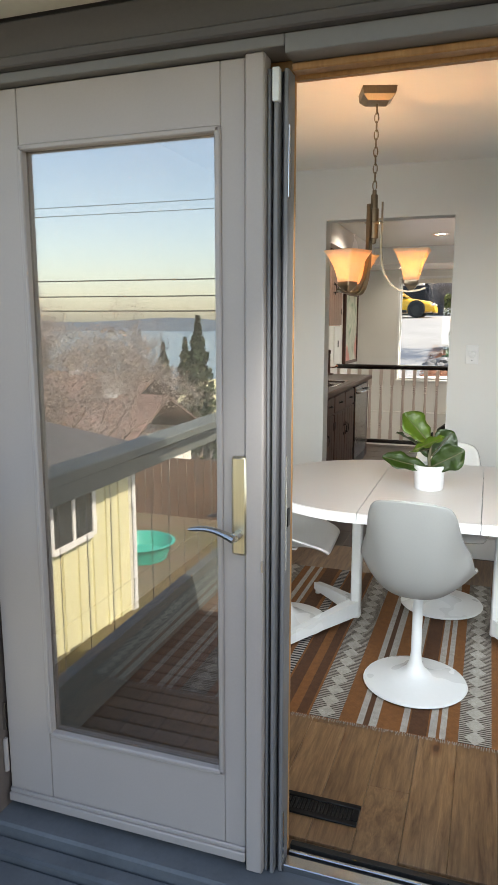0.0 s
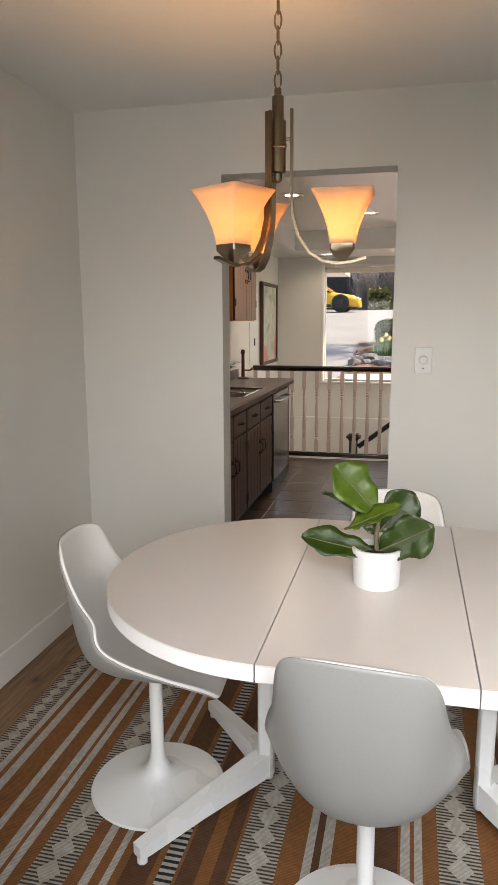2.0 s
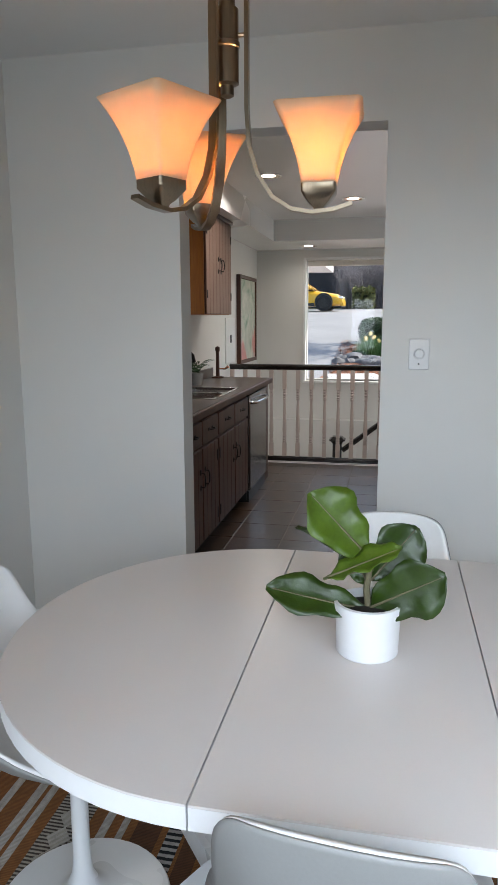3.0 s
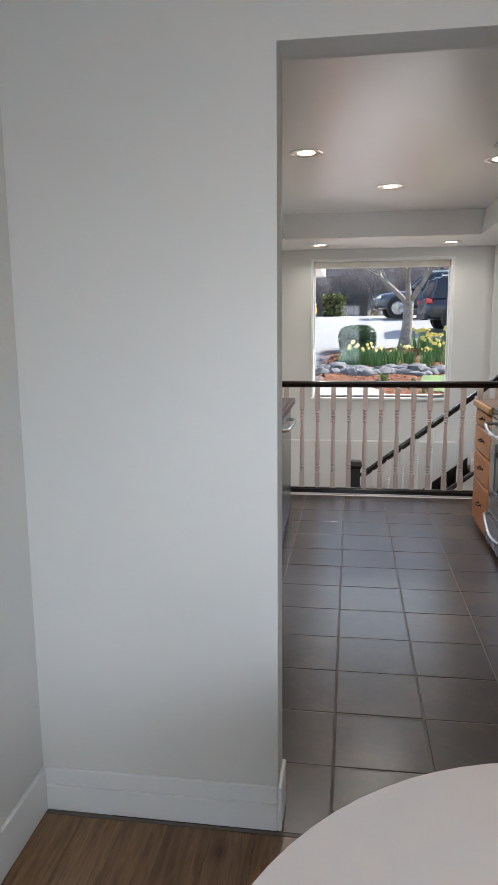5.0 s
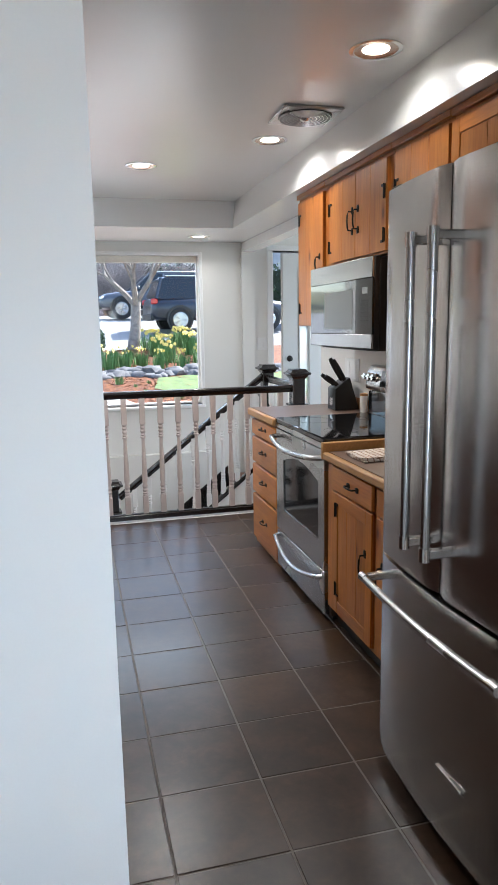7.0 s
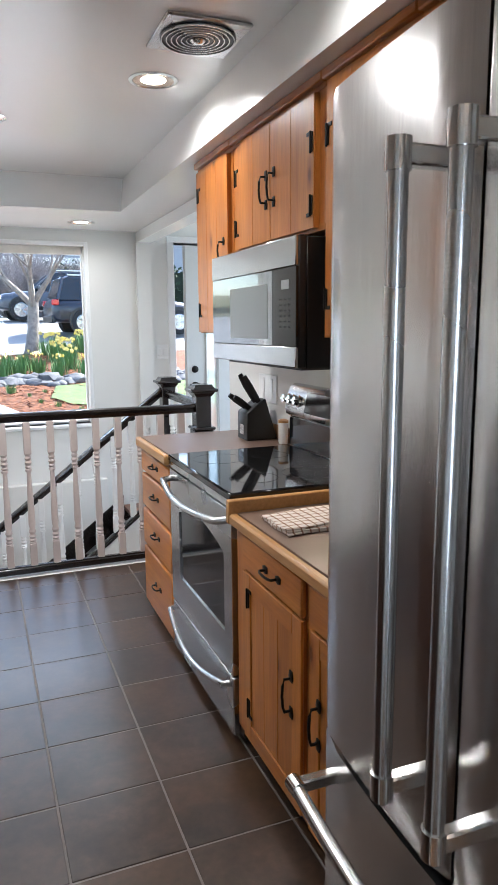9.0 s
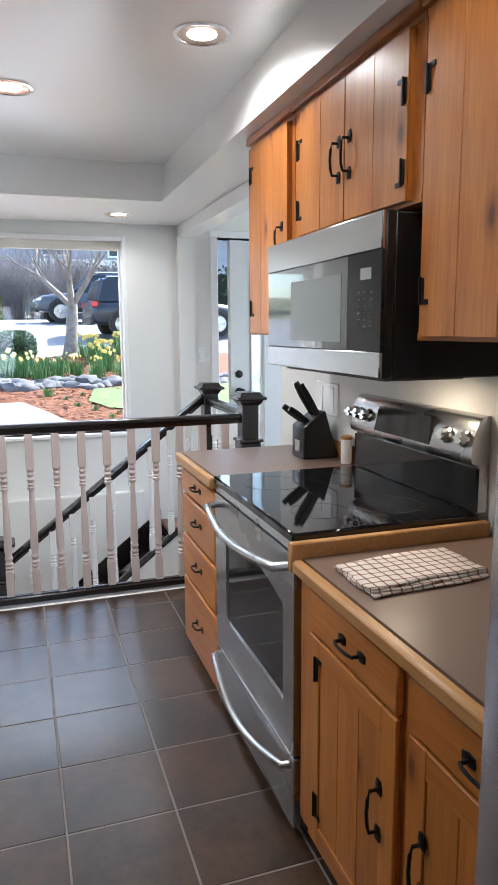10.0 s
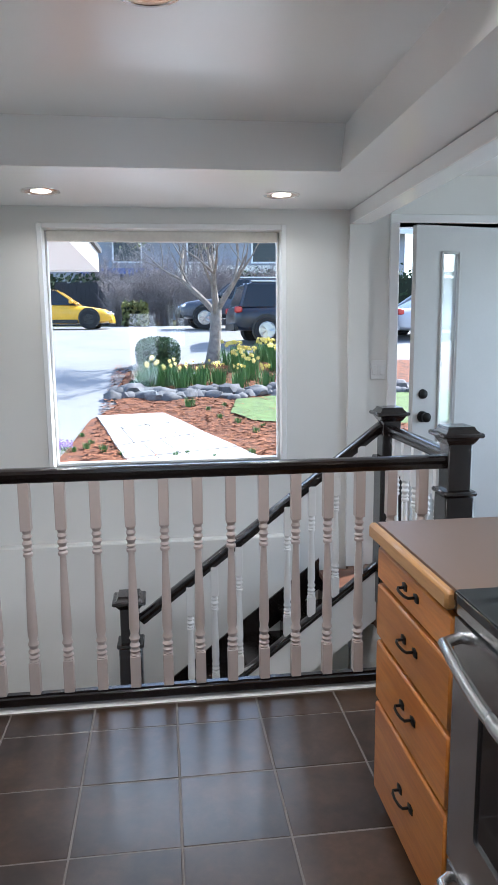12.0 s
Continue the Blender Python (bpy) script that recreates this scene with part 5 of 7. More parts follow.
bm = bmesh.new()
tube(bm, [(XL + 0.012, 2.55, 0.79), *arc((XL + 0.045, 2.58, 0.79), (XL + 0.045, 3.1, 0.79), (0.015, 0, 0.0)), (XL + 0.012, 3.13, 0.79)], 0.011, 10)
part("handle", bm, M_CHROME, dw)
c = thing("end_panel", (-0.5, 3.6, 0), "dark brown end cabinet beside the dishwasher", "cabinet")
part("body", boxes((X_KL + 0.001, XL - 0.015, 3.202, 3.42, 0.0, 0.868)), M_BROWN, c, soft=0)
wt = thing("sink_worktop", (-0.5, 1.9, 0.87), "dark taupe worktop with a wooden edge and inset sink", "worktop")
SX0, SX1, SY0, SY1 = -0.66, -0.32, 1.7, 2.45
part("slab", boxes((X_KL + 0.001, SX0, 0.14, 3.45, 0.87, 0.914), (SX1, -0.252, 0.14, 3.45, 0.87, 0.914), (SX0, SX1, 0.14, SY0, 0.87, 0.914), (SX0, SX1, SY1, 3.45, 0.87, 0.914)), M_LAMINATE_DARK, wt, soft=0)
part("edge", boxes((-0.25, -0.226, 0.14, 3.45, 0.868, 0.916), bevel=0.007), M_BROWN, wt)
part("upstand", boxes((X_KL + 0.001, X_KL + 0.02, 0.14, 3.45, 0.916, 1.0), bevel=0.004), M_LAMINATE_DARK, wt)
sk = thing("kitchen_sink", (-0.48, 2.07, 0.78), "double-bowl stainless sink set in the worktop", "sink")
part("rim", boxes((SX0 - 0.015, SX1 + 0.015, SY0 - 0.015, SY0 + 0.01, 0.9145, 0.919), (SX0 - 0.015, SX1 + 0.015, SY1 - 0.01, SY1 + 0.015, 0.9145, 0.919), (SX0 - 0.015, SX0 + 0.01, SY0 + 0.01, SY1 - 0.01, 0.9145, 0.919),
                  (SX1 - 0.01, SX1 + 0.015, SY0 + 0.01, SY1 - 0.01, 0.9145, 0.919), (SX0 + 0.01, SX1 - 0.01, 2.06, 2.09, 0.9, 0.917), bevel=0.002), M_CHROME, sk)
for a, b in ((SY0 + 0.01, 2.06), (2.09, SY1 - 0.01)):
    part("bowl", boxes((SX0 + 0.01, SX1 - 0.01, a, b, 0.76, 0.768), (SX0 + 0.004, SX0 + 0.01, a, b, 0.768, 0.91), (SX1 - 0.01, SX1 - 0.004, a, b, 0.768, 0.91), (SX0 + 0.01, SX1 - 0.01, a, a + 0.006, 0.768, 0.9), (SX0 + 0.01, SX1 - 0.01, b - 0.006, b, 0.768, 0.9)), M_STEEL, sk, soft=0)
fc = thing("faucet", (-0.71, 2.08, 0.916), "dark bronze sink faucet with a curved spout", "faucet")
bm = bmesh.new()
tube(bm, [(-0.71, 2.08, 0.917), (-0.71, 2.08, 1.12), (-0.7, 2.08, 1.18), (-0.66, 2.08, 1.22), (-0.61, 2.08, 1.22), (-0.57, 2.08, 1.18), (-0.56, 2.08, 1.13)], [0.02, 0.014, 0.013, 0.012, 0.012, 0.012, 0.014], 10)
part("spout", bm, M_IRON, fc)
bm = bmesh.new()
tube(bm, [(-0.71, 2.2, 0.917), (-0.71, 2.2, 0.97), (-0.66, 2.22, 1.0)], [0.016, 0.012, 0.007], 8)
part("lever", bm, M_IRON, fc)
ps = thing("towel_post", (-0.7, 3.3, 0.916), "brown wooden post stand with a copper knob on the worktop", "stand")
part("base", lathe(bmesh.new(), [(0.001, 0.917), (0.055, 0.917), (0.055, 0.928), (0.02, 0.936), (0.001, 0.937)], (-0.7, 3.3, 0), 24), M_BROWN, ps)
part("post", lathe(bmesh.new(), [(0.001, 0.935), (0.017, 0.935), (0.015, 1.15), (0.022, 1.16), (0.02, 1.19), (0.001, 1.2)], (-0.7, 3.3, 0), 16), M_BROWN, ps)
bm = bmesh.new()
tube(bm, [(-0.69, 3.3, 1.0), (-0.63, 3.29, 1.0), (-0.6, 3.28, 1.02)], [0.006, 0.008, 0.014], 8)
part("knob", bm, plain("copper_metal", (0.55, 0.22, 0.12), 0.25, 1.0, vary=0.05, relief=0.0), ps, "copper knob")
c = thing("upper_cabinet", (-0.63, 2.75, 1.47), "brown plank wall cabinet with its lit side coloured honey", "cabinet", "upper cabinets over the sink")
# the warm-lit near side is coloured in amber pine, lighter than the doors
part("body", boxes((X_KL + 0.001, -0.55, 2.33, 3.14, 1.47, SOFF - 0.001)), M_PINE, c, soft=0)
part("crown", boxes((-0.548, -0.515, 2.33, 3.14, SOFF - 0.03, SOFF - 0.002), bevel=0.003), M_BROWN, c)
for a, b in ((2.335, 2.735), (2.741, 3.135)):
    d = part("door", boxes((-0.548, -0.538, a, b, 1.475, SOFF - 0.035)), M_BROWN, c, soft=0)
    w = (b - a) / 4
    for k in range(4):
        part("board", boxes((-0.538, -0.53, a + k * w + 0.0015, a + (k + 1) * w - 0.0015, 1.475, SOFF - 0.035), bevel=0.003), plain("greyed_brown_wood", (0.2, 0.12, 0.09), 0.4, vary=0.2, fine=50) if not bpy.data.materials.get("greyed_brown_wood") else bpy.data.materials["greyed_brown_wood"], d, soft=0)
    pull(d, (-0.53, b - 0.035 if a < 2.5 else a + 0.035, 1.85), "z", 0.12, (1, 0, 0))
    for z in (1.62, 2.08):
        part("hinge", boxes((-0.53, -0.526, (a + 0.02 if a < 2.5 else b - 0.02) - 0.012, (a + 0.02 if a < 2.5 else b - 0.02) + 0.012, z - 0.03, z + 0.03), bevel=0.001), M_IRON, d)
fr = thing("potted_fern", (-0.7, 2.6, 0.916), "small fern in a grey pot beside the sink", "plant")
part("pot", lathe(bmesh.new(), [(0.001, 0.917), (0.05, 0.917), (0.06, 1.01), (0.055, 1.012), (0.05, 1.0), (0.001, 1.0)], (-0.7, 2.6, 0), 20), plain("grey_pot", (0.3, 0.3, 0.29), 0.6), fr)
rr = random.Random(5)
M_FERN = plain("fern_green", (0.03, 0.085, 0.02), 0.5, vary=0.3, big=20)
for i in range(18):
    a, L = 2.4 * i, rr.uniform(0.14, 0.22)
    bm = bmesh.new()
    for k in range(9):
        f = k / 8
        cc = Vector((-0.7 + math.cos(a) * L * f * 0.8, 2.6 + math.sin(a) * L * f * 0.8, 1.0 + L * (1.3 * f - 0.8 * f * f)))
        for sgn in (-1, 1):
            s = Vector((-math.sin(a), math.cos(a), 0.1)) * sgn * 0.03 * (1.1 - f)
            al = Vector((math.cos(a), math.sin(a), 0.5)) * 0.012
            vs = [bm.verts.new(cc), bm.verts.new(cc + s * 0.5 + al), bm.verts.new(cc + s), bm.verts.new(cc + s * 0.5 - al)]
            bm.faces.new(vs)
    part("frond", bm, M_FERN, fr, soft=0)
bp = thing("wall_panel_switch", (X_KL, 4.18, 1.25), "white switch panel on the kitchen wall", "switch")
part("plate", boxes((X_KL, X_KL + 0.012, 3.99, 4.38, 1.0, 1.45), bevel=0.003), M_WHITE, bp)
part("switch", boxes((X_KL + 0.012, X_KL + 0.02, 4.17, 4.21, 1.2, 1.28), bevel=0.003), M_BLACK, bp)

# painting
pt = thing("painting", (X_KL, 4.95, 0.97), "framed abstract painting in green, rose and cream", "painting")


def canvas_build(t, b):
    v = coords(t)
    n1, n2, n3 = noise_tex(t, v, 3.2, 4, 0.6, 1.0), noise_tex(t, v, 7.0, 4), noise_tex(t, v, 2.1, 2)
    c = ramp(t, n1, [(0.3, (0.16, 0.3, 0.2)), (0.45, (0.45, 0.5, 0.4)), (0.6, (0.6, 0.58, 0.5)), (0.72, (0.3, 0.42, 0.4))])
    c = mix(t, c, (0.6, 0.2, 0.18), ramp(t, n3, [(0.52, (0, 0, 0)), (0.6, (0.85, 0.85, 0.85))]))
    c = mix(t, c, ramp(t, n2, [(0.3, (0.6, 0.6, 0.6)), (0.7, (1, 1, 1))]), 0.7, "MULTIPLY")
    t.links.new(c, b.inputs["Base Color"])
    b.inputs["Roughness"].default_value = 0.6
    bump(t, b, n2, 0.3)


part("canvas", boxes((X_KL + 0.004, X_KL + 0.03, 4.55, 5.35, 1.0, 1.86)), material("painted_canvas", canvas_build), pt, soft=0)
part("frame", boxes((X_KL + 0.002, X_KL + 0.045, 4.51, 4.55, 0.96, 1.9), (X_KL + 0.002, X_KL + 0.045, 5.35, 5.39, 0.96, 1.9), (X_KL + 0.002, X_KL + 0.045, 4.55, 5.35, 1.86, 1.9), (X_KL + 0.002, X_KL + 0.045, 4.55, 5.35, 0.96, 1.0), bevel=0.004), M_BROWN, pt)

# recessed lights
M_BULB = glowing("lamp_lens", (1.0, 0.88, 0.7), 5.0)
M_BAFFLE = plain("lamp_baffle", (0.75, 0.6, 0.48), 0.25, 0.85, vary=0.05, relief=0)


def downlight(x, y, z, watts):
    d = thing("recessed_light", (x, y, z), "round recessed ceiling light with a chrome ring", "lamp", "recessed ceiling lights")
    bm = bmesh.new()
    n = 36
    loft(bm, [[(x + r * math.cos(2 * math.pi * i / n), y + r * math.sin(2 * math.pi * i / n), z + h) for i in range(n)] for r, h in ((0.098, -0.0005), (0.098, -0.004), (0.083, -0.006), (0.08, -0.002))], caps=False)
    part("ring", bm, M_CHROME, d)
    bm = bmesh.new()
    loft(bm, [[(x + r * math.cos(2 * math.pi * i / n), y + r * math.sin(2 * math.pi * i / n), z + h) for i in range(n)] for r, h in ((0.081, -0.0045), (0.078, -0.0035), (0.062, -0.0018), (0.05, -0.0014))], caps=False)
    part("baffle", bm, M_BAFFLE, d)
    part("lens", lathe(bmesh.new(), [(0.001, -0.0022), (0.05, -0.0022), (0.05, -0.0012), (0.001, -0.0012)], (x, y, z), 30), M_BULB, d)
    lamp("recessed_lamp", "AREA", look((x, y, z - 0.012), (x, y, 0)), watts, (1.0, 0.95, 0.88), size=0.09, spread=radians(150))


for x, y, w in ((1.105, 1.51, 0.55), (1.075, 2.79, 1.4), (0.455, 3.52, 3.8), (-0.085, 2.43, 4.2)):
    downlight(x, y, CEIL, w)
for x, y in ((-0.13, 5.2), (1.125, 5.21)):
    downlight(x, y, SOFF, 0.8)

vt = thing("ceiling_fan_vent", (1.11, 2.31, CEIL), "square ceiling exhaust vent with a round chrome grille", "vent")
part("plate", boxes((0.965, 1.255, 2.165, 2.455, CEIL - 0.014, CEIL - 0.001), bevel=0.005), M_STEEL, vt)
n = 40
for r0 in (0.125, 0.108, 0.091, 0.074, 0.057, 0.04):
    bm = bmesh.new()
    loft(bm, [[(1.11 + r * math.cos(2 * math.pi * i / n), 2.31 + r * math.sin(2 * math.pi * i / n), CEIL + h) for i in range(n)] for r, h in ((r0, -0.018), (r0, -0.024), (r0 - 0.004, -0.024), (r0 - 0.004, -0.018))], caps=False)
    part("grille_ring", bm, M_STEEL, vt)
part("grille_back", lathe(bmesh.new(), [(0.001, -0.0185), (0.128, -0.0185), (0.128, -0.0142), (0.001, -0.0142)], (1.11, 2.31, CEIL), 36), M_BLACK, vt)
part("boss", lathe(bmesh.new(), [(0.001, -0.034), (0.018, -0.032), (0.026, -0.024), (0.026, -0.0186), (0.001, -0.0186)], (1.11, 2.31, CEIL), 20), M_CHROME, vt)


# ---- balustrade and stairs ----
def spindle_mesh(name, h, mat):
    bm = bmesh.new()
    s = 0.0205
    bx(bm, -s, s, -s, s, 0.0, 0.155 * h, bevel=0.002)
    bx(bm, -s, s, -s, s, 0.78 * h, h, bevel=0.002)
    prof = [(0.155, 0.9), (0.16, 1.0), (0.168, 0.75), (0.18, 1.05), (0.19, 0.72), (0.205, 1.05), (0.22, 0.7), (0.24, 1.05), (0.26, 0.75), (0.29, 0.98), (0.36, 0.95), (0.5, 0.8), (0.62, 0.62), (0.655, 0.6), (0.66, 0.9), (0.672, 0.95), (0.68, 0.65), (0.69, 0.95), (0.7, 0.65), (0.72, 1.0), (0.735, 0.65), (0.75, 0.95), (0.765, 0.7), (0.78, 0.95)]
    lathe(bm, [(r * 0.0213, z * h) for z, r in prof], seg=12)
    me = mesh_of(name, bm, mat)
    for p in me.polygons:
        p.use_smooth = True
    me.set_sharp_from_angle(angle=radians(35))
    return me


def newel(x, y, z0, z1, name="newel_post"):
    nw = thing(name, (x, y, z0), "espresso-stained square newel post with a stepped cap", "newel post", "newel posts of the balustrade")
    part("shaft", boxes((x - 0.05, x + 0.05, y - 0.05, y + 0.05, z0, z1 - 0.06), bevel=0.004), M_ESPRESSO, nw)
    part("base_block", boxes((x - 0.062, x + 0.062, y - 0.062, y + 0.062, z0, z1 - 0.29), bevel=0.006), M_ESPRESSO, nw)
    part("collar", boxes((x - 0.072, x + 0.072, y - 0.072, y + 0.072, z1 - 0.29, z1 - 0.27), bevel=0.006), M_ESPRESSO, nw)
    cap = part("cap", boxes((x - 0.088, x + 0.088, y - 0.088, y + 0.088, z1 - 0.045, z1 - 0.025), bevel=0.006), M_ESPRESSO, nw)
    bm = bmesh.new()
    loft(bm, [[(x + sx * a, y + sy * a, z) for sx, sy in ((-1, -1), (1, -1), (1, 1), (-1, 1))] for z, a in ((z1 - 0.075, 0.052), (z1 - 0.055, 0.066), (z1 - 0.045, 0.07))])
    part("cap_mould", bm, M_ESPRESSO, cap, soft=0)
    bm = bmesh.new()
    loft(bm, [[(x + sx * a, y + sy * a, z) for sx, sy in ((-1, -1), (1, -1), (1, 1), (-1, 1))] for z, a in ((z1 - 0.025, 0.072), (z1 - 0.012, 0.06), (z1, 0.055))])
    part("cap_top", bm, M_ESPRESSO, cap, soft=0)
    return nw


YR = 4.12


def hand_profile(bm, p0, p1, w=0.031, h=0.055):
    """A moulded handrail from p0 to p1, which mark its top."""
    p0, p1 = Vector(p0), Vector(p1)
    d = (p1 - p0).normalized()
    s = Vector((d.y, -d.x, 0)).normalized()
    u = s.cross(d).normalized()
    if u.z < 0:
        u = -u
    sec = [(-0.62, -1.0), (0.62, -1.0), (0.62, -0.7), (0.8, -0.55), (1.0, -0.35), (0.92, -0.12), (0.5, 0.0), (-0.5, 0.0), (-0.92, -0.12), (-1.0, -0.35), (-0.8, -0.55), (-0.62, -0.7)]
    loft(bm, [[p + s * w * a + u * h * b for a, b in sec] for p in (p0, p1)])
    return bm


rail = thing("balustrade", (0.5, YR, 0), "espresso handrail with cream turned spindles along the stairwell", "railing")
part("handrail", hand_profile(bmesh.new(), (X_KL + 0.02, YR, 0.992), (1.618, YR, 0.992)), M_ESPRESSO, rail)
part("bottom_rail", boxes((X_KL + 0.02, 1.606, YR - 0.028, YR + 0.028, 0.014, 0.054), bevel=0.006), M_ESPRESSO, rail)
part("bottom_rail_fillet", boxes((X_KL + 0.02, 1.606, YR - 0.012, YR + 0.012, 0.054, 0.06)), M_ESPRESSO, rail)
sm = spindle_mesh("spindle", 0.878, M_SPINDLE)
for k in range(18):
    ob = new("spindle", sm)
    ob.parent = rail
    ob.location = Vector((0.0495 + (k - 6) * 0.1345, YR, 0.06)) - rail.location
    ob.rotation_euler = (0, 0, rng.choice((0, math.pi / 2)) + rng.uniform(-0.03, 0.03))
newel(1.67, YR, 0.0, 1.115)
newel(1.675, 4.99, 0.0, 1.105)
rr2 = thing("balustrade_return", (1.67, 4.55, 0), "short espresso return rail with white turned spindles", "railing")
part("handrail", hand_profile(bmesh.new(), (1.672, YR + 0.05, 1.006), (1.672, 4.94, 1.006)), M_ESPRESSO, rr2)
part("bottom_rail", boxes((1.645, 1.7, YR + 0.062, 4.928, 0.03, 0.07), bevel=0.006), M_ESPRESSO, rr2)
smw = spindle_mesh("white_spindle", 0.88, M_SPINDLE_W)
for k in range(5):
    ob = new("spindle", smw)
    ob.parent = rr2
    ob.location = Vector((1.672, YR + 0.17 + k * 0.14, 0.07)) - rr2.location
# stair flight
st = thing("staircase", (0.7, 5.3, -1.17), "dark-stained stair flight going down beside the front wall", "staircase")
for k in range(1, 7):
    nx, z = 1.42 - 0.25 * (k - 1), -0.195 * k
    part("tread", boxes((nx - 0.275, nx + 0.01, 5.03, 5.558, z - 0.03, z), bevel=0.006), M_ESPRESSO, st)
    part("riser", boxes((nx - 0.004, nx + 0.012, 5.035, 5.555, z + 0.001, z + 0.163)), M_ESPRESSO, st, soft=0)


def slanted(y0, y1, x0, za, x1, zb, h):
    return loft(bmesh.new(), [[(x, y0, z - h), (x, y1, z - h), (x, y1, z), (x, y0, z)] for x, z in ((x0, za), (x1, zb))])


part("stringer", slanted(4.99, 5.022, 1.62, 0.195, 0.3, -0.845, 0.3), M_TRIM, st, "white painted stair skirt", soft=0)
part("wall_stringer", slanted(5.545, 5.559, 1.42, 0.08, 0.0, -1.03, 0.2), M_ESPRESSO, st, soft=0)
sr = thing("stair_railing", (0.95, 5.0, -0.5), "sloping espresso stair handrail with white turned spindles", "railing")
part("handrail", hand_profile(bmesh.new(), (1.63, 5.0, 1.03), (0.29, 5.0, -0.005)), M_ESPRESSO, sr)
part("bottom_rail", hand_profile(bmesh.new(), (1.62, 5.0, 0.24), (0.3, 5.0, -0.8), 0.028, 0.04), M_ESPRESSO, sr)
sms = spindle_mesh("stair_spindle", 0.745, M_SPINDLE_W)
for k in range(9):
    x = 1.52 - 0.135 * k
    ob = new("spindle", sms)
    ob.parent = sr
    ob.location = Vector((x, 5.0, 0.24 - (1.62 - x) * 0.788 - 0.012)) - sr.location
newel(0.25, 5.0, -1.17, 0.13)


# ---- outdoors ----
PROFILE = [(-900, -25.2), (-160, -25.2), (-120, -19), (-45, -7.5), (-14, -2.6), (-6.2, -2.0), (-5.9, -1.6), (5.82, -1.6), (5.86, -0.16), (10, -0.14), (25, 1.68), (42, 2.3), (120, 7), (900, 9)]


def gz(y):
    for (a, za), (b, zb) in zip(PROFILE, PROFILE[1:]):
        if a <= y <= b:
            return za + (zb - za) * (y - a) / (b - a)
    return 0.0


def earth_build(t, b):
    v = coords(t)
    n1, n2, n3 = noise_tex(t, v, 0.25, 4), noise_tex(t, v, 3.0, 4), noise_tex(t, v, 40, 3)
    c = ramp(t, n1, [(0.35, (0.09, 0.11, 0.04)), (0.55, (0.14, 0.12, 0.06)), (0.7, (0.17, 0.12, 0.075))])
    c = mix(t, c, ramp(t, n2, [(0.3, (0.65, 0.65, 0.65)), (0.7, (1.1, 1.1, 1.1))]), 0.8, "MULTIPLY")
    t.links.new(c, b.inputs["Base Color"])
    b.inputs["Roughness"].default_value = 0.95
    bump(t, b, n3, 0.5, 0.02)


bm = bmesh.new()
loft(bm, [[(x, y, z) for x in (-900, -60, -8, 0, 8, 60, 900)] for y, z in PROFILE], closed=False)
setting("ground", bm, material("earth_and_grass", earth_build), "sloping ground of grass and bare earth")


def sheet(name, poly, mat, lift, label, step=0.6, relief=0.0):
    """A thin layer over the front slope, inside a polygon of (x, y)."""
    rr = random.Random(len(name))
    bm = bmesh.new()
    vs = [bm.verts.new((x, y, gz(y) + lift)) for x, y in poly]
    f = bm.faces.new(vs)
    ys = [p[1] for p in poly]
    y = math.floor(min(ys)) + step
    while y < max(ys):
        g = bm.verts[:] + bm.edges[:] + bm.faces[:]
        bmesh.ops.bisect_plane(bm, geom=g, plane_co=(0, y, 0), plane_no=(0, 1, 0))
        y += step
    xs = [p[0] for p in poly]
    x = math.floor(min(xs)) + step
    while x < max(xs) and relief:
        g = bm.verts[:] + bm.edges[:] + bm.faces[:]
        bmesh.ops.bisect_plane(bm, geom=g, plane_co=(x, 0, 0), plane_no=(1, 0, 0))
        x += step
    for v in bm.verts:
        v.co.z = gz(v.co.y) + lift + (rr.uniform(0, relief) if relief else 0)
    return setting(name, bm, mat, label, 180)


M_CONC = plain("bright_concrete", (0.24, 0.239, 0.238), 0.85, vary=0.1, big=0.8, fine=30, relief=0.2)
M_MULCH = plain("bark_mulch", (0.2, 0.072, 0.03), 0.95, vary=0.5, big=9, fine=55, relief=1.0)
M_LAWN = plain("lawn_green", (0.13, 0.19, 0.06), 0.9, vary=0.3, big=5, fine=90, relief=0.8)
M_FLAG = plain("pale_flagstone", (0.5, 0.49, 0.47), 0.8, vary=0.12, big=5, fine=40, relief=0.3, shuffle=True)
M_ROCK = plain("garden_rock", (0.15, 0.148, 0.15), 0.85, vary=0.35, big=7, fine=40, relief=0.6, shuffle=True)
M_BARK = plain("grey_bark", (0.3, 0.26, 0.225), 0.9, vary=0.35, big=9, fine=60, relief=0.8)
sheet("road", [(-9, 5.9), (9, 5.9), (9, 20.5), (-9, 20.5)], M_CONC, 0.012, "pale concrete driveway")
sheet("road_street", [(-40, 20.5), (40, 20.5), (40, 31), (-40, 31)], M_CONC, 0.014, "sunlit street in front of the house")
sheet("bed_mulch", [(-0.7, 12.4), (-0.35, 13.4), (-0.45, 14.6), (-0.3, 16.8), (0.4, 17.6), (3.0, 17.9), (8, 17.9), (8, 5.95), (-0.8, 5.95), (-0.9, 10.3)], M_MULCH, 0.03, "planting bed of red bark mulch", 0.25, 0.03)
sheet("lawn", [(1.55, 12.6), (1.75, 13.6), (2.6, 13.9), (8, 13.9), (8, 11.5), (2.7, 11.7), (1.9, 12.0)], M_LAWN, 0.062, "patch of bright green lawn", 0.25, 0.02)
left = [(-0.62, 12.6), (-0.4, 11.7), (-0.2, 10.8), (-0.05, 10.2), (0.35, 9.2), (0.9, 8.0), (1.7, 6.6), (1.9, 5.95)]
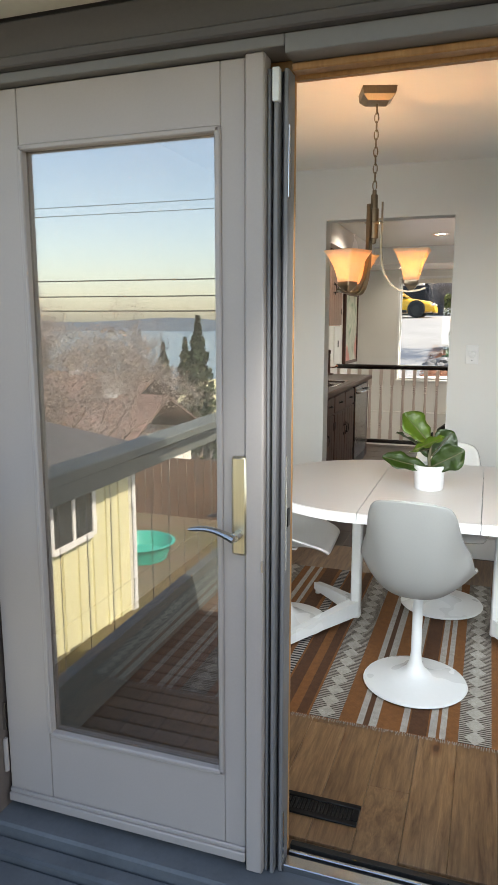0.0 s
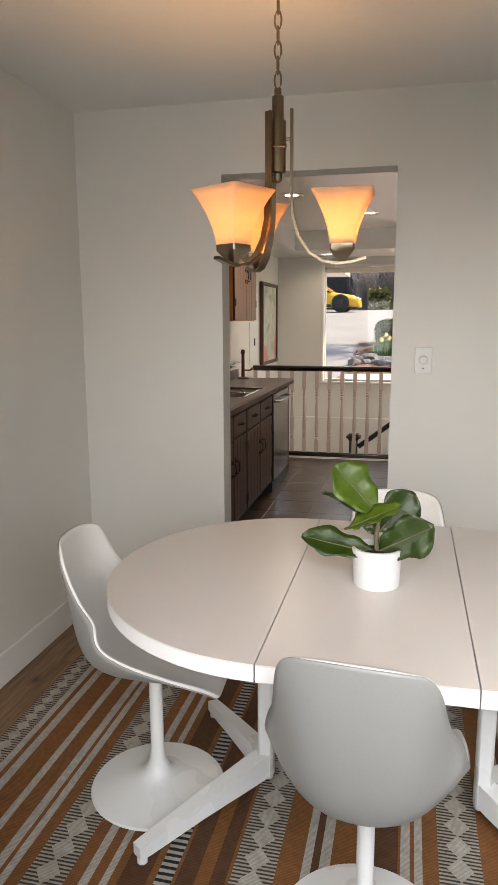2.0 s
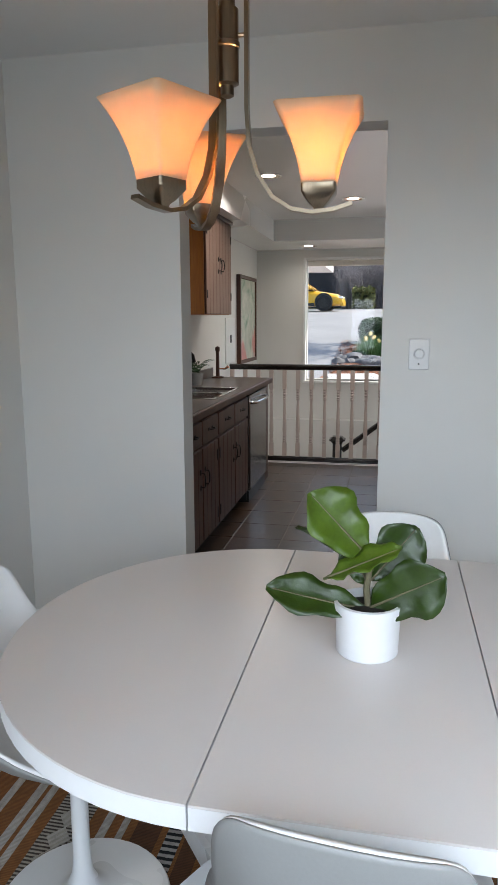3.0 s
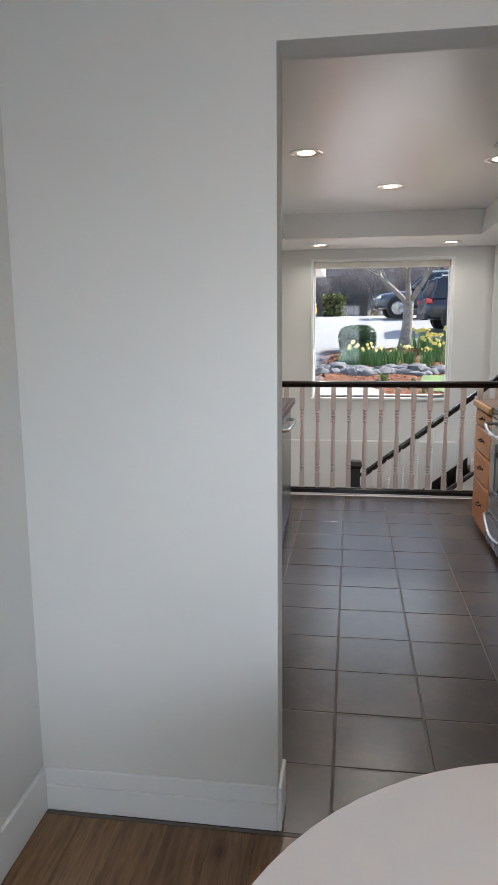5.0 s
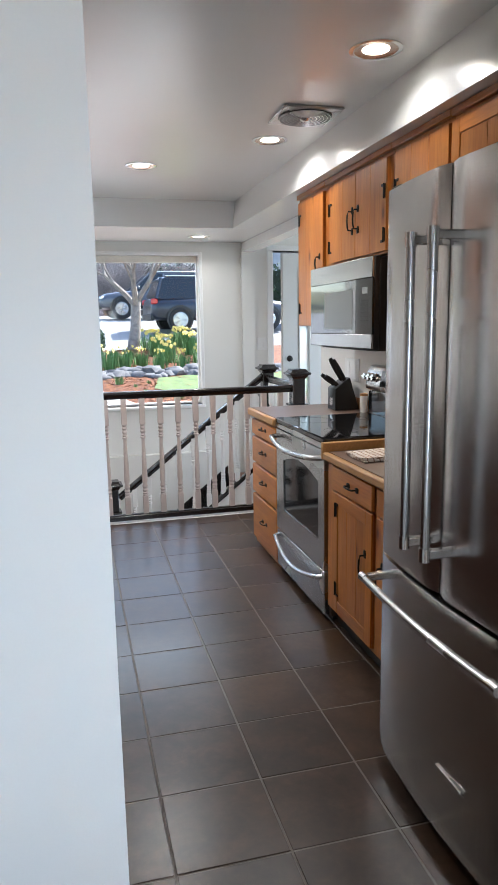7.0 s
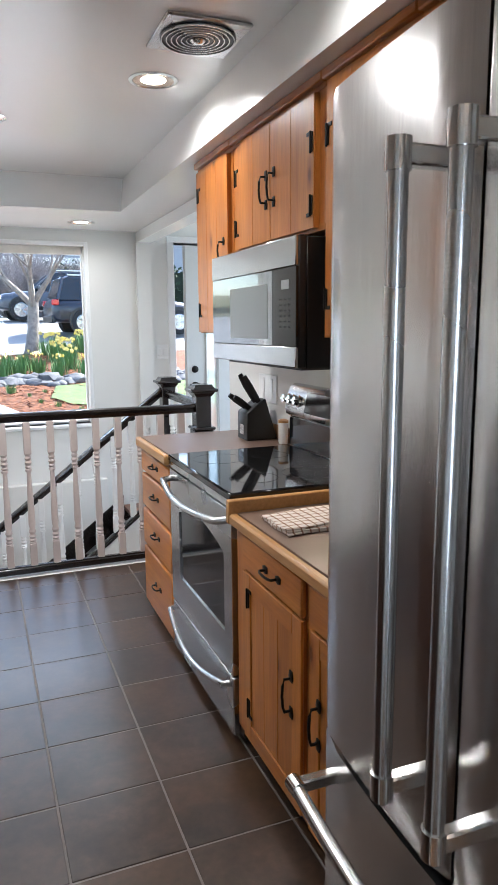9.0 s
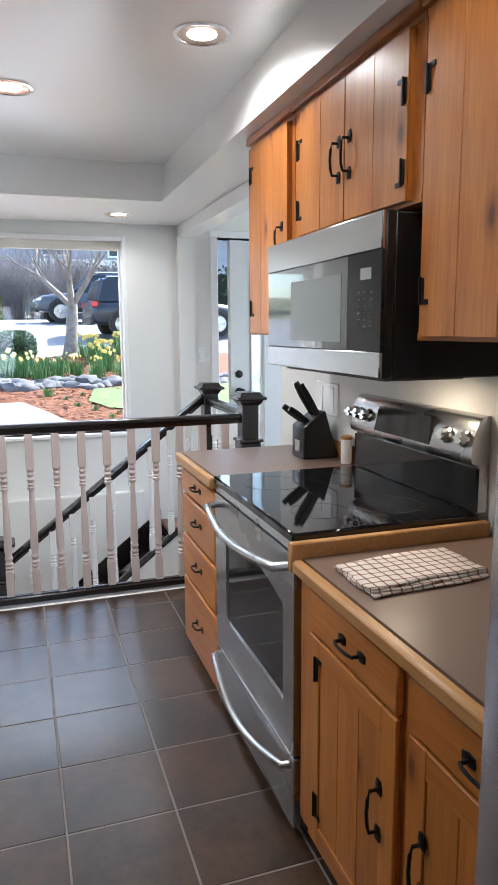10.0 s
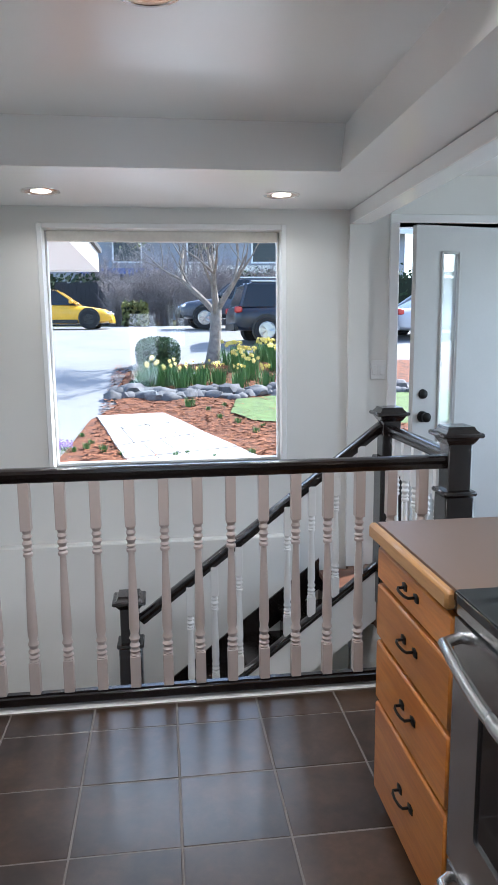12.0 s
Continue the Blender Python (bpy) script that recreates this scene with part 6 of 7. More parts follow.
right = [(0.45, 12.7), (0.75, 12.1), (1.05, 11.4), (1.45, 10.6), (1.9, 9.6), (2.4, 8.4), (3.0, 7.0), (3.2, 5.95)]
pth = setting("pavement", boxes((-0.2, -0.1, 10.9, 11.0, gz(11) + 0.02, gz(11) + 0.03)), M_FLAG, "pale flagstone garden path")
rr = random.Random(11)
for (a, b), (c, d) in zip(zip(left, left[1:]), zip(right, right[1:])):
    n = 4
    cuts = [0, *[k / n + rr.uniform(-0.07, 0.07) for k in range(1, n)], 1]
    for u0, u1 in zip(cuts, cuts[1:]):
        q = [Vector(a).lerp(Vector(c), u0), Vector(a).lerp(Vector(c), u1), Vector(b).lerp(Vector(d), u1), Vector(b).lerp(Vector(d), u0)]
        m = sum(q, Vector((0, 0))) / 4
        poly = []
        for i in range(4):
            p0, p1 = q[i], q[(i + 1) % 4]
            for f in (0.03, 0.35, 0.65, 0.97):
                pp = p0.lerp(p1, f)
                poly.append(m + (pp - m) * rr.uniform(0.955, 0.985))
        bm = bmesh.new()
        loft(bm, [[(p.x, p.y, gz(p.y) + h) for p in poly] for h in (0.02, 0.062, 0.07)])
        part("flagstone", bm, M_FLAG, pth, soft=30)


def rock(x, y, r, seed):
    rq = random.Random(seed)
    bm = bmesh.new()
    bmesh.ops.create_icosphere(bm, subdivisions=2, radius=1.0)
    for v in bm.verts:
        k = 1 + 0.5 * noise.noise(v.co * 1.3 + Vector((seed, 0, 0))) + 0.1 * noise.noise(v.co * 3 + Vector((0, seed, 0)))
        v.co = Vector((v.co.x * r * 1.2, v.co.y * r, v.co.z * r * 0.75)) * k + Vector((x, y, gz(y) + r * 0.4))
    t = thing("garden_rock", (x, y, gz(y)), "rough grey rock edging the flower bed", "rock", "rocks round the flower bed")
    part("stone", bm, M_ROCK, t, soft=50)


for i in range(44):
    rock(-0.42 + 0.135 * i + rr.uniform(-0.04, 0.04), 13.95 + 0.12 * math.sin(i * 0.7) + rr.uniform(-0.06, 0.06), rr.uniform(0.1, 0.17), i + 1)
for i in range(40):
    rock(-0.36 + 0.15 * i + rr.uniform(-0.05, 0.05), 14.28 + 0.12 * math.sin(i * 0.7) + rr.uniform(-0.08, 0.08), rr.uniform(0.13, 0.21), i + 61)

# daffodils
M_BLADE = plain("daffodil_leaf", (0.08, 0.19, 0.05), 0.6, vary=0.25, big=10)
M_PETAL = plain("yellow_petal", (0.8, 0.66, 0.2), 0.6, vary=0.15, big=20)


def make_daffodil(heads, label):
    d = thing("daffodil", (0, 0, 0), label, "flower", "daffodils in the front bed")
    rq = random.Random(2)
    bm = bmesh.new()
    for i in range(90):
        a, r, h = rq.uniform(0, 6.28), rq.uniform(0.02, 0.2), rq.uniform(0.24, 0.42)
        p = Vector((r * math.cos(a), r * math.sin(a), 0))
        o = Vector((math.cos(a), math.sin(a), 0)) * rq.uniform(0.02, 0.12)
        s = Vector((-math.sin(a), math.cos(a), 0)) * 0.009
        v = [bm.verts.new(q) for q in (p - s, p + s, p + o * 0.4 + s + Vector((0, 0, h * 0.6)), p + o + Vector((0, 0, h)), p + o * 0.4 - s + Vector((0, 0, h * 0.6)))]
        bm.faces.new(v)
    part("leaves", bm, M_BLADE, d, soft=0)
    for i in range(heads):
        a, r = rq.uniform(0, 6.28), rq.uniform(0.03, 0.2)
        bm = bmesh.new()
        c = Vector((r * math.cos(a), r * math.sin(a), rq.uniform(0.34, 0.46)))
        nrm = Vector((rq.uniform(-0.5, 0.5), -1, rq.uniform(-0.1, 0.6))).normalized()
        u = nrm.orthogonal().normalized()
        w = nrm.cross(u)
        for k in range(6):
            th = k * math.pi / 3
            dd, ss = u * math.cos(th) + w * math.sin(th), (w * math.cos(th) - u * math.sin(th)) * 0.016
            bm.faces.new([bm.verts.new(q) for q in (c, c + dd * 0.025 + ss, c + dd * 0.052, c + dd * 0.025 - ss)])
        tube(bm, [c, c + nrm * 0.03], [0.012, 0.02], 8)
        part("flower", bm, M_PETAL, d, soft=0)
    return d


df = make_daffodil(7, "clump of yellow daffodils in the mulch bed")
df.matrix_basis = pose(2.3, 15.6, gz(15.6) + 0.03)
dg = make_daffodil(2, "green daffodil clump with few open flowers")
dg.matrix_basis = pose(0.45, 15.0, gz(15.0) + 0.03)
tuft = make_daffodil(0, "low grassy tuft of bulb leaves in the mulch")
tuft.matrix_basis = pose(0.9, 13.2, gz(13.2) + 0.03) @ Matrix.Scale(0.5, 4)
rq = random.Random(6)
for i in range(26):
    x, y = rq.uniform(2.0, 4.6), rq.uniform(15.4, 18.6)
    copy_thing(df, pose(x, y, gz(y) + 0.03, 0, 0, rq.uniform(0, 360)) @ Matrix.Scale(rq.uniform(0.9, 1.3), 4))
for x, y in ((1.55, 15.1), (1.95, 14.8), (2.45, 14.75), (2.9, 14.9), (3.4, 14.8), (3.9, 15.0)):
    copy_thing(df, pose(x, y, gz(y) + 0.03, 0, 0, 50 * x) @ Matrix.Scale(1.0, 4))
for x, y in ((0.12, 14.9), (0.3, 15.3), (0.62, 15.2), (0.8, 14.8), (0.95, 15.3), (1.15, 14.9), (0.6, 15.7), (1.3, 15.5), (0.2, 15.8)):
    copy_thing(dg, pose(x, y, gz(y) + 0.03, 0, 0, 70 * x) @ Matrix.Scale(rq.uniform(0.95, 1.2), 4))
for x, y in ((1.2, 12.9), (1.35, 12.3), (1.6, 12.0), (1.8, 11.4), (1.5, 13.2), (2.1, 11.0), (1.95, 11.7), (-0.72, 11.4), (-0.55, 11.0), (-0.6, 10.8), (-0.35, 10.65), (-0.75, 10.7), (-0.1, 10.45), (0.6, 10.3), (0.75, 10.4), (1.1, 10.2), (1.6, 10.3)):
    copy_thing(tuft, pose(x, y, gz(y) + 0.03, 0, 0, 80 * x) @ Matrix.Scale(rq.uniform(0.35, 0.6), 4))
purple = plain("purple_petal", (0.25, 0.1, 0.45), 0.6, vary=0.2, big=20)
hb = thing("heather", (-1.0, 10.75, gz(10.75)), "low purple-flowering plant at the path", "flower")
for nm, mt, lo, hi, cnt in (("leaves", M_BLADE, 0.02, 0.1, 260), ("flowers", purple, 0.08, 0.17, 320)):
    bm = bmesh.new()
    for i in range(cnt):
        a, r = rq.uniform(0, 6.28), 0.24 * math.sqrt(rq.uniform(0, 1))
        p = Vector((-1.0 + r * math.cos(a), 10.75 + r * math.sin(a), gz(10.75) + rq.uniform(lo, hi)))
        u = Vector((rq.gauss(0, 1), rq.gauss(0, 1), rq.gauss(0, 1))).normalized() * 0.014
        w = u.orthogonal().normalized() * 0.009
        bm.faces.new([bm.verts.new(q) for q in (p - u, p + w, p + u, p - w)])
    part(nm, bm, mt, hb, soft=0)

# loose bark chips
M_CHIP = plain("bark_chip", (0.34, 0.13, 0.055), 0.95, vary=0.4, big=30, fine=90, relief=0.3)
bm = bmesh.new()
for i in range(14000):
    x, y = rq.uniform(-0.6, 4.5), rq.uniform(9.5, 17.6)
    a, L = rq.uniform(0, 6.28), rq.uniform(0.015, 0.045)
    u, w = Vector((math.cos(a), math.sin(a), rq.uniform(-0.25, 0.25))) * L, Vector((-math.sin(a), math.cos(a), rq.uniform(-0.3, 0.3))) * L * 0.35
    p = Vector((x, y, gz(y) + 0.056 + rq.uniform(0, 0.012)))
    bm.faces.new([bm.verts.new(q) for q in (p - u - w, p + u - w, p + u + w, p - u + w)])
tagged(part("bark_chips", bm, M_CHIP, None, "loose red bark chips over the flower bed", 0), category="mulch", kind="stuff")

# clipped bush
M_BOX = plain("boxwood_green", (0.045, 0.1, 0.025), 0.6, vary=0.35, big=12, fine=60)


def leafy(bm, n, place, size, rq):
    for _ in range(n):
        p = place()
        a = Vector((rq.gauss(0, 1), rq.gauss(0, 1), rq.gauss(0, 1))).normalized()
        u = a.orthogonal().normalized() * size * rq.uniform(0.6, 1.2)
        w = a.cross(u) * 0.6
        bm.faces.new([bm.verts.new(p + q) for q in (-u, w, u, -w)])


def bush(x, y, rx, rz, mat, label, n=1800, size=0.03, seed=1, name="bush"):
    rq = random.Random(seed)
    t = thing(name, (x, y, gz(y)), label, "bush")
    c = Vector((x, y, gz(y) + rz))

    def place():
        v = Vector((rq.gauss(0, 1), rq.gauss(0, 1), rq.gauss(0, 1))).normalized()
        v = Vector([math.copysign(abs(q) ** 0.7, q) for q in v])
        return c + Vector((v.x * rx, v.y * rx, v.z * rz)) * rq.uniform(0.78, 1.03)
    bm = bmesh.new()
    leafy(bm, n, place, size, rq)
    part("foliage", bm, mat, t, soft=0)
    # solid dark core stands in for the shade deep among the leaves
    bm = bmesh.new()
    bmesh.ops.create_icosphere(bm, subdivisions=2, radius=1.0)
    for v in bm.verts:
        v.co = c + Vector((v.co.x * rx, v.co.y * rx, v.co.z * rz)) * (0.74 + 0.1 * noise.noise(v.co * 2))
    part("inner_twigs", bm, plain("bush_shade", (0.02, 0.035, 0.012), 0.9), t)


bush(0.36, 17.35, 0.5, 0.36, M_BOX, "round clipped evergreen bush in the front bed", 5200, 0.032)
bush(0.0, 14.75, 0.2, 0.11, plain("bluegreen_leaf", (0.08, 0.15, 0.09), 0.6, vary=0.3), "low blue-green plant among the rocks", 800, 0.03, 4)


def branchy(bm, p, d, length, r, depth, rq, tips, spread=0.6):
    pts, rs = [p], [r]
    for k in range(3):
        d = (d + Vector((rq.uniform(-1, 1), rq.uniform(-1, 1), rq.uniform(-0.4, 0.6))) * 0.16).normalized()
        p = p + d * length / 3
        pts.append(p)
        rs.append(r * (1 - 0.12 * (k + 1)))
    tube(bm, pts, rs, 7 if depth > 3 else 4 if depth > 1 else 3)
    if depth == 0:
        tips.append(p)
        return
    for k in range(rq.choice((2, 3, 3))):
        nd = (d + Vector((rq.uniform(-1, 1), rq.uniform(-1, 1), rq.uniform(-0.35, 0.75))) * spread * 1.35).normalized()
        branchy(bm, pts[rq.choice((2, 3, 3))], nd, length * rq.uniform(0.6, 0.85), rs[-1] * rq.uniform(0.55, 0.75), depth - 1, rq, tips, spread)


def tree(x, y, h, r, depth, seed, label, bud=None, lean=(0, 0), bark=M_BARK, nb=4, spread=0.7, up=1.0):
    rq = random.Random(seed)
    z = gz(y)
    t = thing("tree", (x, y, z), label, "tree")
    bm = bmesh.new()
    top = Vector((x + lean[0], y + lean[1], z + h))
    base = Vector((x, y, z - 0.05))
    tube(bm, [base, base.lerp(top, 0.12), base.lerp(top, 0.5) + Vector((0.03, 0, 0)), top], [r * 1.5, r * 1.1, r * 0.95, r * 0.85], 12)
    part("trunk", bm, bark, t)
    tips = []
    for k in range(nb):
        bm = bmesh.new()
        a = 2 * math.pi * k / nb + rq.uniform(-0.4, 0.4)
        d = Vector((math.cos(a), math.sin(a), rq.uniform(0.45, 1.0) * up)).normalized()
        branchy(bm, base.lerp(top, rq.uniform(0.85, 0.99)), d, h * 0.85, r * 0.55, depth, rq, tips, spread)
        part("limb", bm, bark, t)
    if bud:
        bm = bmesh.new()
        rq3 = random.Random(seed + 2)
        for p in tips:
            for _ in range(3):
                d = Vector((rq3.gauss(0, 1), rq3.gauss(0, 1), rq3.gauss(0.2, 0.8))).normalized() * rq3.uniform(0.15, 0.4)
                w = d.orthogonal().normalized() * 0.004
                v = d.cross(w).normalized() * 0.004
                a, b2, c2, e = [bm.verts.new(q) for q in (p + w, p - w * 0.5 + v, p - w * 0.5 - v, p + d)]
                for f in ((a, b2, e), (b2, c2, e), (c2, a, e)):
                    bm.faces.new(f)
        part("twigs", bm, M_GREYTWIG, t, soft=0)
        bm = bmesh.new()
        rq2 = random.Random(seed + 1)
        leafy(bm, min(6000, len(tips) * 6), lambda: rq2.choice(tips) + Vector((rq2.gauss(0, 0.1), rq2.gauss(0, 0.1), rq2.gauss(0, 0.08))), 0.03, rq2)
        part("crown", bm, bud, t, soft=0)
    return t


M_BUD = plain("spring_buds", (0.24, 0.25, 0.1), 0.7, vary=0.3, big=10)
M_GREYTWIG = plain("grey_twigs", (0.3, 0.265, 0.26), 0.9, vary=0.25)
tree(1.62, 17.75, 1.3, 0.15, 6, 21, "spreading bare fruit tree with lichened bark and first buds", M_BUD, (0.12, 0), nb=4, up=1.9)


def thicket(x, y, w, h, n, seed):
    """A bare shrub: many thin arching stems from one root, each with side twigs."""
    rq = random.Random(seed)
    z = gz(y)
    t = thing("bare_shrub", (x, y, z), "bare grey twiggy roadside shrub", "bush", "bare shrubs across the street")
    bm = bmesh.new()

    def spike(p, q, r):
        d = (q - p)
        u = d.orthogonal().normalized() * r
        v = d.cross(u).normalized() * r
        a, b, c, e = [bm.verts.new(k) for k in (p + u, p - u * 0.5 + v, p - u * 0.5 - v, q)]
        for f in ((a, b, e), (b, c, e), (c, a, e)):
            bm.faces.new(f)
    for i in range(n):
        a, lean, L = rq.uniform(0, 6.28), rq.uniform(0.1, 1.0), h * rq.uniform(0.55, 1.05)
        p = Vector((x + rq.uniform(-0.4, 0.4) * w, y + rq.uniform(-0.5, 0.5), z))
        o = Vector((math.cos(a), math.sin(a), 0)) * lean * w * 0.6
        m = p + o * 0.35 + Vector((0, 0, L * 0.6))
        e = p + o + Vector((0, 0, L))
        spike(p, m.lerp(e, 0.3), 0.022)
        spike(m, e, 0.013)
        for k in range(9):
            c = p.lerp(m, rq.uniform(0.4, 1)) if k < 4 else m.lerp(e, rq.uniform(0, 0.9))
            spike(c, c + Vector((rq.gauss(0, 0.3), rq.gauss(0, 0.3), rq.uniform(0.05, 0.5))), 0.009)
    part("stems", bm, M_GREYTWIG, t, soft=0)


for i, (x, y, w, h) in enumerate(((-1.2, 31.6, 1.3, 2.3), (0.3, 32.2, 1.6, 2.9), (1.7, 31.8, 1.5, 2.5), (3.2, 32.6, 1.7, 3.0), (5.0, 32.8, 1.8, 2.8), (0.0, 34.2, 2.0, 3.7), (2.4, 34.4, 2.2, 4.0), (7.0, 34, 2.0, 3.2), (-2.2, 34.6, 1.6, 3.4))):
    thicket(x, y, w, h, 150, 40 + i)
M_CEDAR = plain("cedar_green", (0.03, 0.055, 0.022), 0.8, vary=0.35, big=3)
M_OLIVE = plain("olive_leaf", (0.16, 0.17, 0.05), 0.8, vary=0.3, big=3)


def hedge(x, y, w, d, h, mat, label, n, seed):
    rq = random.Random(seed)
    t = thing("hedge", (x, y, gz(y)), label, "hedge")
    bm = bmesh.new()
    leafy(bm, n, lambda: Vector((x + rq.uniform(-w, w), y + rq.uniform(-d, d), gz(y) + h * rq.uniform(0, 1) ** 0.8 * (0.85 + 0.2 * noise.noise(Vector((rq.uniform(0, 9), seed, 0)))))), 0.13, rq)
    part("foliage", bm, mat, t, soft=0)
    # near-black box paints the shade behind the outer foliage
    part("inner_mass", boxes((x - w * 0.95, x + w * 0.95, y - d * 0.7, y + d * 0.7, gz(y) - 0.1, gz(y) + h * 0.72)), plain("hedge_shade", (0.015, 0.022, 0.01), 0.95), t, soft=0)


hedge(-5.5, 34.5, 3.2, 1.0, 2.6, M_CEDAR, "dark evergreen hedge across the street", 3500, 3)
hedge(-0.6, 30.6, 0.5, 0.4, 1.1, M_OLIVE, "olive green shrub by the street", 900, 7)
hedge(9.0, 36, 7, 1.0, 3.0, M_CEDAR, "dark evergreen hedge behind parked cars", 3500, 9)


# vehicles
M_TYRE = plain("tyre_rubber", (0.015, 0.015, 0.015), 0.8)
M_CARGLASS = plain("car_glass", (0.02, 0.024, 0.028), 0.1, relief=0)


def car(x, y, heading, colour, label, length=4.3, width=1.8, suv=False):
    paint = plain(label.split()[0] + "_car_paint", colour, 0.3, vary=0.03, relief=0, coat=0.5)
    red = bpy.data.materials.get("red_lens") or plain("red_lens", (0.5, 0.02, 0.015), 0.15, relief=0, coat=0.6)
    c = thing("car", (0, 0, 0), label, "car", "cars parked along the street")
    L, W, H = length / 2, width / 2, 1.7 if suv else 1.4
    sill, belt, wr = (0.38, 1.05, 0.37) if suv else (0.22, 0.86, 0.33)
    hood = belt - (0.06 if suv else 0.1)
    # stations along the length: x, lowest, highest, half width
    tail = [(-L, sill + 0.16, belt - 0.22, 0.8), (-L + 0.05, sill + 0.05, belt - 0.06, 0.9), (-L + 0.25, sill, belt, 0.97)]
    mid = [(-L * 0.4, sill - 0.03, belt, 1.0), (0, sill - 0.03, belt, 1.0), (L * 0.38, sill - 0.03, belt - 0.02, 1.0)]
    nose = [(L * 0.62, sill - 0.02, hood, 0.99), (L - 0.3, sill, hood - 0.08, 0.95), (L - 0.07, sill + 0.04, hood - 0.2, 0.85), (L, sill + 0.12, hood - 0.32, 0.74)]

    def ring(px, lo, hi, k):
        w, h = W * k, hi - lo
        half = [(0.0, lo), (0.8, lo), (0.95, lo + 0.1 * h), (1.0, lo + 0.45 * h), (0.985, lo + 0.72 * h), (0.9, lo + 0.93 * h), (0.72, hi), (0.0, hi + 0.025)]
        return [(px, w * a, b) for a, b in half] + [(px, -w * a, b) for a, b in half[-2:0:-1]]
    part("body", loft(bmesh.new(), [ring(*q) for q in tail + mid + nose]), paint, c, soft=50)
    back = -L + (0.1 if suv else 0.45)
    gl = [(back, 0.0), (back + (0.22 if suv else 0.75), 0.86), (back + (0.45 if suv else 1.05), 1.0), (-L * 0.02, 1.0), (L * 0.16, 0.9), (L * 0.47, 0.0)]
    rings = []
    for px, f in gl:
        z, w0, w1 = belt - 0.03 + (H - 0.03 - belt + 0.03) * f, 0.9, 0.9 - 0.2 * f
        rings.append([(px, -W * w0, belt - 0.04), (px, -W * w1, z), (px, 0, z + 0.02 * f), (px, W * w1, z), (px, W * w0, belt - 0.04)])
    part("windows", loft(bmesh.new(), rings), M_CARGLASS, c, soft=25)
    r0, r1 = gl[1][0] - 0.02, L * 0.15
    part("roof", loft(bmesh.new(), [[(px, -W * 0.72, z - 0.05), (px, -W * 0.68, z), (px, 0, z + 0.03), (px, W * 0.68, z), (px, W * 0.72, z - 0.05)] for px, z in ((r0, H - 0.1), (r0 + 0.25, H - 0.02), (-L * 0.02, H - 0.01), (r1, H - 0.09))]), paint, c, soft=50)
    for s in (-1, 1):
        for a, b in ((L * 0.46, L * 0.15), (-L * 0.06, -L * 0.08), (back + 0.06, gl[1][0] + 0.03)):
            bm = bmesh.new()
            tube(bm, [(a, s * W * 0.905, belt - 0.03), (b, s * W * 0.715, H - 0.07)], 0.045 if a < 0 else 0.03, 6)
            part("pillar", bm, paint, c)
        part("mirror", boxes((L * 0.34, L * 0.4, s * W * 1.03 - 0.09, s * W * 1.03 + 0.09, belt + 0.01, belt + 0.13), bevel=0.025), paint, c)
        part("door_handle", boxes((-L * 0.16, -L * 0.08, s * W - 0.008, s * W + 0.014, belt - 0.2, belt - 0.17), bevel=0.006), M_BLACK if suv else paint, c)
        part("sill_cladding", boxes((-L * 0.42, L * 0.46, s * W * 0.975 - 0.03, s * W * 0.975 + 0.03, sill - 0.02, sill + 0.1), bevel=0.015), M_BLACK, c)
        if suv:
            part("roof_rail", boxes((r0 + 0.2, r1 - 0.15, s * W * 0.66 - 0.02, s * W * 0.66 + 0.02, H - 0.01, H + 0.045), bevel=0.012), M_NICKEL, c)
        for wx in (-L * 0.62, L * 0.64):
            bm = bmesh.new()
            lathe(bm, [(0.001, -0.03), (wr * 1.13, -0.03), (wr * 1.13, 0.012), (0.001, 0.012)], seg=28)
            bmesh.ops.rotate(bm, verts=bm.verts, matrix=Matrix.Rotation(radians(-90 * s), 3, "X"))
            bmesh.ops.translate(bm, verts=bm.verts, vec=(wx, s * W * 0.985, wr + 0.03))
            part("wheel_arch", bm, M_BLACK, c)
            bm = bmesh.new()
            lathe(bm, [(wr * 0.62, -0.1), (wr * 0.95, -0.1), (wr, -0.06), (wr, 0.06), (wr * 0.95, 0.1), (wr * 0.66, 0.105), (wr * 0.62, 0.08)], seg=32)
            bmesh.ops.rotate(bm, verts=bm.verts, matrix=Matrix.Rotation(radians(-90 * s), 3, "X"))
            bmesh.ops.translate(bm, verts=bm.verts, vec=(wx, s * (W - 0.07), wr))
            wh = part("wheel", bm, M_TYRE, c)
            bm = bmesh.new()
            lathe(bm, [(wr * 0.56, 0.0), (wr * 0.64, 0.0), (wr * 0.64, 0.03), (wr * 0.6, 0.034), (wr * 0.56, 0.02)], seg=28)
            lathe(bm, [(0.001, 0.0), (wr * 0.16, 0.0), (wr * 0.15, 0.03), (0.001, 0.034)], seg=12)
            for k in range(5):
                for e in (-0.14, 0.14):
                    an = 2 * math.pi * k / 5
                    tube(bm, [(wr * 0.1 * math.cos(an), wr * 0.1 * math.sin(an), 0.018), (wr * 0.6 * math.cos(an + e), wr * 0.6 * math.sin(an + e), 0.018)], 0.016, 5)
            bmesh.ops.rotate(bm, verts=bm.verts, matrix=Matrix.Rotation(radians(-90 * s), 3, "X"))
            bmesh.ops.translate(bm, verts=bm.verts, vec=(wx, s * (W - 0.005), wr))
            part("rim", bm, M_NICKEL if suv else M_BLACK, wh, "spoked alloy rim")
        part("tail_light", boxes((-L - 0.005, -L + 0.2, s * W * 0.83 - 0.1, s * W * 0.83 + 0.1, belt - 0.2, belt - 0.03), bevel=0.03), red, c)
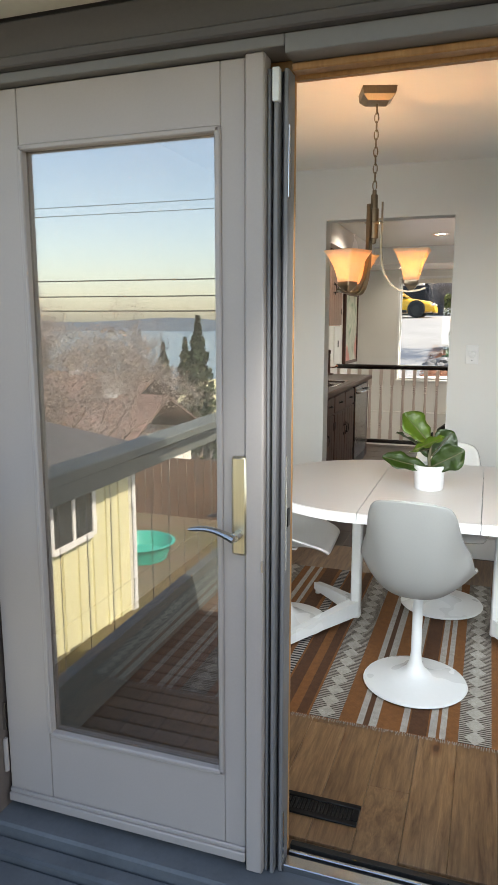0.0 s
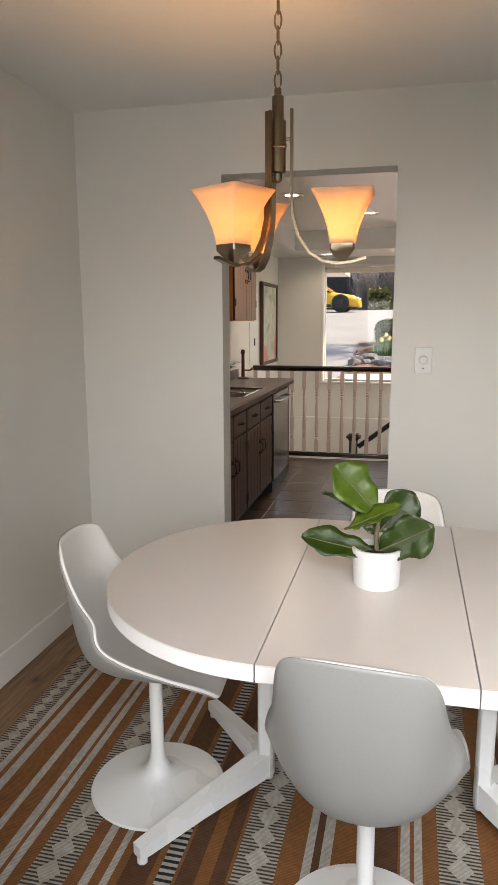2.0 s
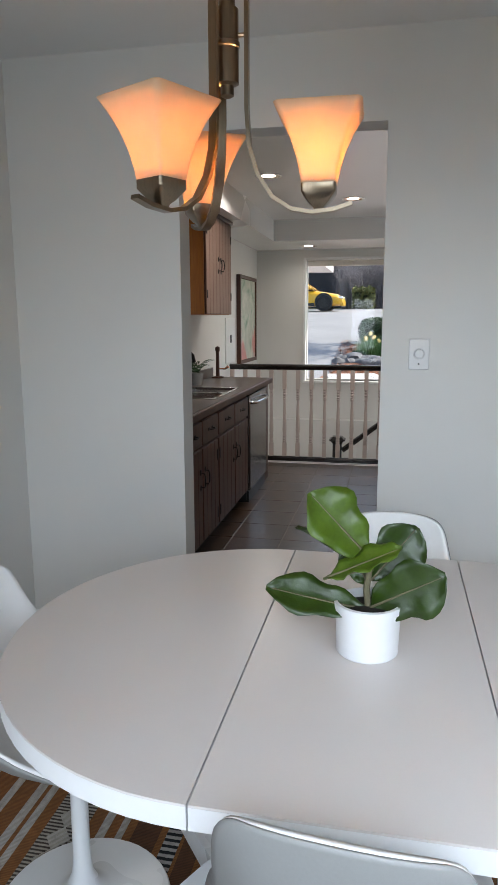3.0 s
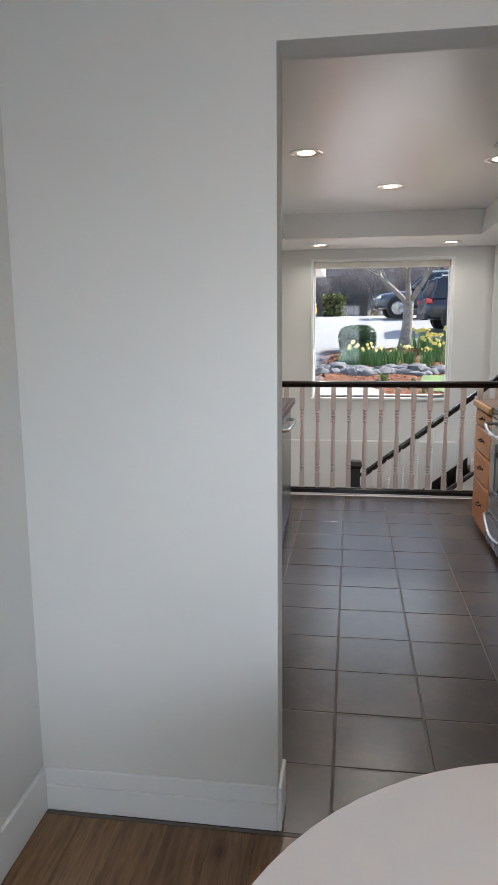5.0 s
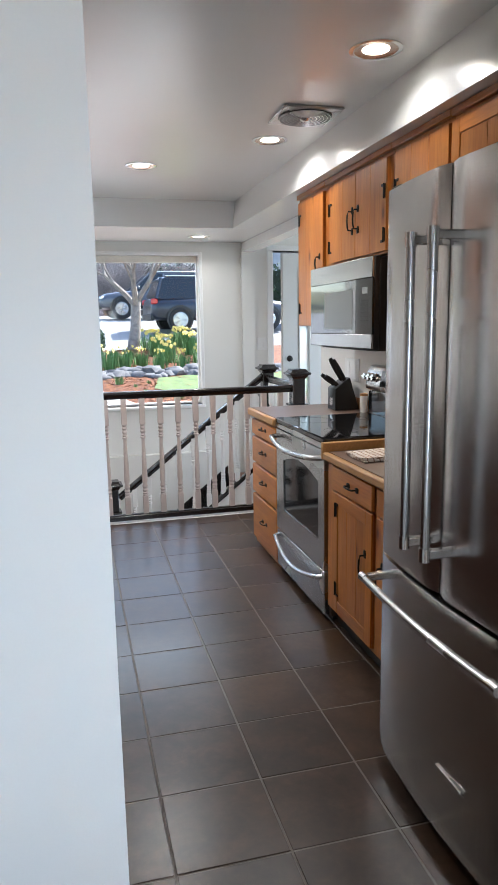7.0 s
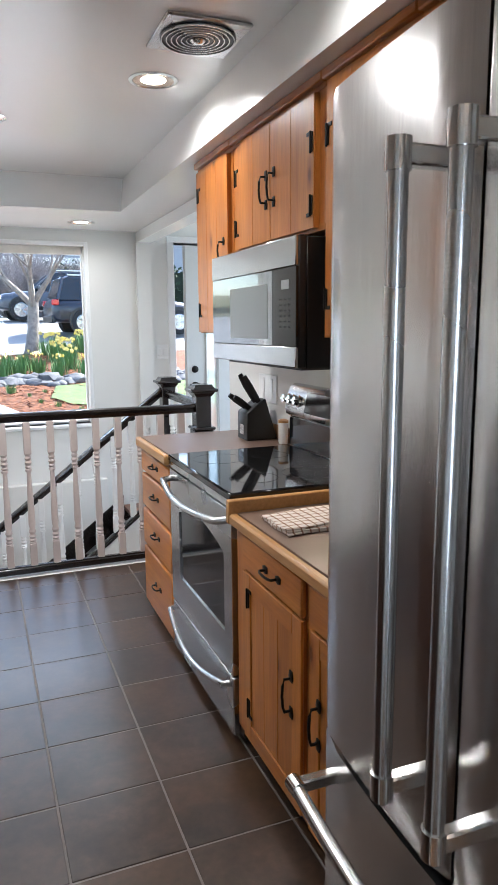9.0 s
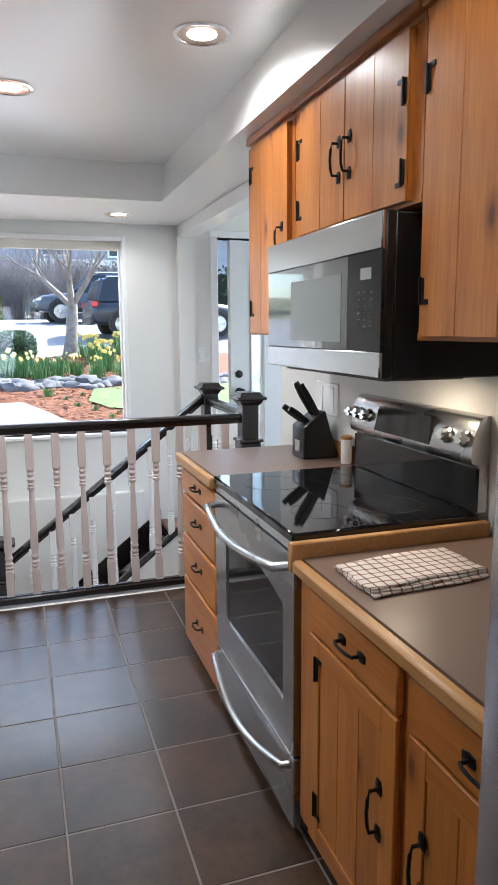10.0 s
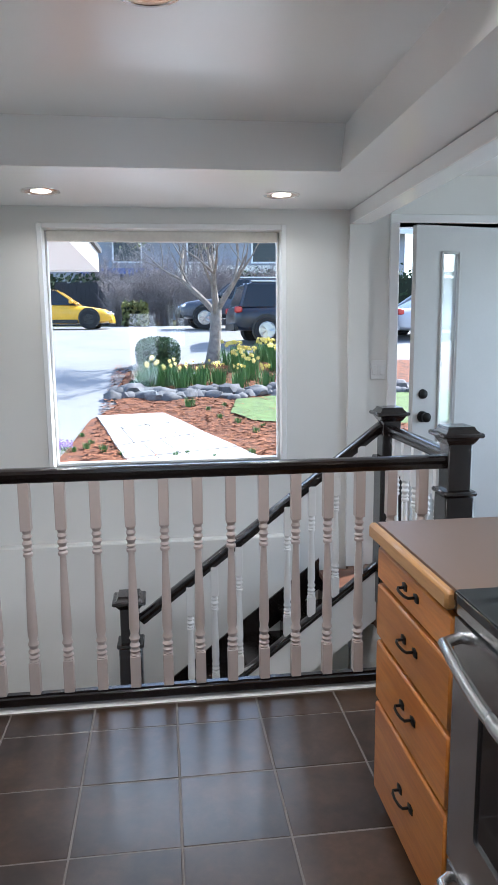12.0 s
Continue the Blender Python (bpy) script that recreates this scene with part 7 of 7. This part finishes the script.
        part("headlight", boxes((L - 0.2, L - 0.02, s * W * 0.72 - 0.13, s * W * 0.72 + 0.13, hood - 0.28, hood - 0.17), bevel=0.03), M_CHROME, c)
    part("bumper", boxes((-L - 0.02, -L + 0.1, -W * 0.84, W * 0.84, sill - 0.02, sill + 0.2), bevel=0.03), M_BLACK if suv else paint, c)
    part("bumper", boxes((L - 0.14, L + 0.01, -W * 0.74, W * 0.74, sill - 0.02, sill + 0.17), bevel=0.03), M_BLACK if suv else paint, c)
    c.matrix_basis = pose(x, y, gz(y) + 0.015, 0, 0, heading)
    return c


car(-3.45, 27.1, 0, (0.75, 0.4, 0.01), "yellow sports coupe parked across the street", 4.4)
car(4.7, 21.4, 4, (0.012, 0.016, 0.028), "black compact SUV parked beside the garden", 4.6, 1.85, True)
car(3.3, 25.9, 183, (0.06, 0.065, 0.08), "grey SUV parked across the street", 4.5, 1.85, True)
car(9.6, 22.5, 6, (0.5, 0.5, 0.52), "white car parked further along the street", 4.5)

# house across the street
hs = thing("house", (2, 47, gz(47)), "two-storey grey-blue house across the street", "house")
M_SIDING = plain("grey_siding", (0.34, 0.35, 0.38), 0.8, vary=0.12, big=1, fine=20, relief=0.2)
M_ROOF = plain("dark_shingles", (0.08, 0.08, 0.085), 0.9, vary=0.2, big=2, fine=25, relief=0.5)
z = gz(47)
part("wall", boxes((-12, 16, 45, 54, z - 0.5, z + 5.2)), M_SIDING, hs, soft=0)
bm = bmesh.new()
loft(bm, [[(x, 44.2, z + 5.2), (x, 49.5, z + 7.4), (x, 54.8, z + 5.2), (x, 49.5, z + 7.2)] for x in (-13, 17)])
part("roof", bm, M_ROOF, hs, soft=0)
part("fascia", boxes((-13, 17, 44.1, 44.25, z + 5.05, z + 5.35)), M_TRIM, hs, soft=0)
part("porch_band", boxes((1.5, 9.0, 42.6, 45, z + 2.5, z + 2.95)), M_CREAM, hs, "cream porch beam", soft=0)
part("blue_awning", boxes((-4.2, 0.9, 43.2, 45, z + 2.5, z + 2.85)), plain("blue_awning_cloth", (0.06, 0.13, 0.4), 0.7, vary=0.1), hs, "blue awning strip", soft=0)
for px in (-4.1, 0.8, 1.7, 5.2, 8.8):
    part("porch_post", boxes((px - 0.08, px + 0.08, 43.3, 43.46, z - 0.5, z + 2.5)), M_SIDING, hs, soft=0)
for wx in (-9, -5.5, -1.5, 3, 7, 11.5):
    for wz in (0.9, 3.4):
        w = part("window", boxes((wx - 0.8, wx + 0.8, 44.93, 44.99, z + wz, z + wz + 1.2)), M_CARGLASS, hs, soft=0)
        part("frame", boxes((wx - 0.9, wx - 0.8, 44.9, 44.99, z + wz - 0.1, z + wz + 1.3), (wx + 0.8, wx + 0.9, 44.9, 44.99, z + wz - 0.1, z + wz + 1.3), (wx - 0.8, wx + 0.8, 44.9, 44.99, z + wz + 1.2, z + wz + 1.3), (wx - 0.8, wx + 0.8, 44.9, 44.99, z + wz - 0.1, z + wz)), M_TRIM, w, soft=0)
# board fence added to fill the dark area behind the yellow coupe
df2 = thing("dark_fence", (-2.4, 33.4, gz(33.4)), "dark board fence across the street", "fence")
M_DARKFENCE = plain("dark_fence_boards", (0.035, 0.035, 0.04), 0.85, vary=0.25)
for k in range(22):
    x = -4.2 + 0.19 * k
    part("board", boxes((x, x + 0.175, 33.4, 33.43, gz(33.4) - 0.1, gz(33.4) + 1.9 + 0.02 * (k % 3))), M_DARKFENCE, df2, soft=0)
part("rail", boxes((-4.2, -0.05, 33.431, 33.48, gz(33.4) + 1.4, gz(33.4) + 1.5)), M_DARKFENCE, df2, soft=0)

# own eave beside the window
ev = setting("eave_front", boxes((-5.0, -0.26, 5.8, 9.68, 2.25, 2.38)), M_TRIM, "white boarded eave beside the picture window")
setting("eave_fascia", boxes((-0.26, -0.235, 5.8, 9.7, 2.235, 2.45), (-5.0, -0.26, 9.68, 9.71, 2.235, 2.45), bevel=0.004), M_TRIM, "white eave fascia board")
setting("eave_roof", boxes((-5.0, -0.2, 5.8, 9.75, 2.45, 2.5)), M_ROOF, "dark shingled eave roof")
setting("wall_garage", boxes((-5.0, -1.6, 5.8, 9.3, -0.2, 2.25)), M_WALL, "painted garage wall under the eave")
# ---- deck side ----
M_RAILPAINT = plain("grey_green_rail_paint", (0.13, 0.15, 0.145), 0.6, vary=0.12, big=4, relief=0.1)
dr = thing("deck_railing", (-0.5, -4.6, -0.135), "grey painted deck railing with thin cables", "railing")
part("top_rail", boxes((-0.56, -0.42, -5.95, -2.95, 0.9, 0.945), bevel=0.006), M_RAILPAINT, dr)
part("sub_rail", boxes((-0.51, -0.47, -5.95, -2.95, 0.81, 0.9), bevel=0.004), M_RAILPAINT, dr)
part("bottom_rail", boxes((-0.52, -0.46, -5.95, -2.95, -0.134, 0.11), bevel=0.004), M_RAILPAINT, dr)
for y in (-5.2, -3.0, -5.92):
    part("post", boxes((-0.54, -0.44, y - 0.05, y + 0.05, -0.135, 1.02), bevel=0.006), M_RAILPAINT, dr)
part("top_rail", boxes((-0.42, 4.5, -6.0, -5.9, 0.9, 0.945), bevel=0.006), M_RAILPAINT, dr)
part("bottom_rail", boxes((-0.44, 4.5, -5.98, -5.92, 0.0, 0.12), bevel=0.004), M_RAILPAINT, dr)
for k in range(15):
    bm = bmesh.new()
    tube(bm, [(-0.49, -5.85 + 0.19 * k, 0.12), (-0.49, -5.85 + 0.19 * k, 0.81)], 0.0022, 6)
    part("rod", bm, M_JAMB, dr)
sh = thing("yellow_house", (-5, -6.5, -2.1), "pale yellow board-sided house below the deck with a grey roof", "house")
M_YELLOW = plain("pale_yellow_siding", (0.68, 0.65, 0.4), 0.75, vary=0.06, fine=30, relief=0.1)
part("wall", boxes((-8.5, -3.2, -8.8, -4.0, -2.4, -0.2)), M_YELLOW, sh, soft=0)
for k in range(16):
    y = -8.78 + k * 0.3
    part("batten", boxes((-3.2, -3.175, y, y + 0.035, -2.3, -0.21)), M_YELLOW, sh, soft=0)
part("corner_trim", boxes((-3.22, -3.16, -8.84, -8.72, -2.4, -0.2)), M_TRIM, sh, soft=0)
bm = bmesh.new()
loft(bm, [[(-2.9, y, -0.2), (-2.9, y, -0.12), (-8.8, y, 0.75), (-8.8, y, 0.6)] for y in (-9.2, -3.8)])
part("roof", bm, M_ROOF, sh, soft=0)
part("gutter", boxes((-2.93, -2.86, -9.25, -3.8, -0.2, -0.1), bevel=0.01), M_TRIM, sh)
w = part("window", boxes((-3.17, -3.155, -7.8, -7.05, -0.85, -0.3)), M_CARGLASS, sh, soft=0)
part("frame", boxes((-3.17, -3.14, -7.87, -7.8, -0.9, -0.25), (-3.17, -3.14, -7.05, -6.98, -0.9, -0.25), (-3.17, -3.14, -7.8, -7.05, -0.92, -0.85), (-3.17, -3.14, -7.45, -7.4, -0.85, -0.3)), M_TRIM, w, soft=0)
tb = thing("garden_tub", (-4.3, -11.0, gz(-11)), "turquoise plastic garden tub on the grass", "tub")
part("shell", lathe(bmesh.new(), [(0.001, 0.02), (0.45, 0.02), (0.55, 0.28), (0.6, 0.3), (0.55, 0.31), (0.42, 0.1), (0.001, 0.1)], (-4.3, -11.0, gz(-11)), 28), plain("turquoise_plastic", (0.03, 0.4, 0.32), 0.4), tb)
fn = thing("wooden_fence", (-8, -14.5, gz(-14.5)), "weathered brown board fence below the deck", "fence")
for k in range(60):
    x = -16 + 0.2 * k
    part("board", boxes((x, x + 0.18, -14.5, -14.47, gz(-14.5), gz(-14.5) + 1.3)), plain("fence_wood", (0.2, 0.12, 0.08), 0.85, vary=0.25) if k == 0 else bpy.data.materials["fence_wood"], fn, soft=0)
M_TAN = plain("tan_bark", (0.27, 0.22, 0.18), 0.9, vary=0.2)
for i, (x, y, h) in enumerate(((-6.8, -13.4, 1.15), (-9.5, -16.5, 1.5), (-9.0, -12.4, 1.2), (-13.5, -19, 1.8))):
    tree(x, y, h, 0.06, 6, 60 + i, "bare winter tree with fine twigs below the deck", M_TAN, (0, 0), M_TAN, 5, 0.7, 1.3)


def conifer(x, y, z, h, seed):
    rq = random.Random(seed)
    t = thing("conifer", (x, y, z), "dark green conifer on the slope to the lake", "tree")
    bm = bmesh.new()
    tube(bm, [(x, y, z - 0.3), (x, y, z + h)], [h * 0.03, 0.02], 8)
    part("trunk", bm, M_BARK, t)
    bm = bmesh.new()

    def place():
        f = rq.uniform(0.08, 1) ** 0.8
        a = rq.uniform(0, 6.28)
        r = h * 0.3 * (1 - f) * (0.55 + 0.45 * abs(math.sin(f * 31))) * rq.uniform(0.3, 1)
        return Vector((x + r * math.cos(a), y + r * math.sin(a), z + h * f - r * 0.25))
    leafy(bm, 2600, place, h * 0.022, rq)
    part("crown", bm, M_CEDAR, t, soft=0)


conifer(-11.2, -29.5, -5.0, 6.8, 1)
conifer(-17.5, -42, -7.0, 7.6, 2)
conifer(-24, -52, -9.0, 9.0, 3)
for i, (x, y, w, h) in enumerate(((-13.5, -24, 3.0, 2.6), (-22, -33, 6.5, 3.0), (-30, -47, 8, 3.5), (-8, -33, 4.5, 2.8), (-40, -62, 10, 4))):
    hz = gz(y) - (1.1 if i == 0 else 0)
    q = thing("neighbour_house", (x, y, hz), "neighbouring house with a low brown roof towards the lake", "house", "houses on the slope to the lake")
    part("wall", boxes((x - w, x + w, y - 3, y + 3, hz - 1, hz + h)), M_CREAM if i != 3 else M_SIDING, q, soft=0)
    bm = bmesh.new()
    loft(bm, [[(xx, y - 3.6, hz + h - 0.1), (xx, y, hz + h + 1.6), (xx, y + 3.6, hz + h - 0.1), (xx, y, hz + h + 1.45)] for xx in (x - w - 0.5, x + w + 0.5)])
    part("roof", bm, plain("brown_roof", (0.2, 0.13, 0.11), 0.9, vary=0.15) if i == 0 else bpy.data.materials["brown_roof" if i != 3 else "pale_yellow_siding"], q, soft=0)
    part("chimney", boxes((x + w * 0.3, x + w * 0.3 + 0.6, y - 0.3, y + 0.3, hz + h, hz + h + 2.3)), M_TRIM, q, soft=0)
for i, z in enumerate((2.05, 2.6, 3.2, 6.0, 6.35)):
    bm = bmesh.new()
    y = -25 if i < 3 else -27
    tube(bm, [(x, y, z + 0.0006 * x * x * 0.3 - 0.1) for x in range(-60, 41, 10)], 0.022 if i < 3 else 0.012, 4)
    wv = part("power_line", bm, M_BLACK, None)
    tagged(wv, "black overhead power line crossing the lake view", "cable", "overhead power lines")
for x in (-60, 40):
    pl = thing("utility_pole", (x, -25, gz(-25)), "wooden utility pole carrying the power lines", "pole")
    bm = bmesh.new()
    tube(bm, [(x, -25, gz(-25) - 0.5), (x, -25, 8.0)], [0.16, 0.11], 10)
    part("shaft", bm, M_BARK, pl)
    part("crossarm", boxes((x - 0.06, x + 0.06, -27.4, -24.0, 3.3, 3.45), (x - 0.06, x + 0.06, -27.4, -24.0, 6.35, 6.5)), M_BARK, pl, soft=0)


def water_build(t, b):
    v = coords(t, (0.02, 0.1, 1))
    n = noise_tex(t, v, 1.0, 4)
    b.inputs["Base Color"].default_value = (0.1, 0.16, 0.21, 1)
    b.inputs["Roughness"].default_value = 0.25
    bump(t, b, n, 0.3, 0.3)


setting("water", boxes((-2500, 2500, -3000, -150, -25.3, -24.9)), material("lake_water", water_build), "wide blue-grey lake")
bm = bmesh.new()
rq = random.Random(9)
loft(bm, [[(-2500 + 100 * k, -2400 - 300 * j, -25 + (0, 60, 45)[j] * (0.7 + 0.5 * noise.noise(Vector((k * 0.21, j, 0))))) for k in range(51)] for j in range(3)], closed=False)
# the haze of distance is mixed into the hills' blue-grey colour
setting("backdrop", bm, plain("hazy_wooded_hills", (0.11, 0.15, 0.19), 0.95, vary=0.15, big=0.01, fine=0.1), "distant wooded shore across the lake", 180)
